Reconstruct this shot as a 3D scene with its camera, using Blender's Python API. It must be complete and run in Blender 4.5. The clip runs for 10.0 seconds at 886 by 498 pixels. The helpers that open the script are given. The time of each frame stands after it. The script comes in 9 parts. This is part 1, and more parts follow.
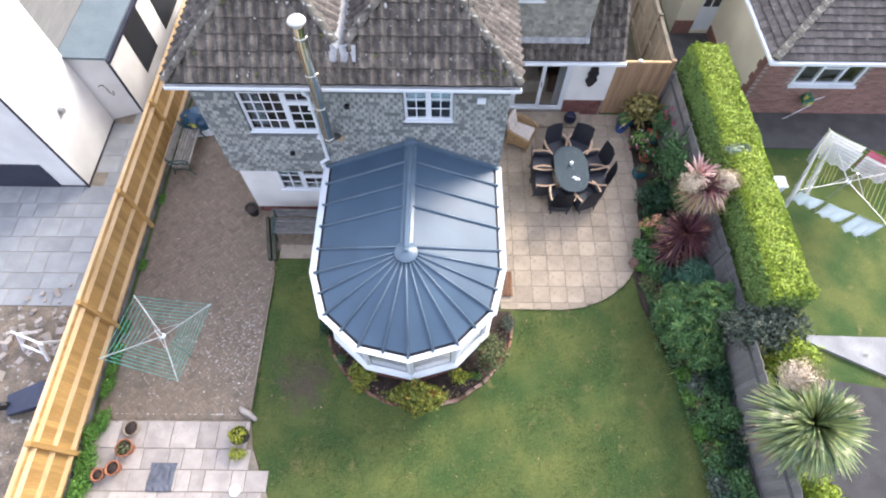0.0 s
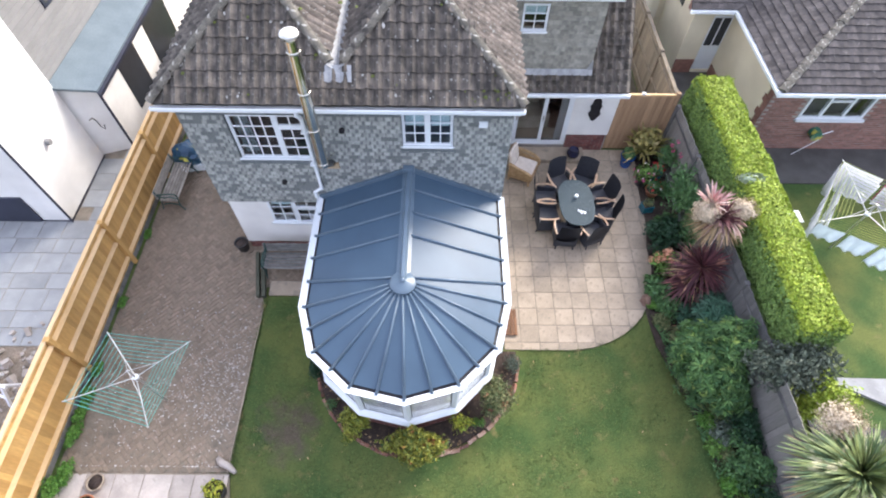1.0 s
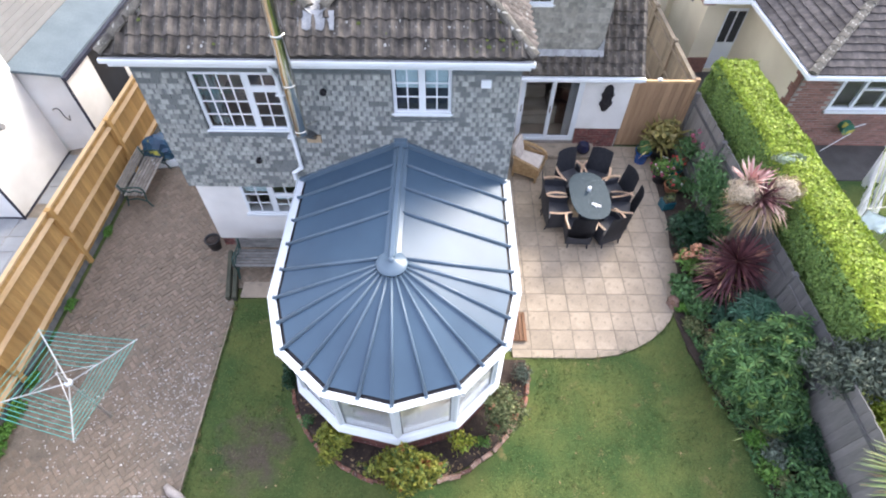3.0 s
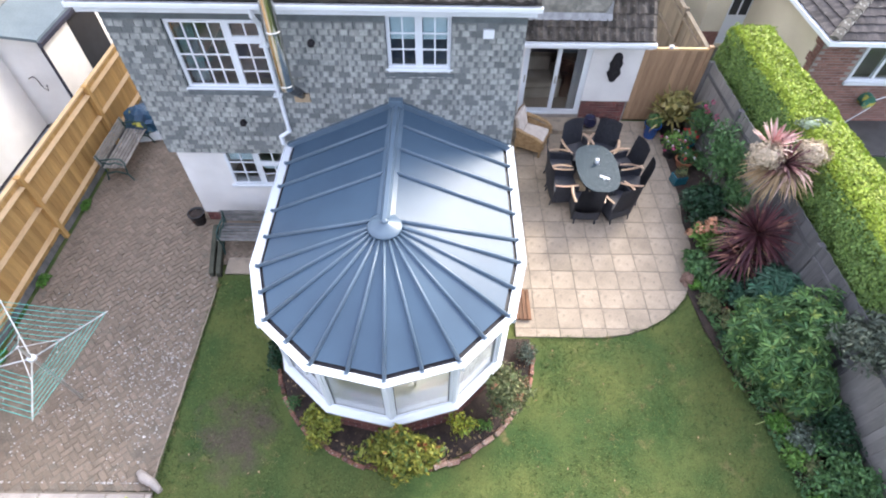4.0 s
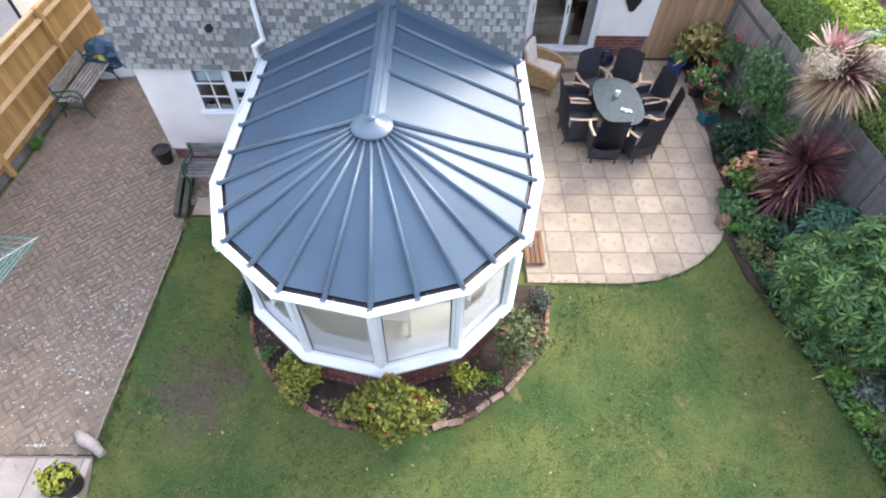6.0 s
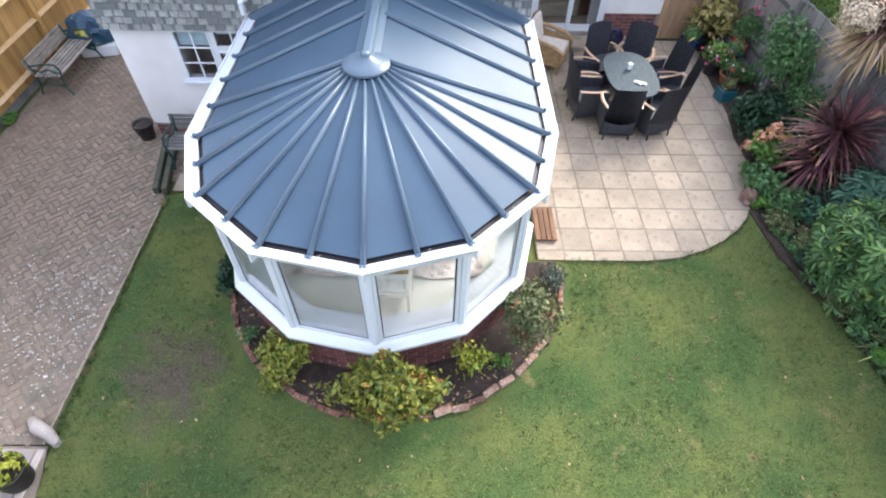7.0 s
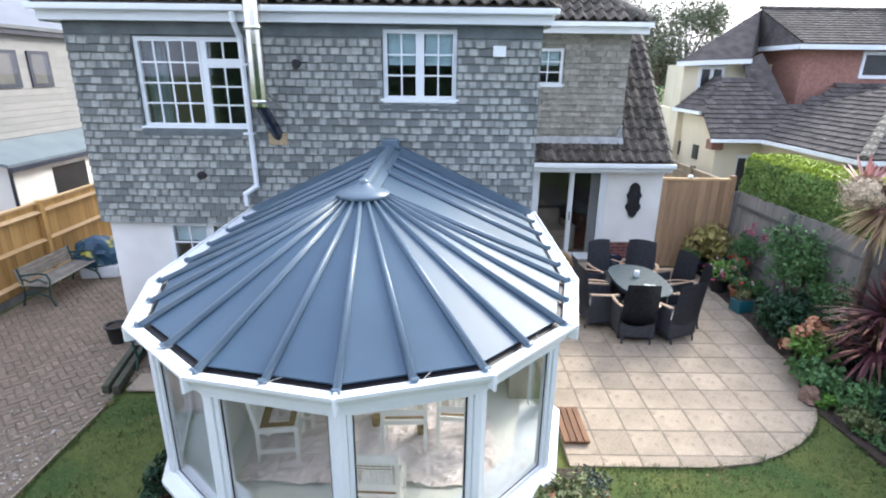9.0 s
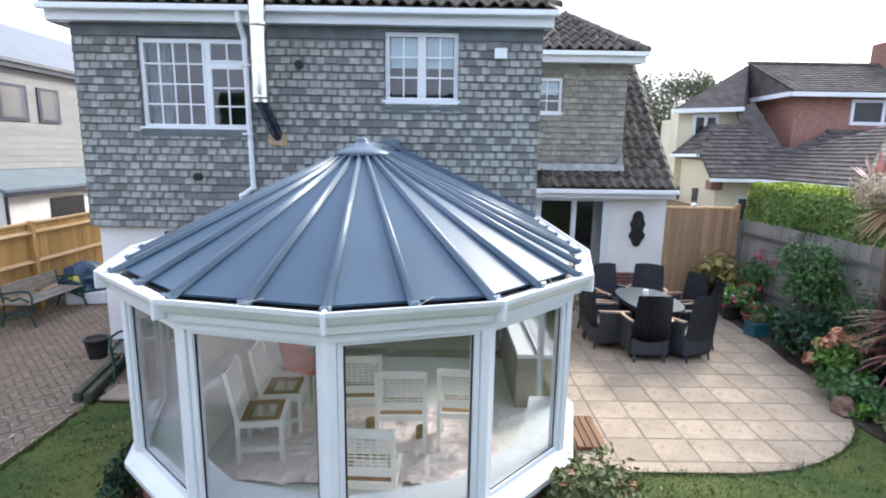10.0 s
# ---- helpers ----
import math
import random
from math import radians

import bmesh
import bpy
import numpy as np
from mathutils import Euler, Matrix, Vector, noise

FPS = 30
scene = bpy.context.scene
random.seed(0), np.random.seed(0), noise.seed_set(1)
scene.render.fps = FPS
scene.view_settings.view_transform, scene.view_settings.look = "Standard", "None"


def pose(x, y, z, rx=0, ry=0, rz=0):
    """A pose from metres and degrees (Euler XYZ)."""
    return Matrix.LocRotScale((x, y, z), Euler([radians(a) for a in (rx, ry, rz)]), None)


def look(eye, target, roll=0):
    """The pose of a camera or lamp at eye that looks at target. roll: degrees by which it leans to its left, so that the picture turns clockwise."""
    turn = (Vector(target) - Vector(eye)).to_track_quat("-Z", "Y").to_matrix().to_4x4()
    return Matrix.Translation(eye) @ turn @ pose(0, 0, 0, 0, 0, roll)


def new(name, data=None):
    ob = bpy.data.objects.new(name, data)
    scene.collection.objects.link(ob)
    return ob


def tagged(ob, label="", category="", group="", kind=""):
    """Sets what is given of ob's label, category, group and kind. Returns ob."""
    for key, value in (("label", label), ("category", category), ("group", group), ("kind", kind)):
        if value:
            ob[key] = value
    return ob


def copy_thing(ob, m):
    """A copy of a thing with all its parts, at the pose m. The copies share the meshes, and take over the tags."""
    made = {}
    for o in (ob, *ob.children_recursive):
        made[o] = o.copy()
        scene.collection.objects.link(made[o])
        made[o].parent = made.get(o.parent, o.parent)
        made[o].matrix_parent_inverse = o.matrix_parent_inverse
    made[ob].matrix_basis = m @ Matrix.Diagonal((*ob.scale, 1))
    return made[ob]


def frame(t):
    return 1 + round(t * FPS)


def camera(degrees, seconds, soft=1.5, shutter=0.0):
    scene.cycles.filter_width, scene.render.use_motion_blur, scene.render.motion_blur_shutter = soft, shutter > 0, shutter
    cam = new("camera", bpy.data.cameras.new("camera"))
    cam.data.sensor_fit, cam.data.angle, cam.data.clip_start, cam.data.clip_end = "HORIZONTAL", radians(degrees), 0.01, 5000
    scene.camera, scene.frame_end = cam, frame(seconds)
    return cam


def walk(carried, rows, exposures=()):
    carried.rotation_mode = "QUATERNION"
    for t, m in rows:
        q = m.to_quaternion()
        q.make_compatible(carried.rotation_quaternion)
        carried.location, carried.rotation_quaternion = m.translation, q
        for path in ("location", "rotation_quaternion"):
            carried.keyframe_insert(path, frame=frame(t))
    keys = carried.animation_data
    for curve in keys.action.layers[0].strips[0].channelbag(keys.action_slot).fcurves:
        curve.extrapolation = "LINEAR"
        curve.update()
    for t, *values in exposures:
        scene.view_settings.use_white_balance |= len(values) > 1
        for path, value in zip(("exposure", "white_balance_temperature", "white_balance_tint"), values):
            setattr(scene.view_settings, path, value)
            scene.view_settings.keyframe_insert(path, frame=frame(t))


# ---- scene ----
cam = camera(80.0, 10.0, soft=2.0)
PATH = [
    (0, (0.727, -7.533, 12.298), (0.731, -6.596, 10.531), 0.8),
    (0.5, (0.718, -7.534, 11.837), (0.721, -6.525, 10.11), 0.7),
    (1, (0.721, -7.529, 11.422), (0.726, -6.42, 9.758), 0.8),
    (1.5, (0.728, -7.539, 11.003), (0.735, -6.324, 9.415), 0.8),
    (2, (0.739, -7.555, 10.508), (0.746, -6.304, 8.947), 0.8),
    (2.5, (0.746, -7.559, 9.961), (0.754, -6.308, 8.4), 0.8),
    (4, (0.792, -7.523, 8.583), (0.802, -6.271, 7.023), 1.0),
    (4.5, (0.79, -7.521, 8.117), (0.803, -6.271, 6.556), 1.1),
    (5, (0.793, -7.504, 7.754), (0.808, -6.255, 6.192), 1.2),
    (5.5, (0.797, -7.498, 7.324), (0.813, -6.251, 5.761), 1.2),
    (6, (0.791, -7.496, 6.872), (0.806, -6.25, 5.308), 1.2),
    (7.5, (0.752, -7.545, 5.428), (0.769, -6.128, 4.018), 1.1),
    (8, (0.757, -7.547, 5.014), (0.77, -5.937, 3.827), 0.9),
    (8.5, (0.749, -7.525, 4.644), (0.758, -5.74, 3.742), 0.8),
    (9, (0.751, -7.494, 4.16), (0.755, -5.599, 3.523), 0.7),
    (9.5, (0.749, -7.473, 3.553), (0.752, -5.544, 3.025), 0.8),
    (10, (0.736, -7.454, 3.107), (0.74, -5.487, 2.747), 0.9),
]
walk(cam, [(t, look(eye, target, roll)) for t, eye, target, roll in PATH], [(0, 1.34, 6500, 10), (2.5, 1.45, 6500, 10), (4.5, 1.59, 6500, 10), (6.1, 1.58, 6500, 10), (7.5, 1.56, 6400, 6.5), (8.7, 1.50, 6340, 5.5), (10, 1.35, 6400, 6.5)])

# ---- world and light ----
SUN_AZ, SUN_EL = 44.0, 33.0          # degrees right of the house's depth axis, degrees up
world = bpy.data.worlds.new("world")
scene.world = world
world.use_nodes = True
wn, wl = world.node_tree.nodes, world.node_tree.links
wn.clear()
sky = wn.new("ShaderNodeTexSky")
sky.sky_type = "NISHITA"
sky.sun_disc = False
sky.sun_elevation = radians(SUN_EL)
sky.sun_rotation = radians(SUN_AZ)
sky.air_density, sky.dust_density, sky.ozone_density = 1.0, 6.0, 1.0
veil = wn.new("ShaderNodeMixRGB")     # thin overcast over the blue
veil.inputs[0].default_value = 0.6
veil.inputs[2].default_value = (9.15, 9.75, 12.6, 1)
bg = wn.new("ShaderNodeBackground")
bg.inputs[1].default_value = 0.1
wo = wn.new("ShaderNodeOutputWorld")
wl.new(sky.outputs[0], veil.inputs[1])
wl.new(veil.outputs[0], bg.inputs[0])
wl.new(bg.outputs[0], wo.inputs[0])

sun_data = bpy.data.lights.new("sun", "SUN")
sun_data.energy, sun_data.angle, sun_data.color = 2.4, radians(26), (1.0, 0.94, 0.87)
sun = new("sun", sun_data)
_az, _el = radians(SUN_AZ), radians(SUN_EL)
SUN_DIR = Vector((math.sin(_az) * math.cos(_el), math.cos(_az) * math.cos(_el), math.sin(_el)))
sun.matrix_basis = look(SUN_DIR * 60, (0, 0, 0))

# ---- helpers ----
R = random.Random(7)


def material(name, base, alt=None, rough=0.75, metal=0.0, scale=3.0, fine=45.0, mottle=0.25, bump=0.2, rand=0.0,
             third=None, third_at=0.62, spec=0.5, trans=0.0, coat=0.0, stretch=(1, 1, 1), bumpscale=None):
    """A surface with two scales of variation; rand: how far single pieces differ."""
    m = bpy.data.materials.new(name)
    m.use_nodes = True
    n, l = m.node_tree.nodes, m.node_tree.links
    b = n["Principled BSDF"]
    tc = n.new("ShaderNodeTexCoord")
    mp = n.new("ShaderNodeMapping")
    mp.inputs["Scale"].default_value = stretch
    l.new(tc.outputs["Object"], mp.inputs[0])
    big = n.new("ShaderNodeTexNoise")
    big.inputs["Scale"].default_value, big.inputs["Detail"].default_value = scale, 6
    small = n.new("ShaderNodeTexNoise")
    small.inputs["Scale"].default_value, small.inputs["Detail"].default_value = fine, 4
    l.new(mp.outputs[0], big.inputs["Vector"])
    l.new(mp.outputs[0], small.inputs["Vector"])
    info, geo = n.new("ShaderNodeObjectInfo"), n.new("ShaderNodeNewGeometry")
    add = n.new("ShaderNodeMath")
    add.operation = "ADD"
    l.new(info.outputs["Random"], add.inputs[0])
    l.new(geo.outputs["Random Per Island"], add.inputs[1])
    fract = n.new("ShaderNodeMath")
    fract.operation = "FRACT"
    l.new(add.outputs[0], fract.inputs[0])
    # shift the pattern from piece to piece
    if rand:
        off = n.new("ShaderNodeVectorMath")
        off.operation = "ADD"
        sc = n.new("ShaderNodeMath")
        sc.operation = "MULTIPLY"
        sc.inputs[1].default_value = 37.0
        l.new(fract.outputs[0], sc.inputs[0])
        l.new(mp.outputs[0], off.inputs[0])
        l.new(sc.outputs[0], off.inputs[1])
        l.new(off.outputs[0], big.inputs["Vector"])
    ramp = n.new("ShaderNodeValToRGB")
    ramp.color_ramp.elements[0].position, ramp.color_ramp.elements[1].position = 0.36, 0.64
    alt = alt or tuple(c * 0.7 for c in base)
    ramp.color_ramp.elements[0].color, ramp.color_ramp.elements[1].color = (*alt, 1), (*base, 1)
    l.new(big.outputs[0], ramp.inputs[0])
    col = ramp.outputs[0]
    if third:
        r3 = n.new("ShaderNodeValToRGB")
        r3.color_ramp.elements[0].position, r3.color_ramp.elements[1].position = third_at, third_at + 0.06
        third_noise = n.new("ShaderNodeTexNoise")
        third_noise.inputs["Scale"].default_value, third_noise.inputs["Detail"].default_value = scale * 2.3, 5
        l.new(mp.outputs[0], third_noise.inputs["Vector"])
        l.new(third_noise.outputs[0], r3.inputs[0])
        mx = n.new("ShaderNodeMixRGB")
        l.new(r3.outputs[0], mx.inputs[0])
        l.new(col, mx.inputs[1])
        mx.inputs[2].default_value = (*third, 1)
        col = mx.outputs[0]
    val = n.new("ShaderNodeMapRange")
    val.inputs["From Min"].default_value, val.inputs["From Max"].default_value = 0.25, 0.75
    val.inputs["To Min"].default_value, val.inputs["To Max"].default_value = 1 - mottle, 1 + mottle
    l.new(small.outputs[0], val.inputs[0])
    fac = val.outputs[0]
    if rand:
        rr = n.new("ShaderNodeMapRange")
        rr.inputs["To Min"].default_value, rr.inputs["To Max"].default_value = 1 - rand, 1 + rand
        l.new(fract.outputs[0], rr.inputs[0])
        mu = n.new("ShaderNodeMath")
        mu.operation = "MULTIPLY"
        l.new(fac, mu.inputs[0])
        l.new(rr.outputs[0], mu.inputs[1])
        fac = mu.outputs[0]
    hv = n.new("ShaderNodeHueSaturation")
    l.new(col, hv.inputs["Color"])
    l.new(fac, hv.inputs["Value"])
    l.new(hv.outputs[0], b.inputs["Base Color"])
    b.inputs["Roughness"].default_value = rough
    b.inputs["Metallic"].default_value = metal
    b.inputs["Specular IOR Level"].default_value = spec
    b.inputs["Transmission Weight"].default_value = trans
    b.inputs["Coat Weight"].default_value = coat
    if bump:
        bp = n.new("ShaderNodeBump")
        bp.inputs["Strength"].default_value, bp.inputs["Distance"].default_value = bump, bumpscale or 0.01
        l.new(small.outputs[0], bp.inputs["Height"])
        l.new(bp.outputs[0], b.inputs["Normal"])
    return m


def glass_material(name, tint=(1, 1, 1), rough=0.0, face_on=0.06):
    m = bpy.data.materials.new(name)
    m.use_nodes = True
    n, l = m.node_tree.nodes, m.node_tree.links
    n.clear()
    out = n.new("ShaderNodeOutputMaterial")
    mix = n.new("ShaderNodeMixShader")
    tr, gl = n.new("ShaderNodeBsdfTransparent"), n.new("ShaderNodeBsdfGlossy")
    tr.inputs[0].default_value = (*tint, 1)
    gl.inputs["Roughness"].default_value = rough
    lw = n.new("ShaderNodeLayerWeight")
    lw.inputs[0].default_value = 0.5
    po = n.new("ShaderNodeMath")
    po.operation = "POWER"
    po.inputs[1].default_value = 4.0
    ad = n.new("ShaderNodeMath")
    ad.operation = "MULTIPLY_ADD"
    ad.inputs[1].default_value, ad.inputs[2].default_value = 0.82, face_on
    l.new(lw.outputs["Facing"], po.inputs[0])
    l.new(po.outputs[0], ad.inputs[0])
    l.new(ad.outputs[0], mix.inputs[0])
    l.new(tr.outputs[0], mix.inputs[1])
    l.new(gl.outputs[0], mix.inputs[2])
    l.new(mix.outputs[0], out.inputs[0])
    return m


def box(bm, x0, x1, y0, y1, z0, z1, m=None):
    """An axis-aligned block, turned by m if given."""
    vs = [bm.verts.new(v) for v in ((x0, y0, z0), (x1, y0, z0), (x1, y1, z0), (x0, y1, z0), (x0, y0, z1), (x1, y0, z1), (x1, y1, z1), (x0, y1, z1))]
    for f in ((3, 2, 1, 0), (4, 5, 6, 7), (0, 1, 5, 4), (1, 2, 6, 5), (2, 3, 7, 6), (3, 0, 4, 7)):
        bm.faces.new([vs[i] for i in f])
    if m is not None:
        bmesh.ops.transform(bm, matrix=m, verts=vs)
    return vs


def prism(bm, pts, z0, z1):
    """A plan polygon (anticlockwise) raised from z0 to z1; either may be a list, one height for each point."""
    n = len(pts)
    a = z0 if isinstance(z0, (list, tuple)) else [z0] * n
    b = z1 if isinstance(z1, (list, tuple)) else [z1] * n
    lo = [bm.verts.new((*p, h)) for p, h in zip(pts, a)]
    hi = [bm.verts.new((*p, h)) for p, h in zip(pts, b)]
    bm.faces.new(lo[::-1])
    bm.faces.new(hi)
    for i in range(n):
        j = (i + 1) % n
        bm.faces.new((lo[i], lo[j], hi[j], hi[i]))


def rod(bm, p, q, r, r2=None, seg=8):
    """A round bar from p to q, capped."""
    p, q = Vector(p), Vector(q)
    r2 = r if r2 is None else r2
    d = q - p
    t = d.to_track_quat("Z", "Y").to_matrix().to_4x4()
    a, b = [], []
    for i in range(seg):
        c, s = math.cos(2 * math.pi * i / seg), math.sin(2 * math.pi * i / seg)
        a.append(bm.verts.new(p + t @ Vector((r * c, r * s, 0))))
        b.append(bm.verts.new(q + t @ Vector((r2 * c, r2 * s, 0))))
    for i in range(seg):
        j = (i + 1) % seg
        f = bm.faces.new((a[i], a[j], b[j], b[i]))
        f.smooth = True
    bm.faces.new([bm.verts.new(v.co) for v in a[::-1]])
    bm.faces.new([bm.verts.new(v.co) for v in b])


def tube(bm, pts, radii, seg=10):
    """One bent round body through pts, with a radius at each."""
    pts = [Vector(p) for p in pts]
    rings = []
    for i, (p, r) in enumerate(zip(pts, radii)):
        d = pts[min(i + 1, len(pts) - 1)] - pts[max(i - 1, 0)]
        t = d.to_track_quat("Z", "Y").to_matrix()
        rings.append([bm.verts.new(p + t @ Vector((r * math.cos(2 * math.pi * k / seg), r * math.sin(2 * math.pi * k / seg), 0))) for k in range(seg)])
    for a, b in zip(rings, rings[1:]):
        for k in range(seg):
            j = (k + 1) % seg
            bm.faces.new((a[k], a[j], b[j], b[k])).smooth = True
    bm.faces.new(rings[0][::-1])
    bm.faces.new(rings[-1])


def beam(bm, p, q, w, h, up=(0, 0, 1)):
    """A square bar from p to q, w wide and h high, centred on the line."""
    p, q, up = Vector(p), Vector(q), Vector(up)
    d = (q - p).normalized()
    s = d.cross(up).normalized()
    u = s.cross(d)
    vs = []
    for e in (p, q):
        for a, b in ((-1, -1), (1, -1), (1, 1), (-1, 1)):
            vs.append(bm.verts.new(e + s * a * w / 2 + u * b * h / 2))
    for f in ((0, 1, 2, 3), (7, 6, 5, 4), (0, 4, 5, 1), (1, 5, 6, 2), (2, 6, 7, 3), (3, 7, 4, 0)):
        bm.faces.new([vs[i] for i in f])


def lathe(bm, c, profile, seg=20, smooth=True):
    """A turned body round the upright axis through c: profile of (radius, height)."""
    rings = []
    for r, h in profile:
        rings.append([bm.verts.new((c[0] + r * math.cos(2 * math.pi * i / seg), c[1] + r * math.sin(2 * math.pi * i / seg), c[2] + h)) for i in range(seg)])
    for a, b in zip(rings, rings[1:]):
        for i in range(seg):
            j = (i + 1) % seg
            bm.faces.new((a[i], a[j], b[j], b[i])).smooth = smooth
    bm.faces.new([bm.verts.new(v.co) for v in rings[0][::-1]])
    bm.faces.new([bm.verts.new(v.co) for v in rings[-1]])


def soften(bm, w, seg=2):
    bmesh.ops.bevel(bm, geom=bm.edges[:], offset=w, segments=seg, affect="EDGES", profile=0.6, clamp_overlap=True)


def world_of(ob):
    return world_of(ob.parent) @ ob.matrix_basis if ob.parent else ob.matrix_basis.copy()


def mesh_of(name, bm, mat):
    me = bpy.data.meshes.new(name)
    bmesh.ops.recalc_face_normals(bm, faces=bm.faces[:])
    bm.to_mesh(me)
    bm.free()
    if mat:
        me.materials.append(mat)
    return me


def thing(name, at, label, category, group="", turn=0.0, kind=""):
    """An empty at the base of a thing, to hold its parts."""
    e = new(name)
    e.empty_display_size = 0.1
    e.matrix_basis = pose(*at, 0, 0, turn)
    return tagged(e, label, category, group, kind)


def part(name, bm, mat, parent, label="", local=False):
    """One mesh under a thing or a part. Its points are in world metres, or in the thing's own when local."""
    if not local:
        bm.transform(world_of(parent).inverted())
    ob = new(name, mesh_of(name, bm, mat))
    ob.parent = parent
    return tagged(ob, label)


def whole(name, bm, mat, label, category, group="", kind="", at=None):
    """A thing that is one mesh. Points in world metres; its origin is put at 'at'."""
    if at is not None:
        bm.transform(Matrix.Translation(at).inverted())
    ob = new(name, mesh_of(name, bm, mat))
    if at is not None:
        ob.matrix_basis = Matrix.Translation(at)
    return tagged(ob, label, category, group, kind)


def structure(name, bm, mat, label, category):
    return whole(name, bm, mat, label, category, kind="structure")


def piece(name, me, parent, m):
    """One of many pieces that share a mesh; m is its place in the world."""
    ob = new(name, me)
    ob.parent = parent
    ob.matrix_basis = world_of(parent).inverted() @ m
    return ob


def raw_mesh(name, verts, faces, mat, smooth=False):
    me = bpy.data.meshes.new(name)
    me.from_pydata(verts, [], faces)
    me.materials.append(mat)
    if smooth:
        me.polygons.foreach_set("use_smooth", [True] * len(me.polygons))
    return me


# ---- materials ----
M_WHITE = material("white_upvc", (0.77, 0.815, 0.85), (0.71, 0.755, 0.79), rough=0.32, scale=1.5, mottle=0.03, bump=0.0)
M_RENDER = material("white_render", (0.82, 0.82, 0.80), (0.70, 0.70, 0.68), rough=0.9, scale=1.2, fine=120, mottle=0.05, bump=0.15)
M_CREAM = material("cream_render", (0.74, 0.68, 0.52), (0.64, 0.58, 0.44), rough=0.9, scale=0.8, fine=90, mottle=0.06, bump=0.2)
M_ROOFPANEL = material("anthracite_roof_panel", (0.058, 0.102, 0.152), (0.049, 0.087, 0.132), rough=0.46, scale=1.2, fine=160, mottle=0.08, bump=0.03, spec=0.42)
# anthracite like the panels, but painted paler for the sky's sheen on the bars
M_ROOFBAR = material("sheened_roof_bar", (0.105, 0.155, 0.205), (0.09, 0.135, 0.18), rough=0.36, scale=3, fine=100, mottle=0.05, bump=0.02, spec=0.6)
M_DARKGAP = material("black_gap_and_gasket", (0.012, 0.01, 0.014), rough=0.6, bump=0)
M_HUNG = material("slate_grey_hung_tile", (0.35, 0.362, 0.337), (0.232, 0.249, 0.237), rough=0.85, scale=9, fine=70, mottle=0.22, bump=0.35, rand=0.15)


def darken_edges(m, dark, share, depth):
    """Paints algae and gap shade onto tile flanks and tops; a share wholly dark."""
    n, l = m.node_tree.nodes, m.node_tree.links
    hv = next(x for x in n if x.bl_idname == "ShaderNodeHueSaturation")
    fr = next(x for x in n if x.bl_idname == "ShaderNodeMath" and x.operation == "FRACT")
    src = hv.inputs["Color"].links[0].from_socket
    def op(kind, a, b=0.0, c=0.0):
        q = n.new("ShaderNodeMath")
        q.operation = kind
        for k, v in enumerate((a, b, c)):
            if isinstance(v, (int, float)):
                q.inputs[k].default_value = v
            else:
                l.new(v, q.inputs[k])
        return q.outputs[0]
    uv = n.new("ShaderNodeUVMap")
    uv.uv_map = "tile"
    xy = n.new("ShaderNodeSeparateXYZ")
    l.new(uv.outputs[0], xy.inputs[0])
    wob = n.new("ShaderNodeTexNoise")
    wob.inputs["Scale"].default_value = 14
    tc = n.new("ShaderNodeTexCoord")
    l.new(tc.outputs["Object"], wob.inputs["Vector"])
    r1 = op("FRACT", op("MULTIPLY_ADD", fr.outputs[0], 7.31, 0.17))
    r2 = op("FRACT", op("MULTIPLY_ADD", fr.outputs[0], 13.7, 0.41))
    mid = op("MULTIPLY_ADD", r2, 0.3, 0.35)                      # where the lighter patch sits
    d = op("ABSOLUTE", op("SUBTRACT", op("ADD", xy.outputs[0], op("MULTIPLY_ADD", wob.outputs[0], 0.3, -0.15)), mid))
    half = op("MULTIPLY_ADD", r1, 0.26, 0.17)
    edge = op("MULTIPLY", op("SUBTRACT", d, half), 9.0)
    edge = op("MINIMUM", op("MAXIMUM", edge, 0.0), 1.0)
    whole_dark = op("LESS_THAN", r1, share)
    # darker head, as in the shadow below the tile above
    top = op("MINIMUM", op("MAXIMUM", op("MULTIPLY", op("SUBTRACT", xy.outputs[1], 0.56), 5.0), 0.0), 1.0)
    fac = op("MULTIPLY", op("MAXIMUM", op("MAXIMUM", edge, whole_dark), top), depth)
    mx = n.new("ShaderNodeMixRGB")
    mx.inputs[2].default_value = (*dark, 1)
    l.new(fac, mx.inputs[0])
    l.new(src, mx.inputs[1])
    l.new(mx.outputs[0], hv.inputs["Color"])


darken_edges(M_HUNG, (0.115, 0.128, 0.13), 0.27, 0.8)
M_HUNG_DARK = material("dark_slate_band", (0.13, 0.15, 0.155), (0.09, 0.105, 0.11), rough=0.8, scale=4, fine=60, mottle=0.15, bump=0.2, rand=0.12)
M_HUNG_BROWN = material("weathered_brown_hung_tile", (0.30, 0.29, 0.25), (0.19, 0.19, 0.17), rough=0.9, scale=7, fine=70, mottle=0.2, bump=0.35, rand=0.2)
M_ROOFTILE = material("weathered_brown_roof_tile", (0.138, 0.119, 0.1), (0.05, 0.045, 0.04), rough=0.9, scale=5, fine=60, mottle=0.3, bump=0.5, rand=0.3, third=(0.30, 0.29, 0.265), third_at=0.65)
M_ROOFTILE_PALE = material("paler_roof_tile", (0.27, 0.225, 0.185), (0.14, 0.12, 0.10), rough=0.9, scale=6, fine=60, mottle=0.3, bump=0.5, rand=0.22, third=(0.40, 0.39, 0.35), third_at=0.62)
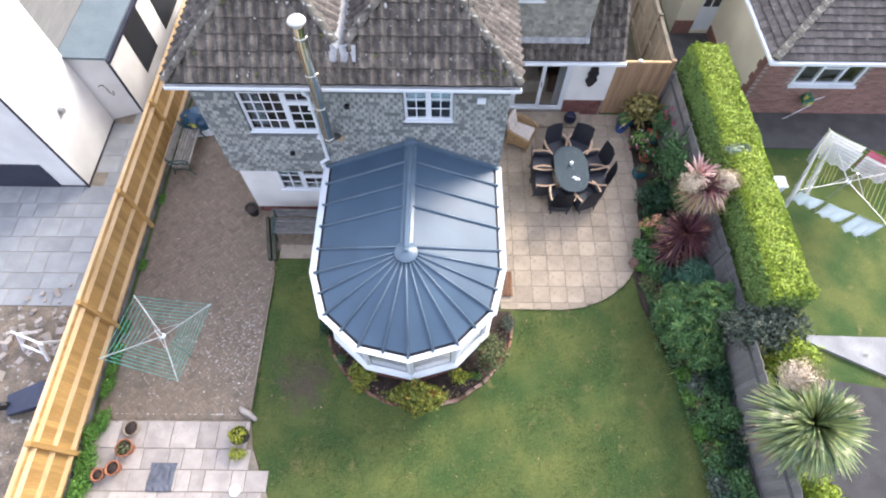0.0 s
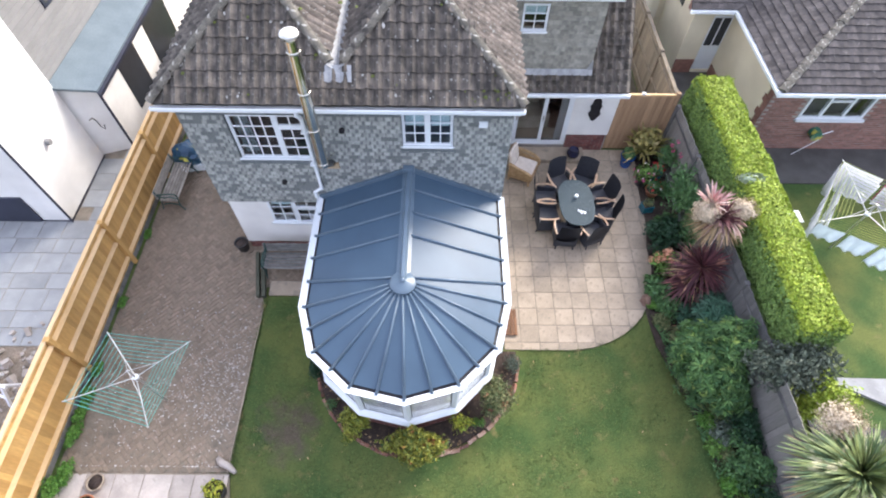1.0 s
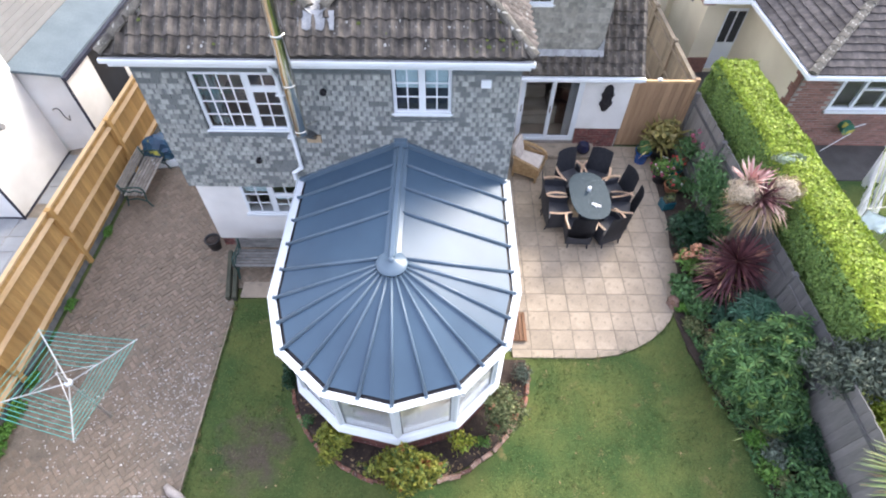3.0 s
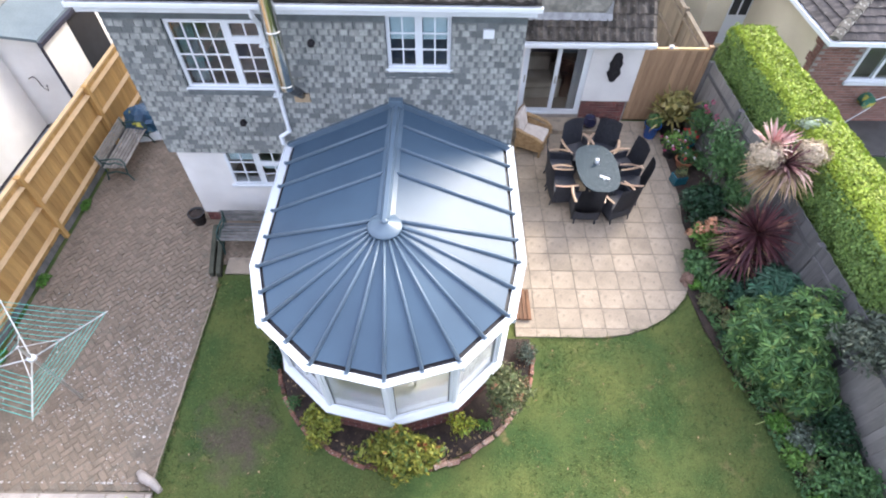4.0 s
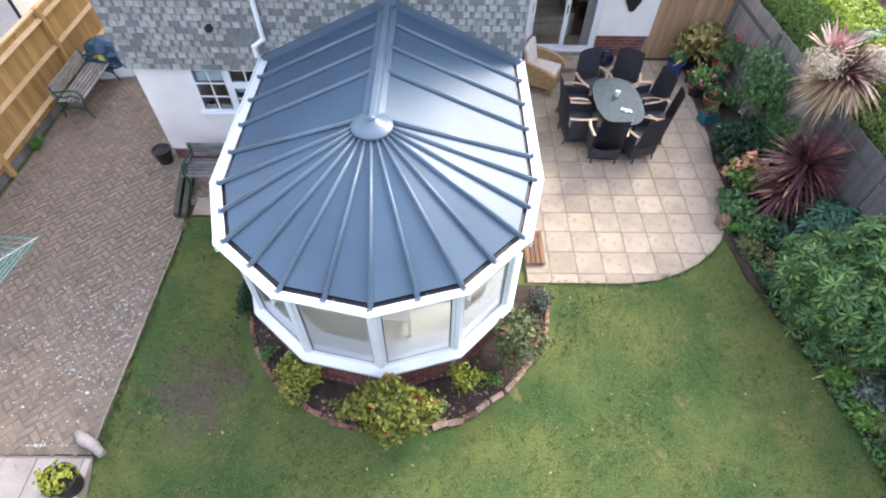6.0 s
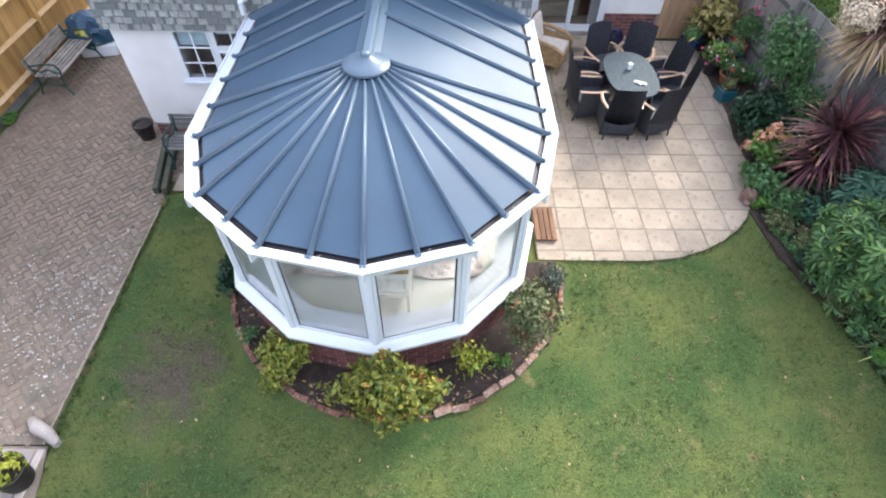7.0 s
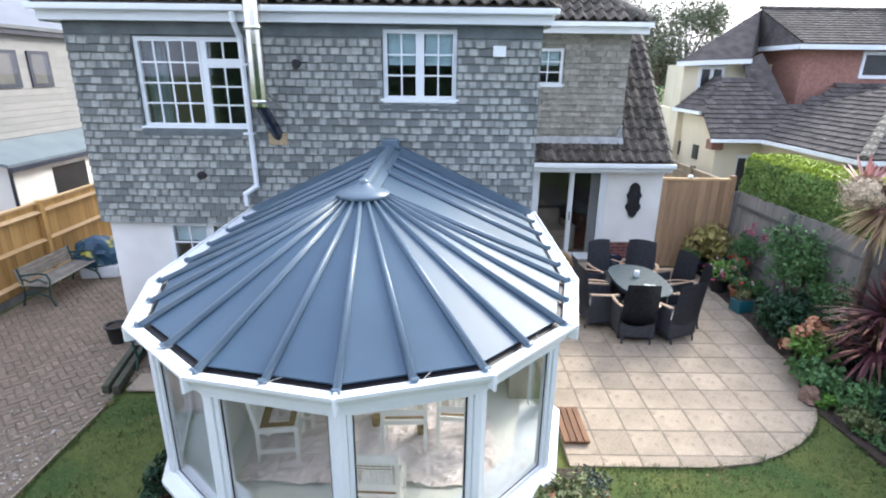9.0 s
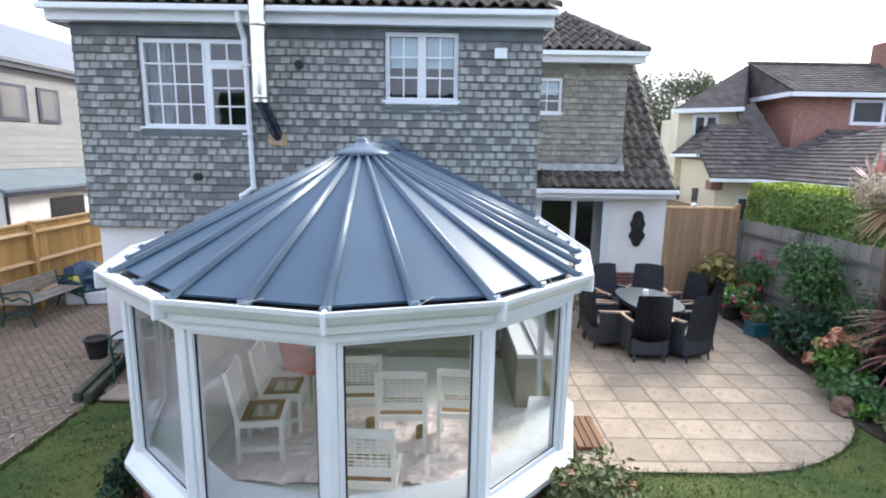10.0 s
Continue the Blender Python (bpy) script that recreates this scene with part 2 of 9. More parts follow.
M_RIDGE = material("lichened_ridge_tile", (0.165, 0.15, 0.125), (0.085, 0.08, 0.066), rough=0.92, scale=6, fine=60, mottle=0.3, bump=0.5, rand=0.15, third=(0.38, 0.37, 0.33), third_at=0.6)
M_LEAD = material("lead_flashing", (0.36, 0.37, 0.38), (0.25, 0.26, 0.27), rough=0.6, metal=0.1, scale=6, fine=40, mottle=0.2, bump=0.2)
M_STEEL = material("stainless_flue", (0.74, 0.72, 0.67), (0.60, 0.58, 0.51), rough=0.13, metal=1.0, scale=4, fine=90, mottle=0.06, bump=0.02)
M_BRICK = material("red_brick", (0.225, 0.085, 0.072), (0.13, 0.055, 0.053), rough=0.88, scale=8, fine=80, mottle=0.25, bump=0.35, rand=0.30)
M_BRICK_ORANGE = material("weathered_edging_brick", (0.26, 0.115, 0.075), (0.11, 0.06, 0.048), rough=0.9, scale=11, fine=80, mottle=0.3, bump=0.5, rand=0.5, third=(0.44, 0.37, 0.31), third_at=0.57)
M_MORTAR = material("grey_mortar", (0.36, 0.33, 0.30), (0.27, 0.25, 0.23), rough=0.95, fine=120, mottle=0.15, bump=0.3)
M_JOINT = material("sandy_paving_joint", (0.275, 0.23, 0.18), (0.18, 0.155, 0.12), rough=0.95, fine=90, mottle=0.3, bump=0.4)
M_SLAB = material("buff_paving_slab", (0.395, 0.325, 0.25), (0.295, 0.245, 0.19), rough=0.85, scale=1.7, fine=60, mottle=0.24, bump=0.25, rand=0.055, third=(0.27, 0.228, 0.18), third_at=0.56, spec=0.2)
M_SLAB_GREY = material("grey_garden_slab", (0.45, 0.40, 0.36), (0.33, 0.295, 0.265), rough=0.9, scale=3, fine=70, mottle=0.15, bump=0.3, rand=0.15, third=(0.22, 0.21, 0.19), third_at=0.64)
M_SLAB_SLATE = material("blue_grey_patio_slab", (0.31, 0.32, 0.325), (0.245, 0.255, 0.26), rough=0.8, scale=2, fine=60, mottle=0.12, bump=0.2, rand=0.12, third=(0.46, 0.47, 0.46), third_at=0.64)
M_BLOCK = material("brown_paving_block", (0.262, 0.207, 0.158), (0.185, 0.148, 0.112), rough=0.92, scale=2.2, fine=80, mottle=0.25, bump=0.4, rand=0.06, third=(0.185, 0.16, 0.125), third_at=0.60, spec=0.15)
M_GRAVEL = material("mossy_grit_joint", (0.215, 0.178, 0.138), (0.145, 0.122, 0.092), rough=0.95, scale=4, fine=70, mottle=0.4, bump=0.6)
M_GRASS = material("mown_lawn", (0.117, 0.137, 0.043), (0.05, 0.09, 0.029), rough=0.95, scale=1.0, fine=55, mottle=0.35, bump=0.6, third=(0.155, 0.145, 0.06), third_at=0.64, spec=0.15, bumpscale=0.02)
M_BLADE = material("grass_blade", (0.124, 0.149, 0.048), (0.053, 0.1, 0.031), rough=0.8, third=(0.18, 0.16, 0.07), third_at=0.60, scale=1.3, fine=14, mottle=0.4, bump=0, rand=0.45, spec=0.15)


def bare_patch(m, at, r, mud):
    """Trodden bare earth of uneven outline at plan point at."""
    n, l = m.node_tree.nodes, m.node_tree.links
    hv = next(x for x in n if x.bl_idname == "ShaderNodeHueSaturation")
    src = hv.inputs["Color"].links[0].from_socket
    tc, no = n.new("ShaderNodeTexCoord"), n.new("ShaderNodeTexNoise")
    no.inputs["Scale"].default_value, no.inputs["Detail"].default_value = 2.6, 5
    l.new(tc.outputs["Object"], no.inputs["Vector"])
    dist = n.new("ShaderNodeVectorMath")
    dist.operation = "DISTANCE"
    dist.inputs[1].default_value = (*at, 0)
    l.new(tc.outputs["Object"], dist.inputs[0])
    ad = n.new("ShaderNodeMath")
    ad.operation = "MULTIPLY_ADD"
    ad.inputs[1].default_value = 1.5
    l.new(no.outputs[0], ad.inputs[0])
    l.new(dist.outputs["Value"], ad.inputs[2])
    mr = n.new("ShaderNodeMapRange")
    mr.inputs["From Min"].default_value, mr.inputs["From Max"].default_value = r + 1.05, r + 0.5
    l.new(ad.outputs[0], mr.inputs[0])
    mx = n.new("ShaderNodeMixRGB")
    mx.inputs[2].default_value = (*mud, 1)
    l.new(mr.outputs[0], mx.inputs[0])
    l.new(src, mx.inputs[1])
    l.new(mx.outputs[0], hv.inputs["Color"])


bare_patch(M_GRASS, (-2.45, -4.5), 0.45, (0.105, 0.085, 0.062))
bare_patch(M_BLADE, (-2.45, -4.5), 0.35, (0.11, 0.10, 0.06))
M_SOIL = material("dark_bed_soil", (0.065, 0.045, 0.036), (0.035, 0.026, 0.022), rough=0.95, scale=7, fine=60, mottle=0.4, bump=0.8, bumpscale=0.03, third=(0.12, 0.085, 0.06), third_at=0.63)
M_FENCE = material("golden_fence_timber", (0.545, 0.335, 0.12), (0.41, 0.235, 0.076), rough=0.75, scale=2.5, fine=30, mottle=0.16, bump=0.25, rand=0.14, stretch=(1, 1, 0.25))
M_FENCE_PALE = material("pale_fence_rail", (0.66, 0.47, 0.27), (0.52, 0.35, 0.17), rough=0.75, scale=3, fine=40, mottle=0.12, bump=0.2, rand=0.1, stretch=(1, 0.2, 1))
M_GATE = material("brown_gate_timber", (0.40, 0.26, 0.155), (0.29, 0.185, 0.11), rough=0.75, scale=3, fine=30, mottle=0.18, bump=0.25, rand=0.15, stretch=(1, 1, 0.2))
M_GREYWOOD = material("weathered_grey_timber", (0.225, 0.22, 0.21), (0.135, 0.135, 0.13), rough=0.9, scale=4, fine=40, mottle=0.2, bump=0.3, rand=0.15, stretch=(1, 1, 0.3))
M_SLEEPER = material("mossy_dark_timber", (0.075, 0.078, 0.055), (0.045, 0.05, 0.036), rough=0.95, scale=5, fine=40, mottle=0.3, bump=0.4)
M_OLDFENCE = material("old_brown_fence", (0.25, 0.205, 0.15), (0.165, 0.14, 0.105), rough=0.9, scale=2, fine=30, mottle=0.2, bump=0.3, rand=0.14, stretch=(1, 1, 0.25))
M_CONCRETE = material("grey_concrete", (0.34, 0.345, 0.35), (0.24, 0.245, 0.25), rough=0.9, scale=2, fine=50, mottle=0.15, bump=0.3, third=(0.17, 0.18, 0.16), third_at=0.63)
M_GLASS = glass_material("window_glass", (0.94, 0.955, 0.965))
M_GLASS2 = glass_material("double_glazing", (0.985, 0.99, 0.99), face_on=0.08)
# dark plaster, so the rooms' dimness sits in the colour itself
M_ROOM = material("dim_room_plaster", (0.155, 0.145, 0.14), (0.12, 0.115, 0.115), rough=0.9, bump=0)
M_ROOMFLOOR = material("blue_room_carpet", (0.10, 0.13, 0.18), rough=0.95, bump=0.1)

# ---- ground ----
def flat(bm, pts, z):
    return bm.faces.new([bm.verts.new((*p, z)) for p in pts])


def inside(p, poly):
    x, y = p
    hit = False
    for (x0, y0), (x1, y1) in zip(poly, poly[1:] + poly[:1]):
        if (y0 > y) != (y1 > y) and x < x0 + (y - y0) * (x1 - x0) / (y1 - y0):
            hit = not hit
    return hit


def clip_convex(poly, clip):
    """What of poly lies inside the convex, anticlockwise polygon clip."""
    out = poly
    for (ax, ay), (bx, by) in zip(clip, clip[1:] + clip[:1]):
        src, out = out, []
        side = lambda p: (bx - ax) * (p[1] - ay) - (by - ay) * (p[0] - ax)
        for p, q in zip(src, src[1:] + src[:1]):
            sp, sq = side(p), side(q)
            if sp >= 0:
                out.append(p)
            if (sp >= 0) != (sq >= 0):
                t = sp / (sp - sq)
                out.append((p[0] + t * (q[0] - p[0]), p[1] + t * (q[1] - p[1])))
        if len(out) < 3:
            return []
    return out


def area(poly):
    return 0.5 * abs(sum(a[0] * b[1] - b[0] * a[1] for a, b in zip(poly, poly[1:] + poly[:1])))


bm = bmesh.new()
bmesh.ops.create_grid(bm, x_segments=60, y_segments=60, size=300)
for v in bm.verts:
    v.co.z = -0.03
structure("ground", bm, M_GRASS, "open green ground running out to the horizon", "ground")

# the lawn, gently uneven, one sheet of its own
LAWN = [(-3.55, -1.5), (-3.52, -4.0), (-3.5, -5.35), (-3.35, -6.0), (-2.85, -7.0), (-2.6, -9.0), (-2.5, -15.0), (7.0, -15.0), (6.65, -7.0), (6.45, -5.4), (6.1, -3.9), (5.72, -2.5), (5.70, -1.66), (5.34, -2.08), (5.04, -2.31), (4.71, -2.49), (4.27, -2.65), (3.75, -2.72), (2.1, -2.72), (0.0, -2.4), (-1.9, -1.5)]
bm = bmesh.new()
step = 0.3
xs = [-3.7 + step * i for i in range(36)]
ys = [-15 + step * i for i in range(46)]
for x in xs:
    for y in ys:
        cell = [(x, y), (x + step, y), (x + step, y + step), (x, y + step)]
        if all(inside(c, LAWN) for c in cell):
            flat(bm, cell, 0)
        else:
            # cells on the rim are cut finer
            h = step / 5
            for i in range(5):
                for j in range(5):
                    c = (x + (i + 0.5) * h, y + (j + 0.5) * h)
                    if inside(c, LAWN):
                        flat(bm, [(x + i * h, y + j * h), (x + (i + 1) * h, y + j * h), (x + (i + 1) * h, y + (j + 1) * h), (x + i * h, y + (j + 1) * h)], 0)
bmesh.ops.remove_doubles(bm, verts=bm.verts, dist=0.001)
for v in bm.verts:
    v.co.z = 0.004 + 0.012 * noise.noise(v.co * 0.9)
structure("lawn", bm, M_GRASS, "damp mown lawn with worn yellowish patches", "lawn")

# thin pale kerb between lawn and drive
bm = bmesh.new()
for k in range(14):
    y0 = -1.75 - 0.262 * k
    beam(bm, (-3.565 + 0.004 * (k % 3), y0, 0.02), (-3.56 + 0.004 * ((k + 1) % 2), y0 - 0.25, 0.016), 0.034 if 5 < k < 11 else 0.018, 0.04)
structure("lawn_edging", bm, M_SLAB, "narrow pale kerb between the lawn and the drive", "kerb")

# soil of the long border and of the round bed
bm = bmesh.new()
border = [(5.66, -1.72), (5.72, -2.5), (6.1, -3.9), (6.45, -5.4), (6.65, -7.0), (7.0, -15.0), (7.5, -15), (7.5, 3.7), (6.3, 3.7), (6.25, 2.6), (6.2, 0.9), (5.95, -0.4), (5.75, -1.2)]
prism(bm, border, -0.02, [0.03 + 0.02 * math.sin(i * 2.1) for i in range(len(border))])
structure("soil_border", bm, M_SOIL, "dark damp soil of the long planting border", "soil")

BED_C, BED_R, BED_K = (0.2, -2.87), 2.27, 0.975      # centre, radius and flattening of the round bed
bm = bmesh.new()
prism(bm, [(BED_C[0] + (BED_R - 0.04) * math.cos(radians(a)), BED_C[1] + (BED_R - 0.04) * BED_K * math.sin(radians(a))) for a in range(184, 360, 8)] + [(2.45, -2.75), (-2.0, -2.75)], -0.02, 0.035)
structure("soil_bed", bm, M_SOIL, "dark bare soil of the round bed below the conservatory", "soil")

# drive and paving beds
bm = bmesh.new()
prism(bm, [(-7.0, -5.45), (-3.52, -5.4), (-3.54, -4.0), (-3.6, -1.5), (-3.75, -1.1), (-2.0, -1.1), (-2.0, 0.2), (-4.1, 0.2), (-4.1, 9.0), (-7.0, 9.0)], -0.02, 0.004)
drive = structure("driveway", bm, M_GRAVEL, "brown block-paved drive with mossy joints", "driveway")
bm = bmesh.new()
prism(bm, [(-6.9, -15), (-2.7, -15), (-2.62, -9), (-2.88, -7), (-3.38, -6.0), (-3.52, -5.42), (-6.9, -5.42)], -0.02, 0.006)
terrace = structure("garden_terrace", bm, M_JOINT, "small terrace of worn grey slabs beside the lawn", "terrace")
PATIO = [(2.2, -2.70), (3.75, -2.70), (4.26, -2.63), (4.70, -2.47), (5.03, -2.29), (5.32, -2.06), (5.55, -1.82), (5.70, -1.58), (5.85, -1.2), (6.0, -0.5), (6.25, 0.9), (6.3, 2.4), (6.35, 3.68), (2.2, 3.68)]
bm = bmesh.new()
prism(bm, PATIO, -0.03, 0.0185)
patio = structure("patio", bm, M_JOINT, "buff stone-slab patio with a curved end and dark joints", "patio")

# ---- house: walls with openings ----
def wall_xz(bm, y0, y1, x0, x1, z0, z1, holes):
    """A wall along x with rectangular holes (x0, x1, z0, z1) right through it, as one joined body."""
    xs = sorted({x0, x1, *[h[0] for h in holes], *[h[1] for h in holes]})
    zs = sorted({z0, z1, *[h[2] for h in holes], *[h[3] for h in holes]})
    xs, zs = [x for x in xs if x0 <= x <= x1], [z for z in zs if z0 <= z <= z1]
    solid = lambda i, k: 0 <= i < len(xs) - 1 and 0 <= k < len(zs) - 1 and not any(h[0] <= (xs[i] + xs[i + 1]) / 2 <= h[1] and h[2] <= (zs[k] + zs[k + 1]) / 2 <= h[3] for h in holes)
    made = {}
    def v(i, s, k):
        if (i, s, k) not in made:
            made[i, s, k] = bm.verts.new((xs[i], (y0, y1)[s], zs[k]))
        return made[i, s, k]
    for i in range(len(xs) - 1):
        for k in range(len(zs) - 1):
            if not solid(i, k):
                continue
            bm.faces.new((v(i, 0, k), v(i + 1, 0, k), v(i + 1, 0, k + 1), v(i, 0, k + 1)))
            bm.faces.new((v(i, 1, k + 1), v(i + 1, 1, k + 1), v(i + 1, 1, k), v(i, 1, k)))
            if not solid(i - 1, k):
                bm.faces.new((v(i, 1, k), v(i, 0, k), v(i, 0, k + 1), v(i, 1, k + 1)))
            if not solid(i + 1, k):
                bm.faces.new((v(i + 1, 0, k), v(i + 1, 1, k), v(i + 1, 1, k + 1), v(i + 1, 0, k + 1)))
            if not solid(i, k - 1):
                bm.faces.new((v(i, 0, k), v(i, 1, k), v(i + 1, 1, k), v(i + 1, 0, k)))
            if not solid(i, k + 1):
                bm.faces.new((v(i, 0, k + 1), v(i + 1, 0, k + 1), v(i + 1, 1, k + 1), v(i, 1, k + 1)))


HX0, HX1, HD = -4.27, 2.05, 8.6
TILE_Z0, TILE_Z1 = 2.01, 4.66
W1, W2, W3 = (-3.40, -1.94, 3.38, 4.56), (-0.07, 0.92, 3.78, 4.69), (-3.34, -2.12, 1.10, 1.985)
ARCH = (-1.55, 1.65, 0.10, 2.05)
bm = bmesh.new()
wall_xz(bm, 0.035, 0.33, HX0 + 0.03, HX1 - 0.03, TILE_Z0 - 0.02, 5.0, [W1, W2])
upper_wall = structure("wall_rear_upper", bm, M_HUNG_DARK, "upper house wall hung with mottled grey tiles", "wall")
bm = bmesh.new()
wall_xz(bm, 0.10, 0.33, HX0 + 0.06, HX1 - 0.03, 0.27, TILE_Z0 - 0.02, [W3, ARCH])
structure("wall_rear_lower", bm, M_RENDER, "white rendered lower house wall", "wall")
bm = bmesh.new()
wall_xz(bm, 0.125, 0.33, HX0 + 0.08, HX1 - 0.03, 0.0, 0.27, [ARCH])
plinth = structure("wall_plinth", bm, M_MORTAR, "low red brick plinth under the white render", "plinth")
bm = bmesh.new()
box(bm, HX0 + 0.03, HX0 + 0.3, 0.332, HD, 0, 5.0)
box(bm, HX1 - 0.3, HX1, 0.332, HD, 0, 5.0)
box(bm, HX0 + 0.3, HX1 - 0.3, HD - 0.3, HD, 0, 5.0)
structure("wall_sides", bm, M_RENDER, "rendered side walls of the house", "wall")
# rooms behind the windows
bm = bmesh.new()
box(bm, HX0 + 0.3, HX1 - 0.3, 0.34, HD - 0.3, 2.45, 2.7)
structure("floor_upper", bm, M_ROOMFLOOR, "carpeted upper floor seen through the windows", "floor")
bm = bmesh.new()
box(bm, HX0 + 0.3, HX1 - 0.3, 0.34, HD - 0.3, 0.0, 0.09)
structure("floor_room", bm, material("pale_room_floor", (0.62, 0.63, 0.60), (0.55, 0.56, 0.53), rough=0.4, scale=2, fine=50, mottle=0.06, bump=0.05), "floor of the room behind the conservatory", "floor")
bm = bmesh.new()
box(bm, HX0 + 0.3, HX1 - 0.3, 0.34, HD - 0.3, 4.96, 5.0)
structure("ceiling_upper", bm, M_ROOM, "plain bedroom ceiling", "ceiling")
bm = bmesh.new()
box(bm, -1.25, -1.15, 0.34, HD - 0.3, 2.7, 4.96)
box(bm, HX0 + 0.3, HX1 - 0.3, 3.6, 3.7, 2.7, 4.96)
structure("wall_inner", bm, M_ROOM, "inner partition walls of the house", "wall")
bm = bmesh.new()
box(bm, -2.0, -1.9, 0.34, 5.0, 0.09, 2.45)
box(bm, HX0 + 0.3, HX1 - 0.3, 5.0, 5.1, 0.09, 2.45)
structure("wall_kitchen", bm, M_RENDER, "white walls of the room behind the conservatory", "wall")

# ---- main roof: two hipped ridges with a valley between ----
EZ, EY, TAN = 4.96, -0.135, 0.781
COS = 1 / math.sqrt(1 + TAN * TAN)
XL, XV, XR, RL, RR = -4.53, -1.19, 2.19, -2.60, 0.28
YB = HD + 0.3
VZ = 5.35
YV = EY + (VZ - EZ) / TAN
RZL, RZR = EZ + TAN * (RL - XL), EZ + TAN * (XR - RR)
YAL, YAR = EY + (RZL - EZ) / TAN, EY + (RZR - EZ) / TAN


def pantile(w, g, amp, thick):
    """Verts and faces of one S-shaped roof tile, w wide and g + lap long; x across, y up the slope, z out."""
    n, verts, faces = 6, [], []
    for j, (y, lift) in enumerate(((-0.02, 0.034), (g + 0.03, 0.0))):
        for i in range(n + 1):
            u = i / n
            verts.append(((u - 0.5) * w * 1.06, y, lift + amp * (0.5 - 0.5 * math.cos(2 * math.pi * (u * 1.0))) ** 1.5))
    for i in range(n + 1):
        u = i / n
        verts.append(((u - 0.5) * w * 1.06, -0.02, 0.034 - thick + amp * (0.5 - 0.5 * math.cos(2 * math.pi * u)) ** 1.5))
    for i in range(n):
        faces.append((i, i + 1, n + 2 + i, n + 1 + i))
        faces.append((2 * n + 2 + i, 2 * n + 3 + i, i + 1, i))
    return verts, faces


def slope_frame(origin, u_dir, v_dir, pitch_tan):
    """Rotation and origin of a roof plane: u along the eave, v up the slope."""
    u = Vector((*u_dir, 0)).normalized()
    v = Vector((v_dir[0], v_dir[1], pitch_tan * math.hypot(*v_dir))).normalized()
    n = u.cross(v)
    m = Matrix((u, v, n)).transposed().to_4x4()
    m.translation = Vector(origin)
    return m


def tile_slope(parent, m, plan, mat, w=0.2, g=0.29, as_pieces=True, amp=0.078):
    """Covers a roof plane with tiles where the plan polygon holds; plan in (x, y)."""
    pv, pf = pantile(w, g, amp, 0.03)
    me = raw_mesh("roof_tile", pv, pf, mat, smooth=False)
    inv = m.inverted()
    # the plane's u, v range
    uv = []
    nrm = m.to_3x3() @ Vector((0, 0, 1))
    for x, y in plan:
        z = m.translation.z - (nrm.x * (x - m.translation.x) + nrm.y * (y - m.translation.y)) / nrm.z
        q = inv @ Vector((x, y, z))
        uv.append((q.x, q.y))
    u0, u1 = min(p[0] for p in uv), max(p[0] for p in uv)
    v0, v1 = min(p[1] for p in uv), max(p[1] for p in uv)
    verts, faces, count = [], [], 0
    r = random.Random(int(u1 * 100))
    for j in range(int((v1 - v0) / g) + 1):
        for i in range(int((u1 - u0) / w) + 1):
            u, v = u0 + (i + 0.5) * w, v0 + j * g
            if not inside((u, v + g * 0.45), uv):
                continue
            t = m @ Matrix.Translation((u + r.uniform(-0.004, 0.004), v + r.uniform(-0.008, 0.008), 0.012)) @ Matrix.Rotation(r.uniform(-0.012, 0.012), 4, "Z") @ Matrix.Rotation(r.uniform(-0.015, 0.015), 4, "X")
            count += 1
            if as_pieces and count <= 300:
                piece("roof_tile", me, parent, t)
            else:
                k = len(verts)
                verts += [tuple(t @ Vector(p)) for p in pv]
                faces += [tuple(k + q for q in f) for f in pf]
    if verts:
        ob = new("roof_tiles", raw_mesh("roof_tiles", verts, faces, mat))
        ob.parent = parent
        ob.matrix_basis = world_of(parent).inverted()
        tagged(ob, kind="stuff")


def cap_tiles(parent, p, q, mat, r=0.088, length=0.33, name="ridge_tile"):
    """Half-round tiles along a ridge or hip from p up to q."""
    p, q = Vector(p), Vector(q)
    d = (q - p)
    n = max(1, round(d.length / length))
    s = d / n
    m0 = s.to_track_quat("Y", "Z").to_matrix().to_4x4()
    verts, faces = [], []
    seg = 6
    for y, rr in ((-0.02, r * 1.07), (s.length + 0.02, r * 0.95)):
        for i in range(seg + 1):
            a = math.pi * i / seg
            verts.append((rr * math.cos(a), y, rr * 0.8 * math.sin(a) - 0.01))
    for i in range(seg):
        faces.append((i, i + 1, seg + 2 + i, seg + 1 + i))
    faces.append(tuple(range(seg, -1, -1)))
    me = raw_mesh(name, verts, faces, mat)
    rr = random.Random(3)
    for i in range(n):
        t = m0.copy()
        t.translation = p + s * i
        piece(name, me, parent, t @ Matrix.Rotation(rr.uniform(-0.02, 0.02), 4, "Z"))


def deck(bm, pts, drop=0.05):
    """A solid roof plane: points in space, thickened downwards."""
    hi = [bm.verts.new(p) for p in pts]
    lo = [bm.verts.new((p[0], p[1], p[2] - drop)) for p in pts]
    bm.faces.new(hi)
    bm.faces.new(lo[::-1])
    for i in range(len(pts)):
        j = (i + 1) % len(pts)
        bm.faces.new((lo[i], lo[j], hi[j], hi[i]))


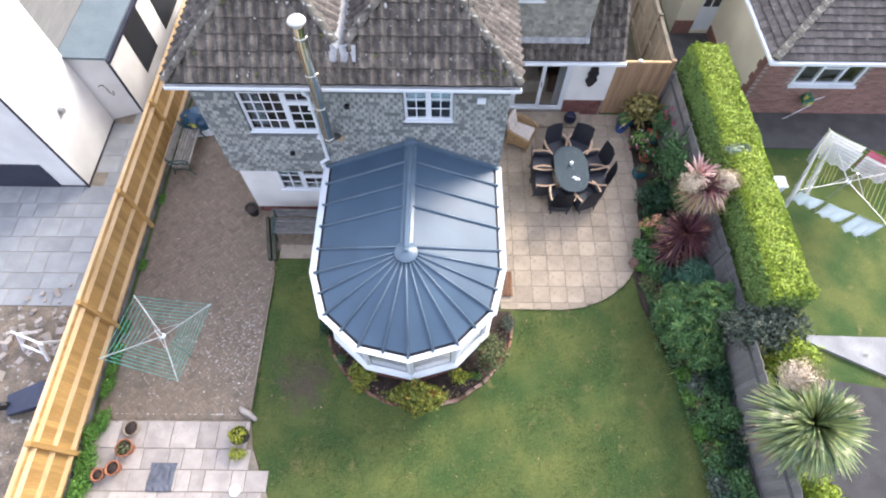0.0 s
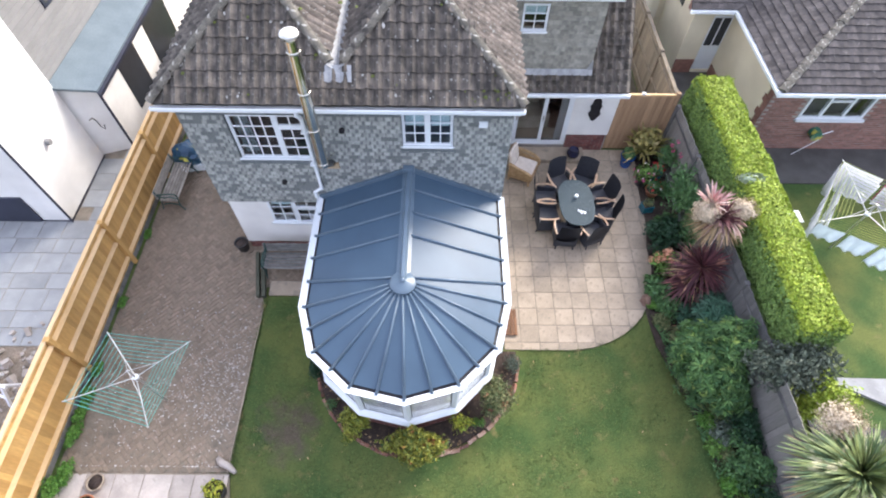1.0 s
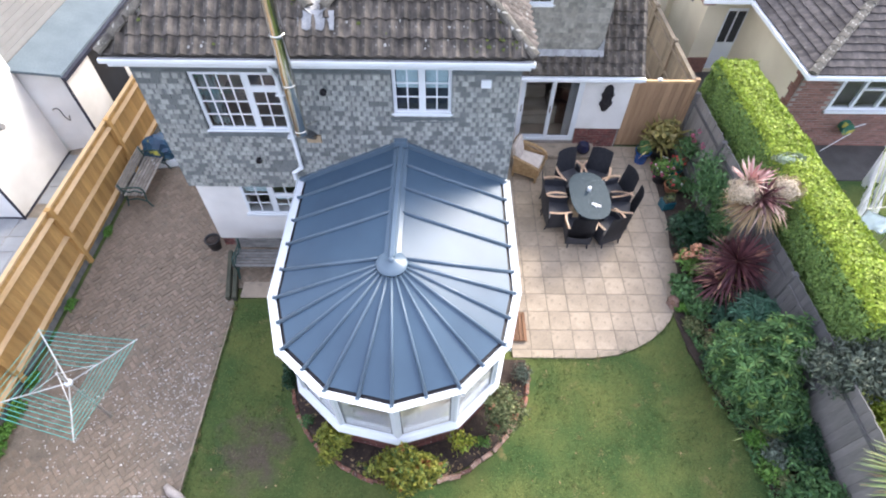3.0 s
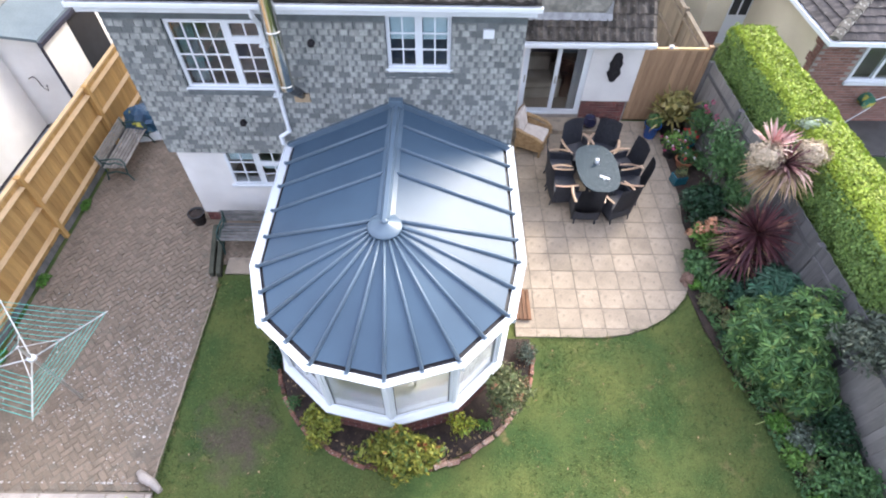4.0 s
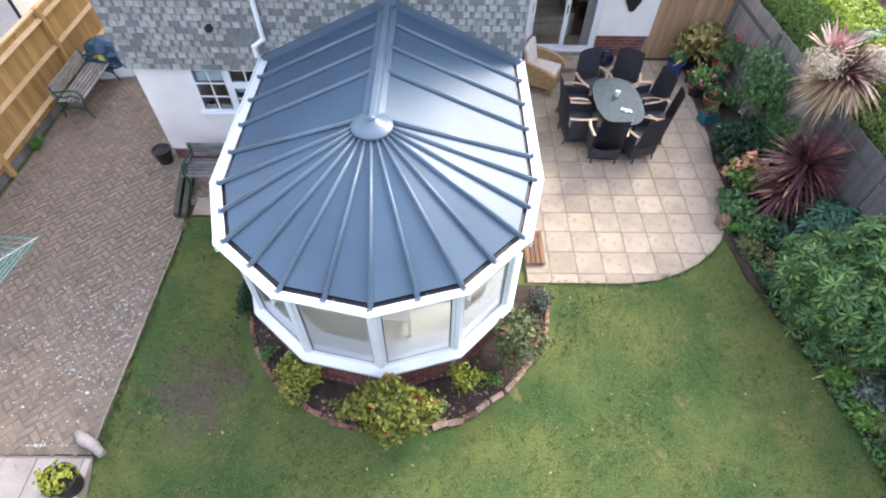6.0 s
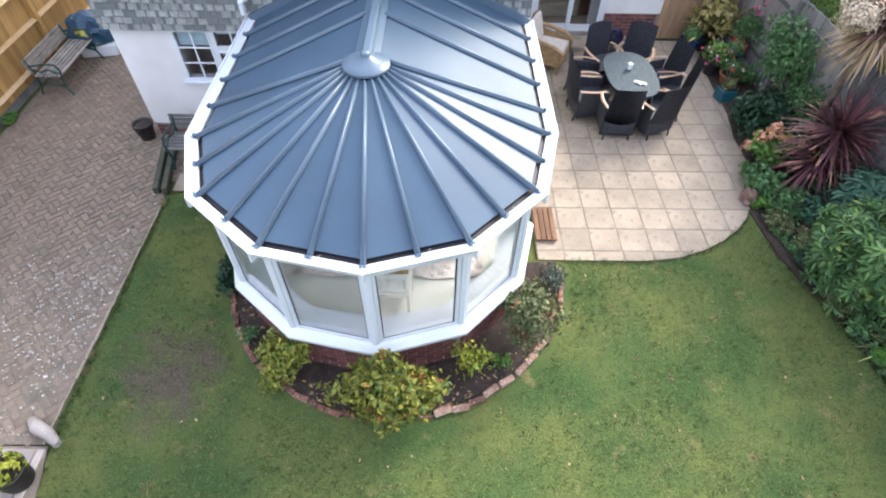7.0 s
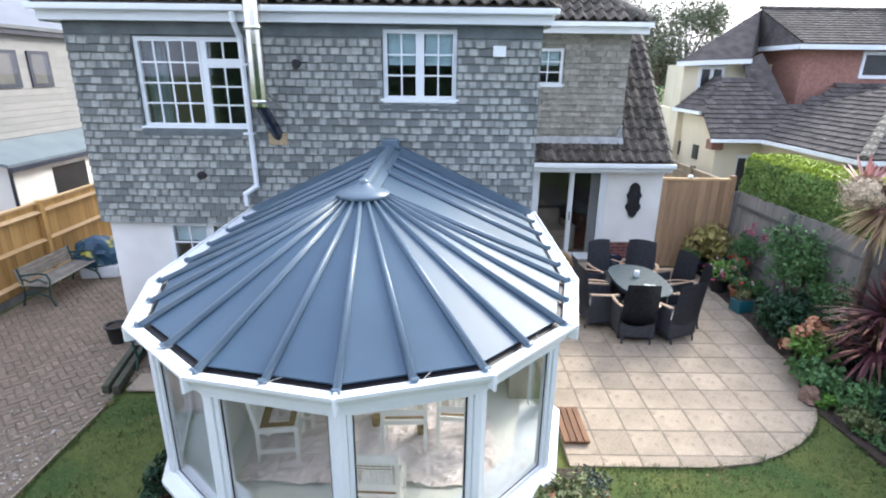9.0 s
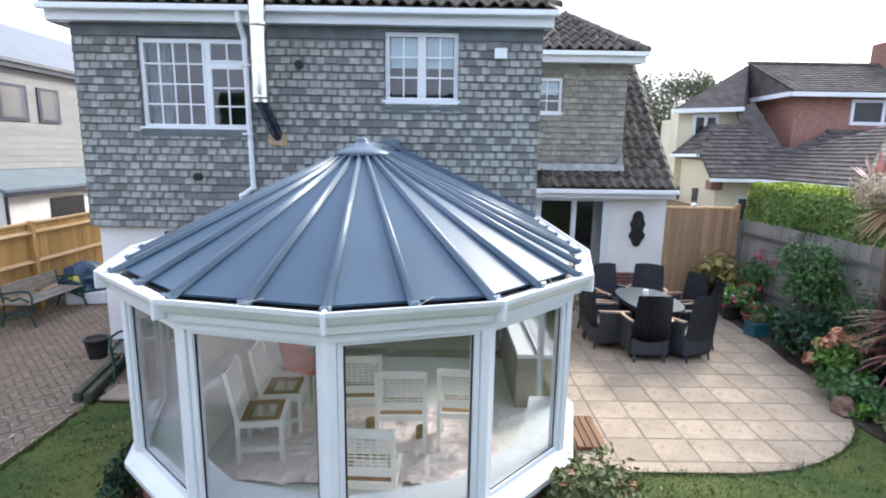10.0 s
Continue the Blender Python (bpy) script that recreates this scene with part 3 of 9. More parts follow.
AL, AR = (RL, YAL, RZL), (RR, YAR, RZR)
V0, V1 = (XV, YV, VZ), (XV, YB - 2, VZ)
bm = bmesh.new()
for pts in (
    [(XL, EY, EZ), (XR, EY, EZ), (XR - 0.38, EY + 0.38, EZ + 0.297), V0, (XL + 0.38, EY + 0.38, EZ + 0.297)],
    [(XL + 0.38, EY + 0.38, EZ + 0.297), V0, AL], [V0, (XR - 0.38, EY + 0.38, EZ + 0.297), AR],
    [(XL, EY, EZ), AL, (RL, YB - 2, RZL), (XL, YB, EZ)], [AL, V0, V1, (RL, YB - 2, RZL)],
    [V0, AR, (RR, YB - 2, RZR), V1], [AR, (XR, EY, EZ), (XR, YB, EZ), (RR, YB - 2, RZR)],
    [(XL, YB, EZ), (RL, YB - 2, RZL), V1, (RR, YB - 2, RZR), (XR, YB, EZ)],
):
    deck(bm, pts)
roof = structure("roof_main", bm, M_ROOFTILE, "weathered brown pantiled roof with lichen and moss", "roof")

bm = bmesh.new()   # gutter, fascia, soffit
for x0, x1 in ((XL, -1.18), (-1.176, XR)):
    box(bm, x0 - 0.02, x1 + 0.02, EY - 0.115, EY - 0.03, EZ - 0.105, EZ - 0.03)
soften(bm, 0.014)
gutter_main = structure("gutter_main", bm, M_WHITE, "white plastic gutter along the eaves", "gutter")
# grey strip on the solid gutter, standing in for its shaded open trough
bm = bmesh.new()
for x0, x1 in ((XL, -1.18), (-1.176, XR)):
    box(bm, x0, x1, EY - 0.098, EY - 0.046, EZ - 0.045, EZ - 0.026)
part("gutter_silt", bm, M_CONCRETE, gutter_main, "grey strip painted as the gutter's shaded inside")
bm = bmesh.new()
box(bm, XL + 0.03, XR - 0.03, EY + 0.0, EY + 0.03, EZ - 0.22, EZ - 0.03)
box(bm, XL + 0.03, XR - 0.03, EY + 0.031, 0.034, EZ - 0.22, EZ - 0.19)
box(bm, XL + 0.03, XL + 0.06, EY + 0.031, HD, EZ - 0.24, EZ - 0.03)
box(bm, XR - 0.06, XR - 0.03, EY + 0.031, HD, EZ - 0.24, EZ - 0.03)
structure("fascia", bm, M_WHITE, "white fascia and soffit boards under the eaves", "fascia")

# ---- the wing: lower back-set part with a patio door and a dormer ----
WY, WX1 = 3.68, 5.46
DOOR = (2.70, 4.27, 0.20, 2.26)
W4 = (2.52, 3.13, 3.92, 4.62)
DX1, DY, DZ1 = 4.42, 3.64, 4.96
bm = bmesh.new()
wall_xz(bm, WY, WY + 0.3, HX1 + 0.003, WX1, 0.62, 2.40, [DOOR])
structure("wall_wing", bm, M_RENDER, "white rendered wall beside the patio door", "wall")
bm = bmesh.new()
wall_xz(bm, WY + 0.02, WY + 0.3, HX1 + 0.003, WX1 - 0.02, 0.0, 0.617, [(2.70, 4.27, 0.2, 0.617)])
wing_plinth = structure("wall_wing_plinth", bm, M_MORTAR, "red brick plinth below the white wall", "plinth")
bm = bmesh.new()
box(bm, WX1 - 0.3, WX1, WY + 0.303, 10.4, 0, 2.40)
box(bm, HX1 + 0.003, WX1, 10.4, 10.6, 0, 2.4)
structure("wall_wing_side", bm, M_RENDER, "rendered end wall of the wing", "wall")
bm = bmesh.new()
box(bm, HX1 + 0.003, WX1 - 0.3, WY + 0.303, 8.0, 0.1, 0.2)
structure("floor_wing", bm, material("tan_room_floor", (0.42, 0.33, 0.24), (0.34, 0.27, 0.20), rough=0.5, scale=2, fine=40, mottle=0.08, bump=0.05), "room floor behind the patio door", "floor")
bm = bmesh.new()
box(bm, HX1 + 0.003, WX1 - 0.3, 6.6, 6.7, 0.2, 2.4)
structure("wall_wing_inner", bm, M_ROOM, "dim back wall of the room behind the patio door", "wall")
bm = bmesh.new()
wall_xz(bm, DY + 0.025, DY + 0.25, HX1 + 0.003, DX1, 2.70, DZ1, [W4])
box(bm, DX1 - 0.2, DX1, DY + 0.253, 6.6, 2.70, DZ1)
dormer_wall = structure("wall_dormer", bm, M_HUNG_BROWN, "upper wing wall hung with brownish weathered tiles", "wall")
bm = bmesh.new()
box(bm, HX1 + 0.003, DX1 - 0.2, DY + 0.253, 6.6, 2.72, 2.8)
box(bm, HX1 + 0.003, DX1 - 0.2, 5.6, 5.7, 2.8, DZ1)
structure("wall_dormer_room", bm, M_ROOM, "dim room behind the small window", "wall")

WEY, WEZ, WTAN = 3.32, 2.44, 0.95
def wing_z(y):
    return WEZ + WTAN * (y - WEY)
WRY = 6.5
bm = bmesh.new()
deck(bm, [(HX1 + 0.01, WEY, WEZ), (WX1 + 0.03, WEY, WEZ), (WX1 + 0.03, WRY, wing_z(WRY)), (DX1, WRY, wing_z(WRY)), (DX1, DY + 0.02, wing_z(DY + 0.02)), (HX1 + 0.01, DY + 0.02, wing_z(DY + 0.02))])
deck(bm, [(HX1 + 0.01, WRY, wing_z(WRY)), (WX1 + 0.03, WRY, wing_z(WRY)), (WX1 + 0.03, 10.6, 2.6), (HX1 + 0.01, 10.6, 2.6)])
wing_roof = structure("roof_wing", bm, M_ROOFTILE, "steep brown pantiled roof of the wing", "roof")
bm = bmesh.new()
pts = [(WX1, WEY + 0.06), (WX1, WRY), (WX1, 10.5)]
vs = [bm.verts.new((WX1 - 0.01, y, z)) for y, z in ((WY, 2.40), (WY, wing_z(WY) - 0.06), (WRY, wing_z(WRY) - 0.06), (10.4, 2.65), (10.4, 2.40))]
vt = [bm.verts.new((WX1 - 0.2, v.co.y, v.co.z)) for v in vs]
bm.faces.new(vs)
bm.faces.new(vt[::-1])
for i in range(5):
    bm.faces.new((vs[i], vt[i], vt[(i + 1) % 5], vs[(i + 1) % 5]))
structure("wall_wing_gable", bm, M_RENDER, "rendered gable of the wing", "wall")
bm = bmesh.new()
box(bm, HX1 + 0.01, WX1 + 0.05, WEY - 0.12, WEY - 0.01, WEZ - 0.11, WEZ - 0.02)
soften(bm, 0.02)
structure("gutter_wing", bm, M_WHITE, "white plastic gutter above the patio door", "gutter")
bm = bmesh.new()
box(bm, HX1 + 0.01, WX1 + 0.02, WEY, WEY + 0.03, WEZ - 0.2, WEZ - 0.03)
box(bm, HX1 + 0.01, WX1 + 0.02, WEY + 0.031, WY - 0.003, WEZ - 0.2, WEZ - 0.17)
structure("fascia_wing", bm, M_WHITE, "white fascia and soffit over the patio door", "fascia")
# dormer roof
DEZ, DEY, DXE = 5.10, 3.34, 4.66
bm = bmesh.new()
deck(bm, [(HX1 + 0.15, DEY, DEZ), (DXE, DEY, DEZ), (3.3, DEY + 1.36, DEZ + 0.95), (HX1 + 0.15, DEY + 1.36, DEZ + 0.95)])
deck(bm, [(DXE, DEY, DEZ), (DXE, 8.4, DEZ), (3.3, 7.4, DEZ + 0.95), (3.3, DEY + 1.36, DEZ + 0.95)])
deck(bm, [(HX1 + 0.15, DEY + 1.36, DEZ + 0.95), (3.3, DEY + 1.36, DEZ + 0.95), (3.3, 7.4, DEZ + 0.95), (HX1 + 0.15, 7.4, DEZ + 0.95)])
dormer_roof = structure("roof_dormer", bm, M_ROOFTILE, "hipped brown tiled roof over the upper wing", "roof")
bm = bmesh.new()
box(bm, HX1 + 0.1, DXE + 0.03, DEY - 0.11, DEY - 0.01, DEZ - 0.10, DEZ - 0.02)
box(bm, HX1 + 0.1, DXE, DEY, DEY + 0.03, DEZ - 0.22, DEZ - 0.03)
box(bm, HX1 + 0.1, DXE, DEY + 0.031, DY + 0.02, DEZ - 0.2, DEZ - 0.17)
structure("gutter_dormer", bm, M_WHITE, "white gutter and fascia of the upper wing", "gutter")

# ---- conservatory ----
CX, CY, KX, KY = 0.02, -2.72, 0.978, 0.935      # centre of the round end; scale of its radii along x and y
ARC = [182 + 30 * k for k in range(7)]


def ring(r):
    """Plan of the conservatory at half-width r: left wall end, the seven corners, right wall end."""
    return [(CX - r * KX, 0.0)] + [(CX + r * KX * math.cos(radians(a)), CY + r * KY * math.sin(radians(a))) for a in ARC] + [(CX + r * KX, 0.0)]


GUT = 2.24
conservatory = thing("conservatory", (CX, CY, 0), "white framed conservatory with a dark grey panelled roof", "conservatory")


def sweep(bm, profile, i, trim=0.0):
    """The closed profile of (r, z) carried along wall stretch i of the plan, mitred at its ends."""
    a, b = [], []
    for r, z in profile:
        p, q = Vector((*ring(r)[i], z)), Vector((*ring(r)[i + 1], z))
        d = (q - p).normalized() * trim
        a.append(bm.verts.new(p + d))
        b.append(bm.verts.new(q - d))
    n = len(profile)
    for k in range(n):
        j = (k + 1) % n
        bm.faces.new((a[k], a[j], b[j], b[k]))
    bm.faces.new(a[::-1])
    bm.faces.new(b)


RE, ZE, RB, ZB, RIDGE = 1.995, 2.221, 0.17, 3.07, 3.11
RP, ZP = 1.937, 2.231       # the panels end short of the bars, over the dark strip
GUTTER_PROFILE = [(1.995, GUT - 0.15), (2.045, GUT - 0.15), (2.055, GUT - 0.105), (2.09, GUT - 0.08), (2.125, GUT - 0.03), (2.13, GUT), (2.112, GUT), (2.108, GUT - 0.018), (1.995, GUT - 0.032)]
for i in range(8):
    bm = bmesh.new()
    sweep(bm, GUTTER_PROFILE, i)
    part("gutter", bm, M_WHITE, conservatory, "white moulded gutter")
for i in range(1, 8):       # gutter corner joints
    bm = bmesh.new()
    p = Vector((*ring(2.135)[i], 0))
    ang = math.atan2(p.y - CY, p.x - CX)
    box(bm, -0.09, 0.0, -0.014, 0.014, GUT - 0.135, GUT + 0.001, Matrix.Translation(p) @ Matrix.Rotation(ang, 4, "Z"))
    soften(bm, 0.008, 1)
    part("gutter_joint", bm, M_WHITE, conservatory)
for i in range(8):          # strip coloured near-black for the shaded eaves gap, eaves beam
    bm = bmesh.new()
    sweep(bm, [(1.84, 2.134), (1.992, 2.134), (1.992, 2.175), (1.95, 2.192), (1.84, 2.205)], i)
    part("eaves_strip", bm, M_DARKGAP, conservatory, "near-black strip painted as the shaded eaves gap")
    bm = bmesh.new()
    sweep(bm, [(1.84, 2.02), (1.99, 2.02), (1.99, 2.13), (1.84, 2.13)], i)
    part("eaves_beam", bm, M_WHITE, conservatory)

for i in range(1, 7):       # thin straps from the roof edge to the gutter lip
    a, b = Vector((*ring(2.0)[i], 2.262)).lerp(Vector((*ring(2.0)[i + 1], 2.262)), 0.62), Vector((*ring(2.118)[i], 2.243)).lerp(Vector((*ring(2.118)[i + 1], 2.243)), 0.5)
    bm = bmesh.new()
    rod(bm, a, b, 0.003, seg=5)
    part("gutter_strap", bm, M_CONCRETE, conservatory, "thin pale gutter strap")

# roof bars: two to every facet, and the bars of the straight sides
edge = ring(RE)
bars = []                   # (foot, head)
head_ring = lambda x, y: Vector((CX + RB * (x - CX) / math.hypot(x - CX, y - CY), CY + RB * (y - CY) / math.hypot(x - CX, y - CY), ZB))
feet = []
for k in range(1, 8):
    feet.append(edge[k])
    if k < 7:
        feet.append(((edge[k][0] + edge[k + 1][0]) / 2, (edge[k][1] + edge[k + 1][1]) / 2))
for x, y in feet:
    bars.append((Vector((x, y, ZE)), head_ring(x, y)))
SIDE_Y = [-2.22, -1.66, -1.10, -0.52]
side_bars = []
for s in (-1, 1):
    for y in SIDE_Y:
        hy = y if y > -2.0 else CY + 0.11
        side_bars.append((Vector((CX + s * RE * KX, y, ZE)), Vector((CX + s * 0.10, hy, RIDGE - 0.02))))


def roof_panel(bm, pts):
    n = (pts[1] - pts[0]).cross(pts[2] - pts[0]).normalized()
    if n.z < 0:
        n = -n
    hi = [bm.verts.new(p) for p in pts]
    lo = [bm.verts.new(p - n * 0.022) for p in pts]
    bm.faces.new(hi)
    bm.faces.new(lo[::-1])
    for i in range(len(pts)):
        j = (i + 1) % len(pts)
        bm.faces.new((lo[i], lo[j], hi[j], hi[i]))


def panel_foot(f):
    """The foot of a bar drawn back to the panels' edge."""
    k = RP / RE
    if f.y > CY + 0.15:
        return Vector((CX + (f.x - CX) * k, f.y, ZP))
    return Vector((CX + (f.x - CX) * k, CY + (f.y - CY) * k, ZP))


for (f0, h0), (f1, h1) in zip(bars, bars[1:]):
    bm = bmesh.new()
    roof_panel(bm, [panel_foot(f0), panel_foot(f1), h1, h0])
    part("roof_panel", bm, M_ROOFPANEL, conservatory, "smooth dark grey roof panel")
for s in (-1, 1):
    f_corner, h_corner = (bars[0] if s < 0 else bars[-1])
    ys = SIDE_Y + [-0.03]
    prev_f, prev_h = panel_foot(f_corner), h_corner
    for y in ys:
        f = Vector((CX + s * RP * KX, y, ZP))
        h = Vector((CX + s * 0.02, max(y, CY + 0.05) if y > -2.0 else CY + 0.1, RIDGE))
        bm = bmesh.new()
        roof_panel(bm, [prev_f, f, h, prev_h])
        part("roof_panel", bm, M_ROOFPANEL, conservatory, "smooth dark grey roof panel")
        prev_f, prev_h = f, h


def roof_bar(f, h):
    d = (h - f).normalized()
    s = d.cross(Vector((0, 0, 1))).normalized()
    u = s.cross(d)
    f = f - d * 0.012
    prof = [(-0.027, -0.014), (0.027, -0.014), (0.027, 0.006), (0.022, 0.009), (0.020, 0.018), (0.015, 0.028), (0.006, 0.032), (-0.006, 0.032), (-0.015, 0.028), (-0.020, 0.018), (-0.022, 0.009), (-0.027, 0.006)]
    bm = bmesh.new()
    a = [bm.verts.new(f + s * x + u * z) for x, z in prof]
    b = [bm.verts.new(h + s * x * 0.75 + u * z) for x, z in prof]
    for k in range(len(prof)):
        j = (k + 1) % len(prof)
        bm.faces.new((a[k], a[j], b[j], b[k])).smooth = True
    bm.faces.new(a[::-1])
    bm.faces.new(b)
    ob = part("roof_bar", bm, M_ROOFBAR, conservatory, "dark grey capped glazing bar")
    bm = bmesh.new()
    e = f + u * 0.02 - d * 0.012
    m = Matrix((s, -d, u)).transposed().to_4x4()
    m.translation = e
    box(bm, -0.03, 0.03, -0.012, 0.012, -0.022, 0.026, m)
    soften(bm, 0.005, 1)
    part("end_cap", bm, M_ROOFBAR, ob)
    return ob


for f, h in bars + side_bars:
    roof_bar(f, h)

# ridge, boss and finial
bm = bmesh.new()
prof = [(-0.13, -0.035), (0.13, -0.035), (0.13, -0.02), (0.065, 0.012), (0.05, 0.06), (0.028, 0.085), (-0.028, 0.085), (-0.05, 0.06), (-0.065, 0.012), (-0.13, -0.02)]
a = [bm.verts.new((CX + x, CY + 0.06, RIDGE + z)) for x, z in prof]
b = [bm.verts.new((CX + x, -0.02, RIDGE + z)) for x, z in prof]
for k in range(len(prof)):
    j = (k + 1) % len(prof)
    bm.faces.new((a[k], a[j], b[j], b[k]))
bm.faces.new(a[::-1])
bm.faces.new(b)
part("ridge_capping", bm, M_ROOFBAR, conservatory, "dark grey ridge capping")
bm = bmesh.new()
lathe(bm, (CX, CY, 3.06), [(0.225, 0.0), (0.24, 0.008), (0.243, 0.03), (0.235, 0.042), (0.17, 0.066), (0.105, 0.092), (0.06, 0.118), (0.05, 0.128), (0.052, 0.14), (0.042, 0.156), (0.022, 0.166), (0.006, 0.169)], 32)
part("boss", bm, M_ROOFBAR, conservatory, "domed dark grey roof boss")
# wall flashing under the hung tiles
for s in (-1, 1):
    bm = bmesh.new()
    p, q = Vector((CX + s * 2.0, -0.03, ZE - 0.02)), Vector((CX, -0.03, RIDGE + 0.04))
    beam(bm, p, q, 0.07, 0.15)
    part("flashing", bm, M_ROOFBAR, conservatory, "dark grey wall flashing")
bm = bmesh.new()
box(bm, CX - 0.12, CX + 0.12, -0.14, 0.0, RIDGE + 0.02, RIDGE + 0.16)
soften(bm, 0.02)
part("ridge_end", bm, M_ROOFBAR, conservatory)

# inner lining of the roof
bm = bmesh.new()
ap0, ap1 = Vector((CX, CY, 2.95)), Vector((CX, -0.02, 2.95))
ringp = [Vector((*p, 2.13)) for p in ring(1.90)]
for i in range(8):
    top = [ap0] if 1 <= i <= 6 else [ap0, ap1]
    if i == 0:
        bm.faces.new([bm.verts.new(v) for v in (ringp[0], ringp[1], ap0, ap1)])
    elif i == 7:
        bm.faces.new([bm.verts.new(v) for v in (ringp[7], ringp[8], ap1, ap0)])
    else:
        bm.faces.new([bm.verts.new(v) for v in (ringp[i], ringp[i + 1], ap0)])
part("ceiling_lining", bm, M_RENDER, conservatory, "white plastered sloping ceiling")

# frames: corner posts, windows, sill
SILL = 0.79
for k in range(1, 8):
    a0 = ring(1.975)
    bm = bmesh.new()
    def on(r, i, d):
        p, q = Vector(ring(r)[i]), Vector(ring(r)[i + 1])
        u = (q - p).normalized()
        return p + u * d
    def before(r, i, d):
        p, q = Vector(ring(r)[i - 1]), Vector(ring(r)[i])
        u = (q - p).normalized()
        return q - u * d
    pts = [before(1.975, k, 0.046), Vector(ring(1.985)[k]), on(1.975, k, 0.046), on(1.885, k, 0.036), Vector(ring(1.875)[k]), before(1.885, k, 0.036)]
    prism(bm, [tuple(p) for p in pts], SILL, 2.02)
    part("corner_post", bm, M_WHITE, conservatory)


def facet_window(i, p0, p1, z0, z1, frame=0.034, name="window"):
    """A fixed window on stretch i of the plan between fractions p0 and p1 of it."""
    ro, ri = 1.955, 1.895
    def at(r, f):
        p, q = Vector(ring(r)[i]), Vector(ring(r)[i + 1])
        return p.lerp(q, f)
    length = (Vector(ring(ro)[i + 1]) - Vector(ring(ro)[i])).length
    df = frame / length
    holder = None
    for nm, f0, f1, a, b in (("frame_rail", p0, p1, z0, z0 + frame), ("frame_rail", p0, p1, z1 - frame, z1), ("frame_jamb", p0, p0 + df, z0 + frame, z1 - frame), ("frame_jamb", p1 - df, p1, z0 + frame, z1 - frame)):
        bm = bmesh.new()
        prism(bm, [tuple(at(ro, f0)), tuple(at(ro, f1)), tuple(at(ri, f1)), tuple(at(ri, f0))], a, b)
        ob = part(nm if holder else name, bm, M_WHITE, holder or conservatory)
        holder = holder or ob
    bm = bmesh.new()
    prism(bm, [tuple(at(1.93, p0 + df)), tuple(at(1.93, p1 - df)), tuple(at(1.918, p1 - df)), tuple(at(1.918, p0 + df))], z0 + frame, z1 - frame)
    g = part("pane", bm, M_GLASS2, holder, "clear glass pane")
    g.visible_shadow = False
    # black rubber gasket round the glass
    bm = bmesh.new()
    for f0, f1, a, b in ((p0 + df, p1 - df, z0 + frame, z0 + frame + 0.008), (p0 + df, p1 - df, z1 - frame - 0.008, z1 - frame), (p0 + df, p0 + df + 0.012 / length, z0 + frame, z1 - frame), (p1 - df - 0.012 / length, p1 - df, z0 + frame, z1 - frame)):
        prism(bm, [tuple(at(1.936, f0)), tuple(at(1.936, f1)), tuple(at(1.931, f1)), tuple(at(1.931, f0))], a, b)
    part("gasket", bm, M_DARKGAP, holder)


LEN = 2 * 1.955 * 0.94 * math.sin(radians(15))
fr = 0.046 / LEN
for i in range(1, 7):
    facet_window(i, fr, 1 - fr, SILL + 0.005, 2.02)
L = 2.62
facet_window(0, 0.03, 0.50, 1.25, 2.02)
facet_window(0, 0.51, 0.97, 1.25, 2.02)
facet_window(7, 0.40, 0.97, SILL + 0.005, 2.02)
facet_window(7, 0.03, 0.385, 0.13, 2.02, 0.07, "door")
for i in range(8):
    bm = bmesh.new()
    if i == 7:
        def at7(r, f):
            p, q = Vector(ring(r)[7]), Vector(ring(r)[8])
            return tuple(p.lerp(q, f))
        prism(bm, [at7(2.06, 0.40), at7(2.06, 1), at7(1.66, 1), at7(1.66, 0.40)], SILL - 0.045, SILL)
    else:
        sweep(bm, [(1.62, SILL - 0.03), (1.96, SILL - 0.045), (2.03, SILL - 0.125), (2.06, SILL - 0.125), (2.065, SILL - 0.075), (2.0, SILL - 0.015), (1.96, SILL), (1.62, SILL)], i)
    part("sill", bm, M_WHITE, conservatory, "white sloping window sill")
# dwarf wall core and the high wall of the left side
WALL_TOP = SILL - 0.12
for i in range(0, 7):
    bm = bmesh.new()
    top = 1.25 if i == 0 else WALL_TOP
    sweep(bm, [(1.66, 0.0), (1.945, 0.0), (1.945, WALL_TOP), (1.66, WALL_TOP)], i)
    part("dwarf_wall", bm, M_MORTAR, conservatory, "low red brick wall")
    bm = bmesh.new()
    sweep(bm, [(1.645, 0.1), (1.66, 0.1), (1.66, SILL - 0.03), (1.645, SILL - 0.03)], i)
    part("inner_lining", bm, M_RENDER, conservatory)
bm = bmesh.new()
sweep(bm, [(1.8, SILL + 0.002), (1.95, SILL + 0.002), (1.95, 1.25), (1.8, 1.25)], 0)
part("side_wall", bm, M_RENDER, conservatory, "white side wall")
bm = bmesh.new()
prism(bm, [(CX + 1.66 * KX, -1.55), (CX + 1.945 * KX, -1.55), (CX + 1.945 * KX, 0.03), (CX + 1.66 * KX, 0.03)], 0, SILL - 0.045)
part("dwarf_wall", bm, M_MORTAR, conservatory)
bm = bmesh.new()
prism(bm, [(x, y) for x, y in ring(1.95)[::1]], -0.02, 0.10)
structure("floor_conservatory", bm, material("pale_tiled_floor", (0.79, 0.81, 0.78), (0.73, 0.75, 0.72), rough=0.4, scale=2, fine=50, mottle=0.06, bump=0.05), "pale stone-coloured conservatory floor", "floor")

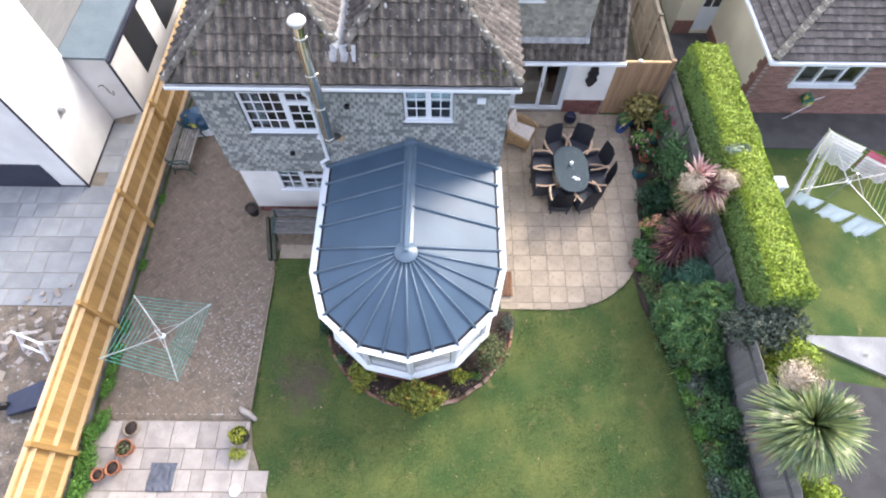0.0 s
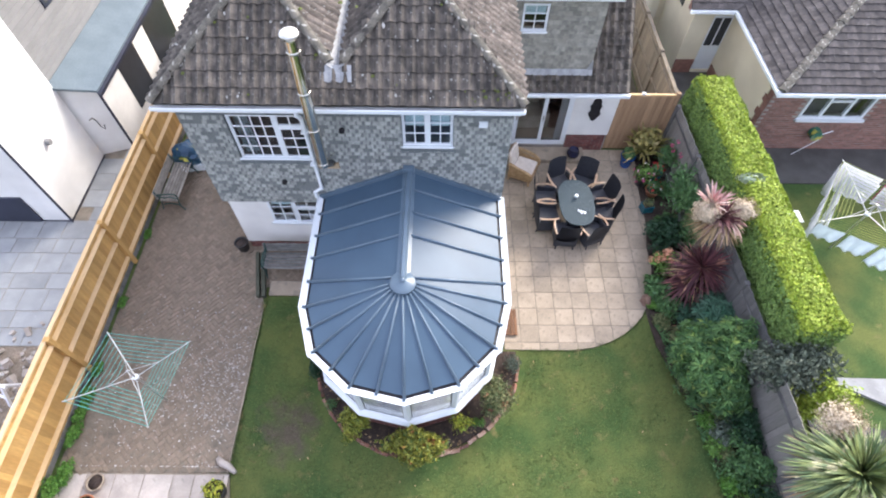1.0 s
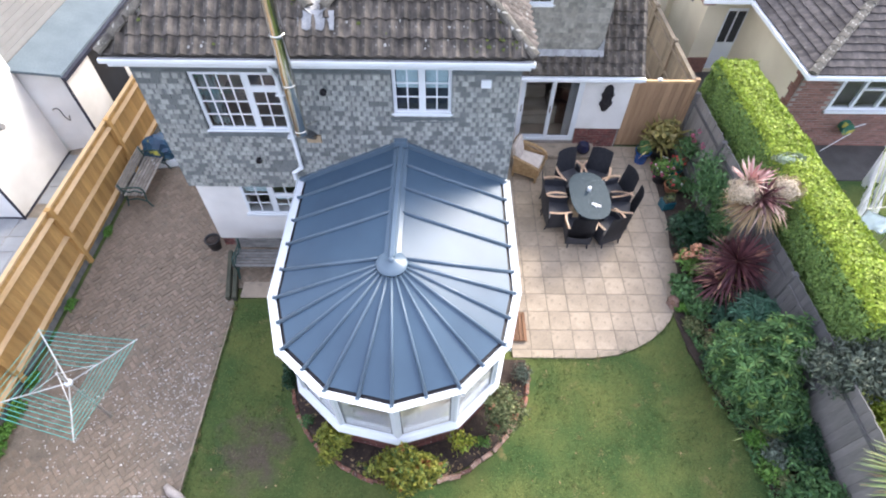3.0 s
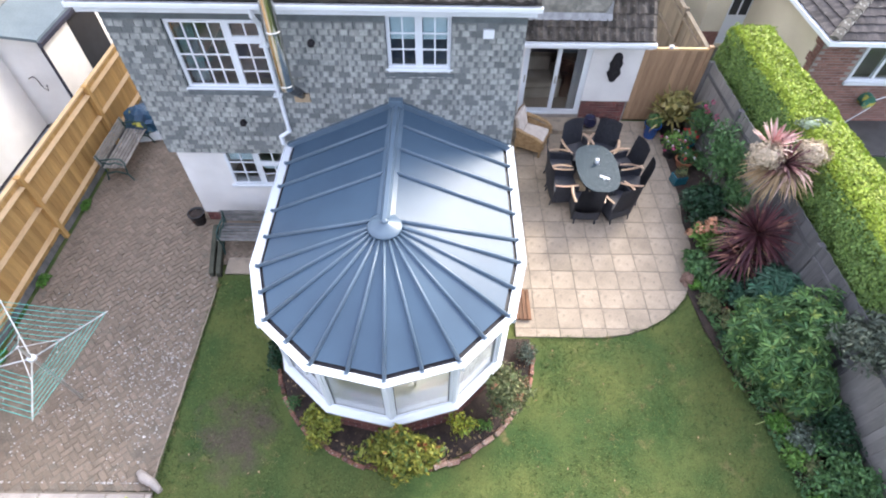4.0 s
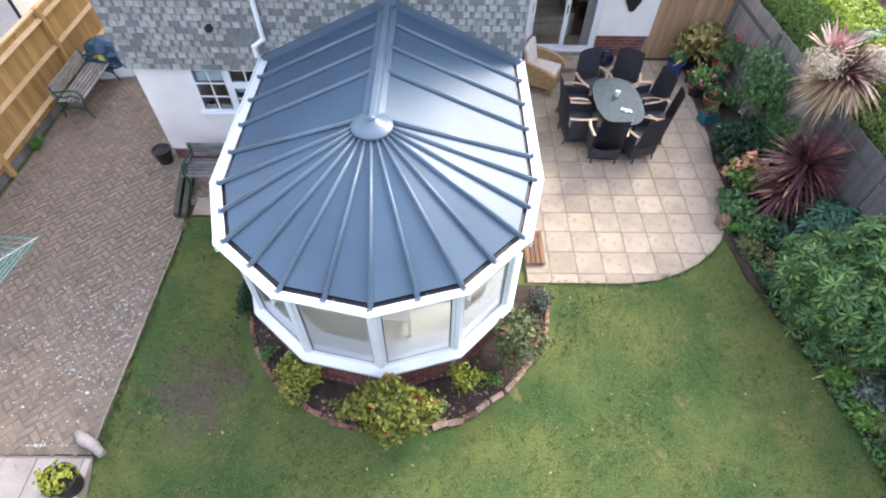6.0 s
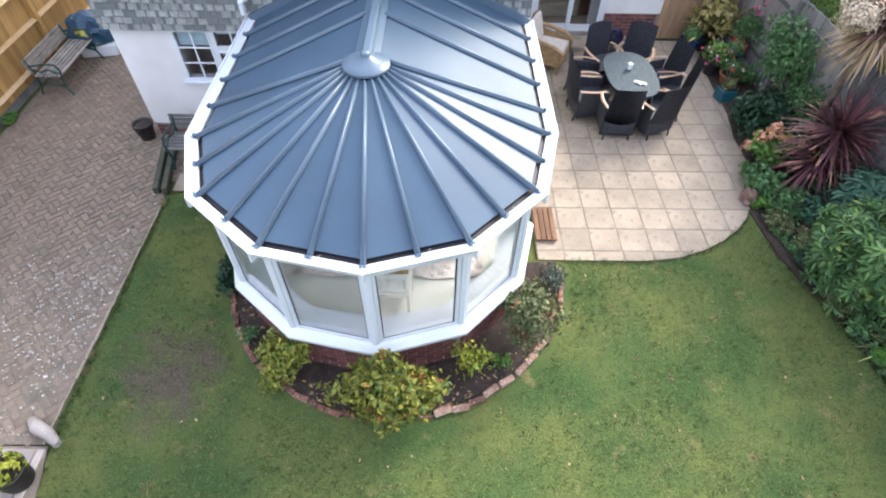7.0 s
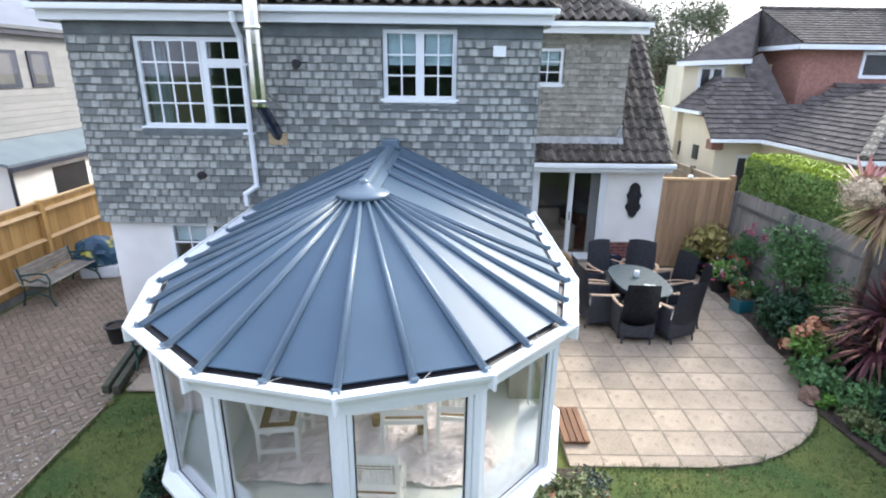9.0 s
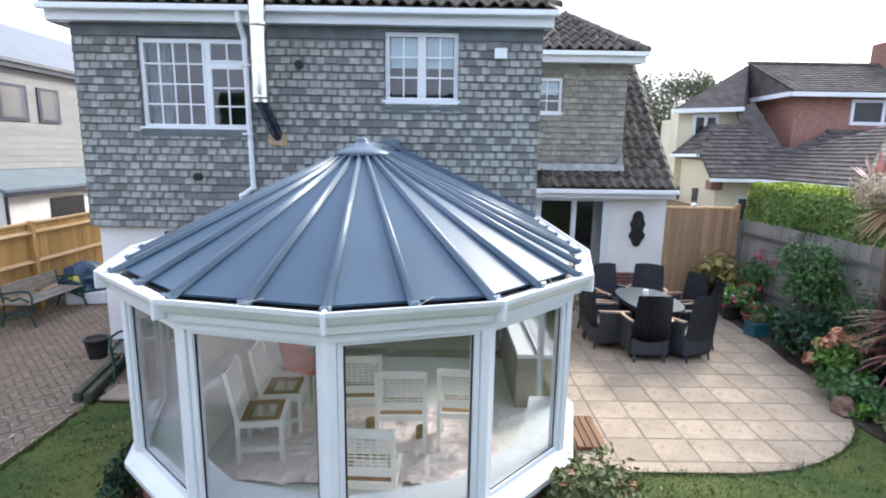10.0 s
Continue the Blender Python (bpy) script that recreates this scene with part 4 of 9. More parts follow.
# bricks of the low wall: one size, laid in stretcher courses
def brick_mesh(length, height, proud, mat, name="brick"):
    bm = bmesh.new()
    box(bm, -length / 2, length / 2, -proud, 0.02, -height / 2, height / 2)
    bmesh.ops.bevel(bm, geom=[e for e in bm.edges if all(v.co.y < 0 for v in e.verts)], offset=0.004, segments=1, affect="EDGES")
    return mesh_of(name, bm, mat)


BR = {n: brick_mesh(n, 0.063, 0.012, M_BRICK) for n in (0.213, 0.101, 0.155)}


def brick_face(parent, p, q, z0, courses, skip=None, stagger=0):
    """Stretcher courses on the outer face from plan point p to q (outside on the right of the way)."""
    p, q = Vector((*p, 0)), Vector((*q, 0))
    d = (q - p).normalized()
    nrm = Vector((d.y, -d.x, 0))
    m = Matrix((d, -nrm, Vector((0, 0, 1)))).transposed().to_4x4()
    total = (q - p).length
    for c in range(courses):
        x, first = 0.005, True
        while x < total - 0.06:
            w = 0.101 if (first and (c + stagger) % 2) else 0.213
            first = False
            if x + w > total - 0.004:
                w = 0.155 if x + 0.155 < total else (0.101 if x + 0.101 < total + 0.01 else 0)
                if not w:
                    break
            m2 = m.copy()
            m2.translation = p + d * (x + w / 2) + Vector((0, 0, z0 + 0.0375 + c * 0.075))
            piece("brick", BR[w], parent, m2)
            x += w + 0.0105


CORNERS = ring(1.945)
dwarf = [o for o in conservatory.children if o.name.startswith("dwarf_wall")]
for i in range(1, 7):
    brick_face(dwarf[i], CORNERS[i], CORNERS[i + 1], 0.0, 8)
brick_face(dwarf[0], CORNERS[0], CORNERS[1], 0.0, 8)

# ---- windows and doors ----
M_BLIND = material("pale_blind", (0.50, 0.66, 0.69), (0.44, 0.59, 0.62), rough=0.8, bump=0)
M_CURTAIN = material("teal_curtain", (0.36, 0.50, 0.53), (0.25, 0.38, 0.41), rough=0.9, scale=5, bump=0.1)


def window(name, hole, y, lights, label, sill=True, blind=None, bar=0.022, frame=0.055, kind="structure"):
    """A white framed window in a wall along x whose face is at y. lights: (u0, u1, v0, v1, columns, rows), in fractions, each an own sash."""
    x0, x1, z0, z1 = hole
    w, h = x1 - x0, z1 - z0
    win = thing(name, ((x0 + x1) / 2, y, z0), label, "window", kind=kind)
    bm = bmesh.new()
    wall_xz(bm, y - 0.01, y + 0.06, x0, x1, z0, z1, [(x0 + u0 * w + frame / 2, x0 + u1 * w - frame / 2, z0 + v0 * h + frame / 2, z0 + v1 * h - frame / 2) for u0, u1, v0, v1, *_ in lights])
    part("window_frame", bm, M_WHITE, win)
    if sill:
        bm = bmesh.new()
        box(bm, x0 - 0.04, x1 + 0.04, y - 0.07, y - 0.011, z0 - 0.035, z0 + 0.02)
        soften(bm, 0.01, 2)
        part("window_sill", bm, M_WHITE, win)
    for u0, u1, v0, v1, cols, rows in lights:
        a, b = x0 + u0 * w + frame / 2, x0 + u1 * w - frame / 2
        c, d = z0 + v0 * h + frame / 2, z0 + v1 * h - frame / 2
        s = 0.03
        bm = bmesh.new()
        wall_xz(bm, y - 0.018, y + 0.03, a + 0.002, b - 0.002, c + 0.002, d - 0.002, [(a + s, b - s, c + s, d - s)])
        sash = part("sash", bm, M_WHITE, win)
        a, b, c, d = a + s, b - s, c + s, d - s
        for k in range(1, cols):
            bm = bmesh.new()
            x = a + (b - a) * k / cols
            box(bm, x - bar / 2, x + bar / 2, y - 0.008, y + 0.016, c, d)
            part("glazing_bar", bm, M_WHITE, sash)
        for k in range(1, rows):
            bm = bmesh.new()
            z = c + (d - c) * k / rows
            box(bm, a, b, y - 0.0065, y + 0.0145, z - bar / 2, z + bar / 2)
            part("glazing_bar", bm, M_WHITE, sash)
        for i in range(cols):
            for j in range(rows):
                bm = bmesh.new()
                box(bm, a + (b - a) * i / cols, a + (b - a) * (i + 1) / cols, y + 0.002, y + 0.007, c + (d - c) * j / rows, c + (d - c) * (j + 1) / rows)
                g = part("pane", bm, M_GLASS, sash)
                g.visible_shadow = False
        if blind:
            bm = bmesh.new()
            box(bm, a + 0.01, b - 0.01, y + 0.07, y + 0.08, c + (d - c) * (1 - blind), d)
            part("blind", bm, M_BLIND, sash, "pale roller blind half down")
    return win


window("window_1", W1, 0.06, [(0, 0.62, 0, 1, 4, 4), (0.62, 1, 0.72, 1, 2, 1), (0.62, 1, 0, 0.72, 2, 3)], "white framed leaded bedroom window with glazing bars")
window("window_2", W2, 0.06, [(0, 0.5, 0, 1, 2, 3), (0.5, 1, 0, 1, 2, 3)], "white two-casement window with half-drawn blinds", blind=0.5)
window("window_3", W3, 0.11, [(0, 0.5, 0, 1, 2, 3), (0.5, 1, 0.62, 1, 2, 1), (0.5, 1, 0, 0.62, 2, 2)], "white ground-floor window with small panes and a pale blind", blind=0.32)
window("window_4", W4, DY + 0.05, [(0, 1, 0, 1, 2, 3)], "small white window with glazing bars and a blind", blind=0.45)
# curtains behind the large window
for x0, x1 in ((W1[0] + 0.03, W1[0] + 0.34),):
    bm = bmesh.new()
    n = 14
    top = [bm.verts.new((x0 + (x1 - x0) * i / n, 0.22 + 0.025 * math.sin(i * 1.7), W1[3] + 0.1)) for i in range(n + 1)]
    low = [bm.verts.new((x0 + (x1 - x0) * i / n, 0.22 + 0.035 * math.sin(i * 1.7 + 0.3), W1[2] - 0.3)) for i in range(n + 1)]
    for i in range(n):
        bm.faces.new((low[i], low[i + 1], top[i + 1], top[i])).smooth = True
    bmesh.ops.solidify(bm, geom=bm.faces[:], thickness=0.006)
    whole("curtain", bm, M_CURTAIN, "teal curtain drawn beside the bedroom window", "curtain")

# patio door: fixed pane and sliding pane
x0, x1, z0, z1 = DOOR
door = thing("door_1", ((x0 + x1) / 2, WY, z0), "white framed glazed sliding patio door", "door", kind="structure")
bm = bmesh.new()
wall_xz(bm, WY + 0.02, WY + 0.11, x0, x1, z0, z1, [(x0 + 0.05, x1 - 0.05, z0 + 0.05, z1 - 0.05)])
part("door_frame", bm, M_WHITE, door)
for a, b, dy in ((x0 + 0.05, x0 + 0.86, 0.065), (x0 + 0.79, x1 - 0.05, 0.03)):
    bm = bmesh.new()
    wall_xz(bm, WY + dy, WY + dy + 0.03, a, b, z0 + 0.05, z1 - 0.05, [(a + 0.085, b - 0.085, z0 + 0.15, z1 - 0.12)])
    leaf = part("door_leaf", bm, M_WHITE, door)
    bm = bmesh.new()
    box(bm, a + 0.085, b - 0.085, WY + dy + 0.01, WY + dy + 0.018, z0 + 0.15, z1 - 0.12)
    part("pane", bm, M_GLASS, leaf).visible_shadow = False
    bm = bmesh.new()
    box(bm, a + 0.02, a + 0.045, WY + dy - 0.025, WY + dy, 1.1, 1.3)
    soften(bm, 0.006)
    part("handle", bm, M_STEEL, leaf, "slim metal handle")
bm = bmesh.new()
n = 10
top = [bm.verts.new((3.98 + 0.02 * i, WY + 0.22 + 0.03 * math.sin(i * 1.9), 2.2)) for i in range(n + 1)]
low = [bm.verts.new((3.98 + 0.02 * i, WY + 0.22 + 0.04 * math.sin(i * 1.9), 0.22)) for i in range(n + 1)]
for i in range(n):
    bm.faces.new((low[i], low[i + 1], top[i + 1], top[i])).smooth = True
bmesh.ops.solidify(bm, geom=bm.faces[:], thickness=0.006)
whole("curtain", bm, M_RENDER, "pale grey curtain hanging inside the patio door", "curtain")

# ---- wall fittings ----
M_BLACK = material("black_iron", (0.018, 0.017, 0.022), rough=0.5, bump=0.05)
bm = bmesh.new()
box(bm, 1.40, 1.57, -0.05, 0.0, 4.35, 4.49)
soften(bm, 0.012)
whole("wall_box", bm, M_WHITE, "small white alarm box on the hung tiles", "alarm box", at=(1.48, -0.02, 4.35))
for x, z in ((-2.68, 2.72), (-1.22, 4.24)):
    v = thing("wall_vent", (x, -0.02, z), "small black round wall vent in the tiles", "vent", "wall vents")
    bm = bmesh.new()
    rod(bm, (0, 0.04, 0), (0, -0.05, 0), 0.055, seg=14)
    part("cowl", bm, M_BLACK, v, local=True)
    bm = bmesh.new()
    for k in range(3):
        box(bm, -0.045, 0.045, -0.062, -0.051, -0.035 + k * 0.028, -0.022 + k * 0.028)
    part("louvre", bm, M_BLACK, v, local=True)

flue = thing("flue_pipe", (-1.62, 0.0, 3.27), "tall stainless steel stove flue pipe on the rear wall", "flue pipe")
FX, FY = -1.62, -0.43
# shiny stub whose dark reflections are put into the steel's colour
bm = bmesh.new()
rod(bm, (-1.55, 0.03, 3.27), (FX, FY, 3.72), 0.078, seg=16)
part("elbow_stub", bm, material("dark_reflection_steel", (0.20, 0.21, 0.24), (0.07, 0.075, 0.09), rough=0.22, metal=1.0, scale=9, fine=60, mottle=0.3, bump=0.05), flue, "steel angled flue stub with dark reflections in its colour")
bm = bmesh.new()
rod(bm, (FX, FY, 3.70), (FX, FY, 6.5), 0.106, seg=24)
part("pipe", bm, M_STEEL, flue, "polished steel pipe")
for z in (3.74, 4.62, 5.45, 6.25):
    bm = bmesh.new()
    lathe(bm, (FX, FY, z), [(0.107, 0), (0.115, 0.005), (0.115, 0.045), (0.107, 0.05)], 24)
    part("joint_band", bm, M_STEEL, flue)
bm = bmesh.new()
lathe(bm, (FX, FY, 6.5), [(0.07, 0), (0.07, 0.06), (0.145, 0.06), (0.155, 0.08), (0.14, 0.11), (0.09, 0.13), (0.02, 0.14)], 24)
part("rain_cap", bm, material("pale_cap_metal", (0.75, 0.74, 0.70), rough=0.45, metal=0.4, bump=0), flue, "pale domed rain cap")
bm = bmesh.new()
box(bm, -1.68, -1.42, -0.035, 0.0, 3.16, 3.32)
soften(bm, 0.006)
part("wall_plate", bm, material("tan_mortar_patch", (0.42, 0.32, 0.20), (0.30, 0.23, 0.15), rough=0.9, bump=0.3), flue, "tan mortar patch round the flue")
bm = bmesh.new()
for s in (-1, 1):
    rod(bm, (FX + s * 0.10, FY, 3.86), (FX + s * 0.17, 0.0, 3.62), 0.012)
part("bracket", bm, M_STEEL, flue)

dp = thing("downpipe", (-1.95, -0.06, 2.35), "white plastic downpipe with bends", "downpipe")
path_pts = [(-1.95, -0.21, 4.87), (-1.95, -0.19, 4.74), (-1.93, -0.07, 4.55), (-1.90, -0.07, 2.58), (-2.06, -0.09, 2.47), (-2.06, -0.09, 2.30)]
for p, q in zip(path_pts, path_pts[1:]):
    bm = bmesh.new()
    rod(bm, p, q, 0.036, seg=12)
    part("pipe_length", bm, M_WHITE, dp)
for p in path_pts[1:-1]:
    bm = bmesh.new()
    bmesh.ops.create_uvsphere(bm, u_segments=12, v_segments=8, radius=0.043, matrix=Matrix.Translation(p))
    part("elbow", bm, M_WHITE, dp)
for z in (4.2, 3.3):
    bm = bmesh.new()
    box(bm, -2.0, -1.88 + 0.02, -0.115, -0.0, z, z + 0.03)
    part("clip", bm, M_WHITE, dp)
# lead: valley gutter, apron below it, flashing over the lean-to strip
bm = bmesh.new()
deck(bm, [(XV - 0.16, YV - 0.05, VZ + 0.13), (XV, YV - 0.1, VZ + 0.02), (XV, YB - 2.2, VZ + 0.02), (XV - 0.16, YB - 2.2, VZ + 0.145)], 0.01)
deck(bm, [(XV, YV - 0.1, VZ + 0.02), (XV + 0.16, YV - 0.05, VZ + 0.13), (XV + 0.16, YB - 2.2, VZ + 0.145), (XV, YB - 2.2, VZ + 0.02)], 0.01)
structure("valley_lead", bm, M_LEAD, "pale lead lining of the roof valley", "flashing")
bm = bmesh.new()
for k in range(8):
    x = XV - 0.28 + 0.07 * k
    z = 0.03 + 0.02 * math.sin(k * 2.2)
    deck(bm, [(x, YV - 0.24, VZ - 0.24 * TAN + 0.06 + z), (x + 0.07, YV - 0.24, VZ - 0.24 * TAN + 0.06 - z + 0.06), (x + 0.07, YV - 0.02, VZ + 0.09), (x, YV - 0.02, VZ + 0.09)], 0.008)
structure("valley_apron", bm, M_LEAD, "bright dressed lead apron at the valley foot", "flashing")
bm = bmesh.new()
for k in range(24):
    x = HX1 + 0.02 + 0.1 * k
    deck(bm, [(x, DY - 0.10, wing_z(DY - 0.10) + 0.14 + 0.006 * math.sin(k * 1.9)), (x + 0.1, DY - 0.10, wing_z(DY - 0.10) + 0.14 + 0.006 * math.sin(k * 1.9 + 1.9)), (x + 0.1, DY - 0.02, wing_z(DY) + 0.17), (x, DY - 0.02, wing_z(DY) + 0.17)], 0.01)
soaker = [(DX1 - 0.14, 2.80), (DX1 + 0.05, 2.80), (DX1 + 0.015, 3.16), (DX1 - 0.01, 3.16)]
for k in range(4):
    p, q = soaker[k], soaker[(k + 1) % 4]
    bm.faces.new([bm.verts.new(c) for c in ((p[0], DY - 0.03, p[1]), (q[0], DY - 0.03, q[1]), (q[0], DY + 0.0, q[1]), (p[0], DY + 0.0, p[1]))])
bm.faces.new([bm.verts.new((x, DY - 0.03, z)) for x, z in soaker])
structure("flashing_wing", bm, M_LEAD, "pale lead flashing above the lean-to tiles", "flashing")

# ---- boundary: left fence ----
FXL, FH = -7.10, 1.66
left_fence = thing("garden_fence", (FXL, -3, 0), "tall golden close-boarded timber fence with pale rails", "fence", kind="structure")
bm = bmesh.new()
box(bm, -0.011, 0.011, -0.06, 0.06, 0, 1.0)
board_me = mesh_of("board", bm, M_FENCE)
r = random.Random(5)
y = -9.0
while y < 9.2:
    ob = piece("board", board_me, left_fence, Matrix.Translation((FXL - 0.02 + 0.006 * (int(y * 100) % 2), y, 0.14)) @ Matrix.Rotation(r.uniform(-0.02, 0.02), 4, "Z") @ Matrix.Diagonal((1, 1, FH - 0.16 + r.uniform(-0.006, 0.006), 1)))
    y += 0.113
for z in (0.32, 0.92, 1.48):
    y = -9.0
    while y < 9:
        bm = bmesh.new()
        vs = [(FXL - 0.005, z - 0.045), (FXL + 0.075, z - 0.01), (FXL + 0.075, z + 0.005), (FXL - 0.005, z + 0.045)]
        a = [bm.verts.new((p[0], y, p[1])) for p in vs]
        b = [bm.verts.new((p[0], y + 2.86, p[1])) for p in vs]
        for k in range(4):
            bm.faces.new((a[k], a[(k + 1) % 4], b[(k + 1) % 4], b[k]))
        bm.faces.new(a[::-1])
        bm.faces.new(b)
        part("rail", bm, M_FENCE_PALE, left_fence, "pale sawn rail")
        y += 2.88
y = -9.05
while y < 9.3:
    bm = bmesh.new()
    box(bm, FXL - 0.03, FXL + 0.09, y - 0.05, y + 0.05, 0, FH + 0.05)
    soften(bm, 0.006, 1)
    part("post", bm, M_FENCE, left_fence)
    y += 2.88
bm = bmesh.new()
box(bm, FXL - 0.055, FXL + 0.03, -9.1, 9.2, FH - 0.015, FH + 0.025)
part("capping", bm, M_FENCE_PALE, left_fence, "pale capping rail")
bm = bmesh.new()
box(bm, FXL - 0.035, FXL + 0.012, -9.1, 9.2, 0, 0.15)
part("gravel_board", bm, M_GREYWOOD, left_fence)

# ---- boundary: gate, side passage and right fence ----
gate = thing("side_gate", (6.2, 3.72, 0), "closed brown boarded timber side gate", "gate")
bm = bmesh.new()
box(bm, -0.066, 0.066, -0.01, 0.01, 0, 1.0)
gb = mesh_of("board", bm, M_GATE)
x = 5.53
while x < 6.92:
    piece("board", gb, gate, Matrix.Translation((x, 3.72 + r.uniform(-0.003, 0.003), 0.06)) @ Matrix.Diagonal((1, 1, 1.96 + r.uniform(-0.004, 0.004), 1)))
    x += 0.138
bm = bmesh.new()
box(bm, 5.46, 6.97, 3.69, 3.76, 2.01, 2.06)
part("top_rail", bm, M_FENCE_PALE, gate, "pale top rail")
for z in (0.3, 1.6):
    bm = bmesh.new()
    box(bm, 5.48, 6.95, 3.732, 3.77, z, z + 0.1)
    part("ledge", bm, M_GATE, gate)
bm = bmesh.new()
box(bm, 6.0, 6.1, 3.67, 3.74, 2.06, 2.13)
soften(bm, 0.02)
part("lamp_cap", bm, M_WHITE, gate, "small white cap on the rail")
bm = bmesh.new()
box(bm, 6.93, 7.03, 3.67, 3.77, 0, 2.12)
part("gate_post", bm, M_GATE, gate)

pas = thing("passage_fence", (7.05, 6.5, 0), "old brown panel fence along the side passage", "fence", kind="structure")
bm = bmesh.new()
box(bm, -0.012, 0.012, -0.075, 0.075, 0, 1.0)
pb = mesh_of("board", bm, M_OLDFENCE)
y = 3.9
while y < 11:
    piece("board", pb, pas, Matrix.Translation((7.05 + r.uniform(-0.004, 0.004), y, 0.05)) @ Matrix.Diagonal((1, 1, 1.85, 1)))
    y += 0.152
for z in (0.3, 1.0, 1.7):
    bm = bmesh.new()
    box(bm, 6.99, 7.037, 3.82, 11, z, z + 0.07)
    part("rail", bm, M_OLDFENCE, pas)
bm = bmesh.new()
box(bm, 7.0, 7.1, 3.82, 11, 1.9, 1.93)
part("capping", bm, M_OLDFENCE, pas)
for y in (5.7, 7.6, 9.5):
    bm = bmesh.new()
    box(bm, 6.98, 7.09, y, y + 0.1, 0, 2.0)
    part("post", bm, M_OLDFENCE, pas)

rf = thing("side_fence", (7.3, -3, 0), "weathered grey-brown panel fence below the hedge", "fence", kind="structure")
M_SIDEFENCE = material("dark_fence_board", (0.135, 0.132, 0.132), (0.09, 0.09, 0.091), rough=0.9, scale=3, fine=30, mottle=0.2, bump=0.3, rand=0.1, stretch=(1, 1, 0.25))
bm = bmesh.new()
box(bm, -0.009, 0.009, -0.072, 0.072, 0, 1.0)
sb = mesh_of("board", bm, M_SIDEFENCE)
M_SIDEFENCE_PALE = material("pale_fence_board", (0.27, 0.255, 0.24), (0.195, 0.185, 0.175), rough=0.85, scale=3, fine=30, mottle=0.15, bump=0.2, rand=0.06, stretch=(1, 1, 0.25))
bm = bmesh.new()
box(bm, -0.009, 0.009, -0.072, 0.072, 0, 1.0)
sb_pale = mesh_of("board", bm, M_SIDEFENCE_PALE)
y = 3.6
k = 0
while y > -14:
    bm = bmesh.new()
    box(bm, 7.27, 7.39, y - 0.06, y + 0.06, 0, 1.80)
    soften(bm, 0.01, 1)
    part("post", bm, M_SIDEFENCE, rf)
    # boards dark in the middle stretch, pale towards both ends
    for j in range(13):
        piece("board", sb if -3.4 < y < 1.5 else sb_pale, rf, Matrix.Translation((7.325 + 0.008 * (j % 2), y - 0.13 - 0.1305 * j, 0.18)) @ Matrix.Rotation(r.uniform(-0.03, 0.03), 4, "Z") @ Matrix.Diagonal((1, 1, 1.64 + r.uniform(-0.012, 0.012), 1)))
    for z in (0.45, 1.5):
        bm = bmesh.new()
        box(bm, 7.29, 7.31, y - 1.77, y - 0.06, z, z + 0.07)
        part("rail", bm, M_SIDEFENCE, rf)
    bm = bmesh.new()
    box(bm, 7.295, 7.36, y - 1.83 + 0.06, y - 0.06, 0, 0.175)
    part("gravel_board", bm, M_CONCRETE, rf)
    y -= 1.83
    k += 1
rf.matrix_basis = Matrix.Translation((7.08, 3.5, 0)) @ Matrix.Rotation(0.02, 4, "Z") @ Matrix.Translation((-7.325, -3.5, 0)) @ rf.matrix_basis

# ---- neighbour on the right: bungalow with a brick front, taller house behind ----
M_NBROOF = material("grey_brown_plain_tile", (0.118, 0.106, 0.102), (0.075, 0.069, 0.067), rough=0.9, scale=4, fine=50, mottle=0.3, bump=0.5, rand=0.2, third=(0.22, 0.21, 0.19), third_at=0.66, spec=0.12)
M_NBBRICK = material("neighbour_red_brick", (0.29, 0.15, 0.12), (0.22, 0.115, 0.095), rough=0.9, scale=12, fine=45, mottle=0.3, bump=0.4, rand=0.25)
M_NAVY = material("dark_window_void", (0.03, 0.033, 0.04), rough=0.3, bump=0)

nb = thing("neighbour_bungalow", (11, 6, 0), "red brick and cream bungalow with a dark tiled hip roof", "house")
NX0, NX1, NY, BX0, BY = 9.62, 17.6, 3.84, 8.35, 7.35      # front wing, and the block behind it
NW = (10.66, 12.48, 1.19, 2.14)
bm = bmesh.new()
wall_xz(bm, NY, NY + 0.25, NX0, NX1, 0, 2.46, [NW])
wall = part("wall", bm, M_MORTAR, nb, "red brick front wall")
bv = brick_mesh(0.213, 0.063, 0.006, M_NBBRICK)
for c in range(32):
    x = NX0 + 0.11 + (0.112 if c % 2 else 0)
    while x < 14.2:
        z = 0.04 + c * 0.075
        if not (NW[0] - 0.1 < x < NW[1] + 0.1 and NW[2] - 0.05 < z < NW[3] + 0.04):
            piece("brick", bv, wall, Matrix.Translation((x, NY, z)))
        x += 0.2235
bm = bmesh.new()
box(bm, NX0 - 0.02, NX0 + 0.2, NY + 0.252, BY, 0, 2.46)
side = part("wall", bm, M_CREAM, nb, "cream rendered side wall")
for c in range(32):         # toothed brick quoins at the corner
    bm = bmesh.new()
    box(bm, NX0 - 0.03, NX0 - 0.021, NY + 0.002, NY + (0.33 if c // 3 % 2 else 0.21), 0.008 + c * 0.075, 0.071 + c * 0.075)
    part("quoin", bm, M_NBBRICK, side)
bm = bmesh.new()
wall_xz(bm, BY + 0.003, BY + 0.2, BX0, NX0 + 0.2, 0, 2.56, [(8.98, 9.60, 0.1, 2.06)])
part("wall", bm, M_CREAM, nb, "cream rendered back wall")
bm = bmesh.new()
box(bm, BX0, 8.96, BY - 0.035, BY, 0, 0.5)
box(bm, NX0 - 0.06, NX0 - 0.022, NY + 0.36, BY - 0.04, 0, 0.35)
part("plinth", bm, M_NBBRICK, nb, "red brick plinth")
bm = bmesh.new()
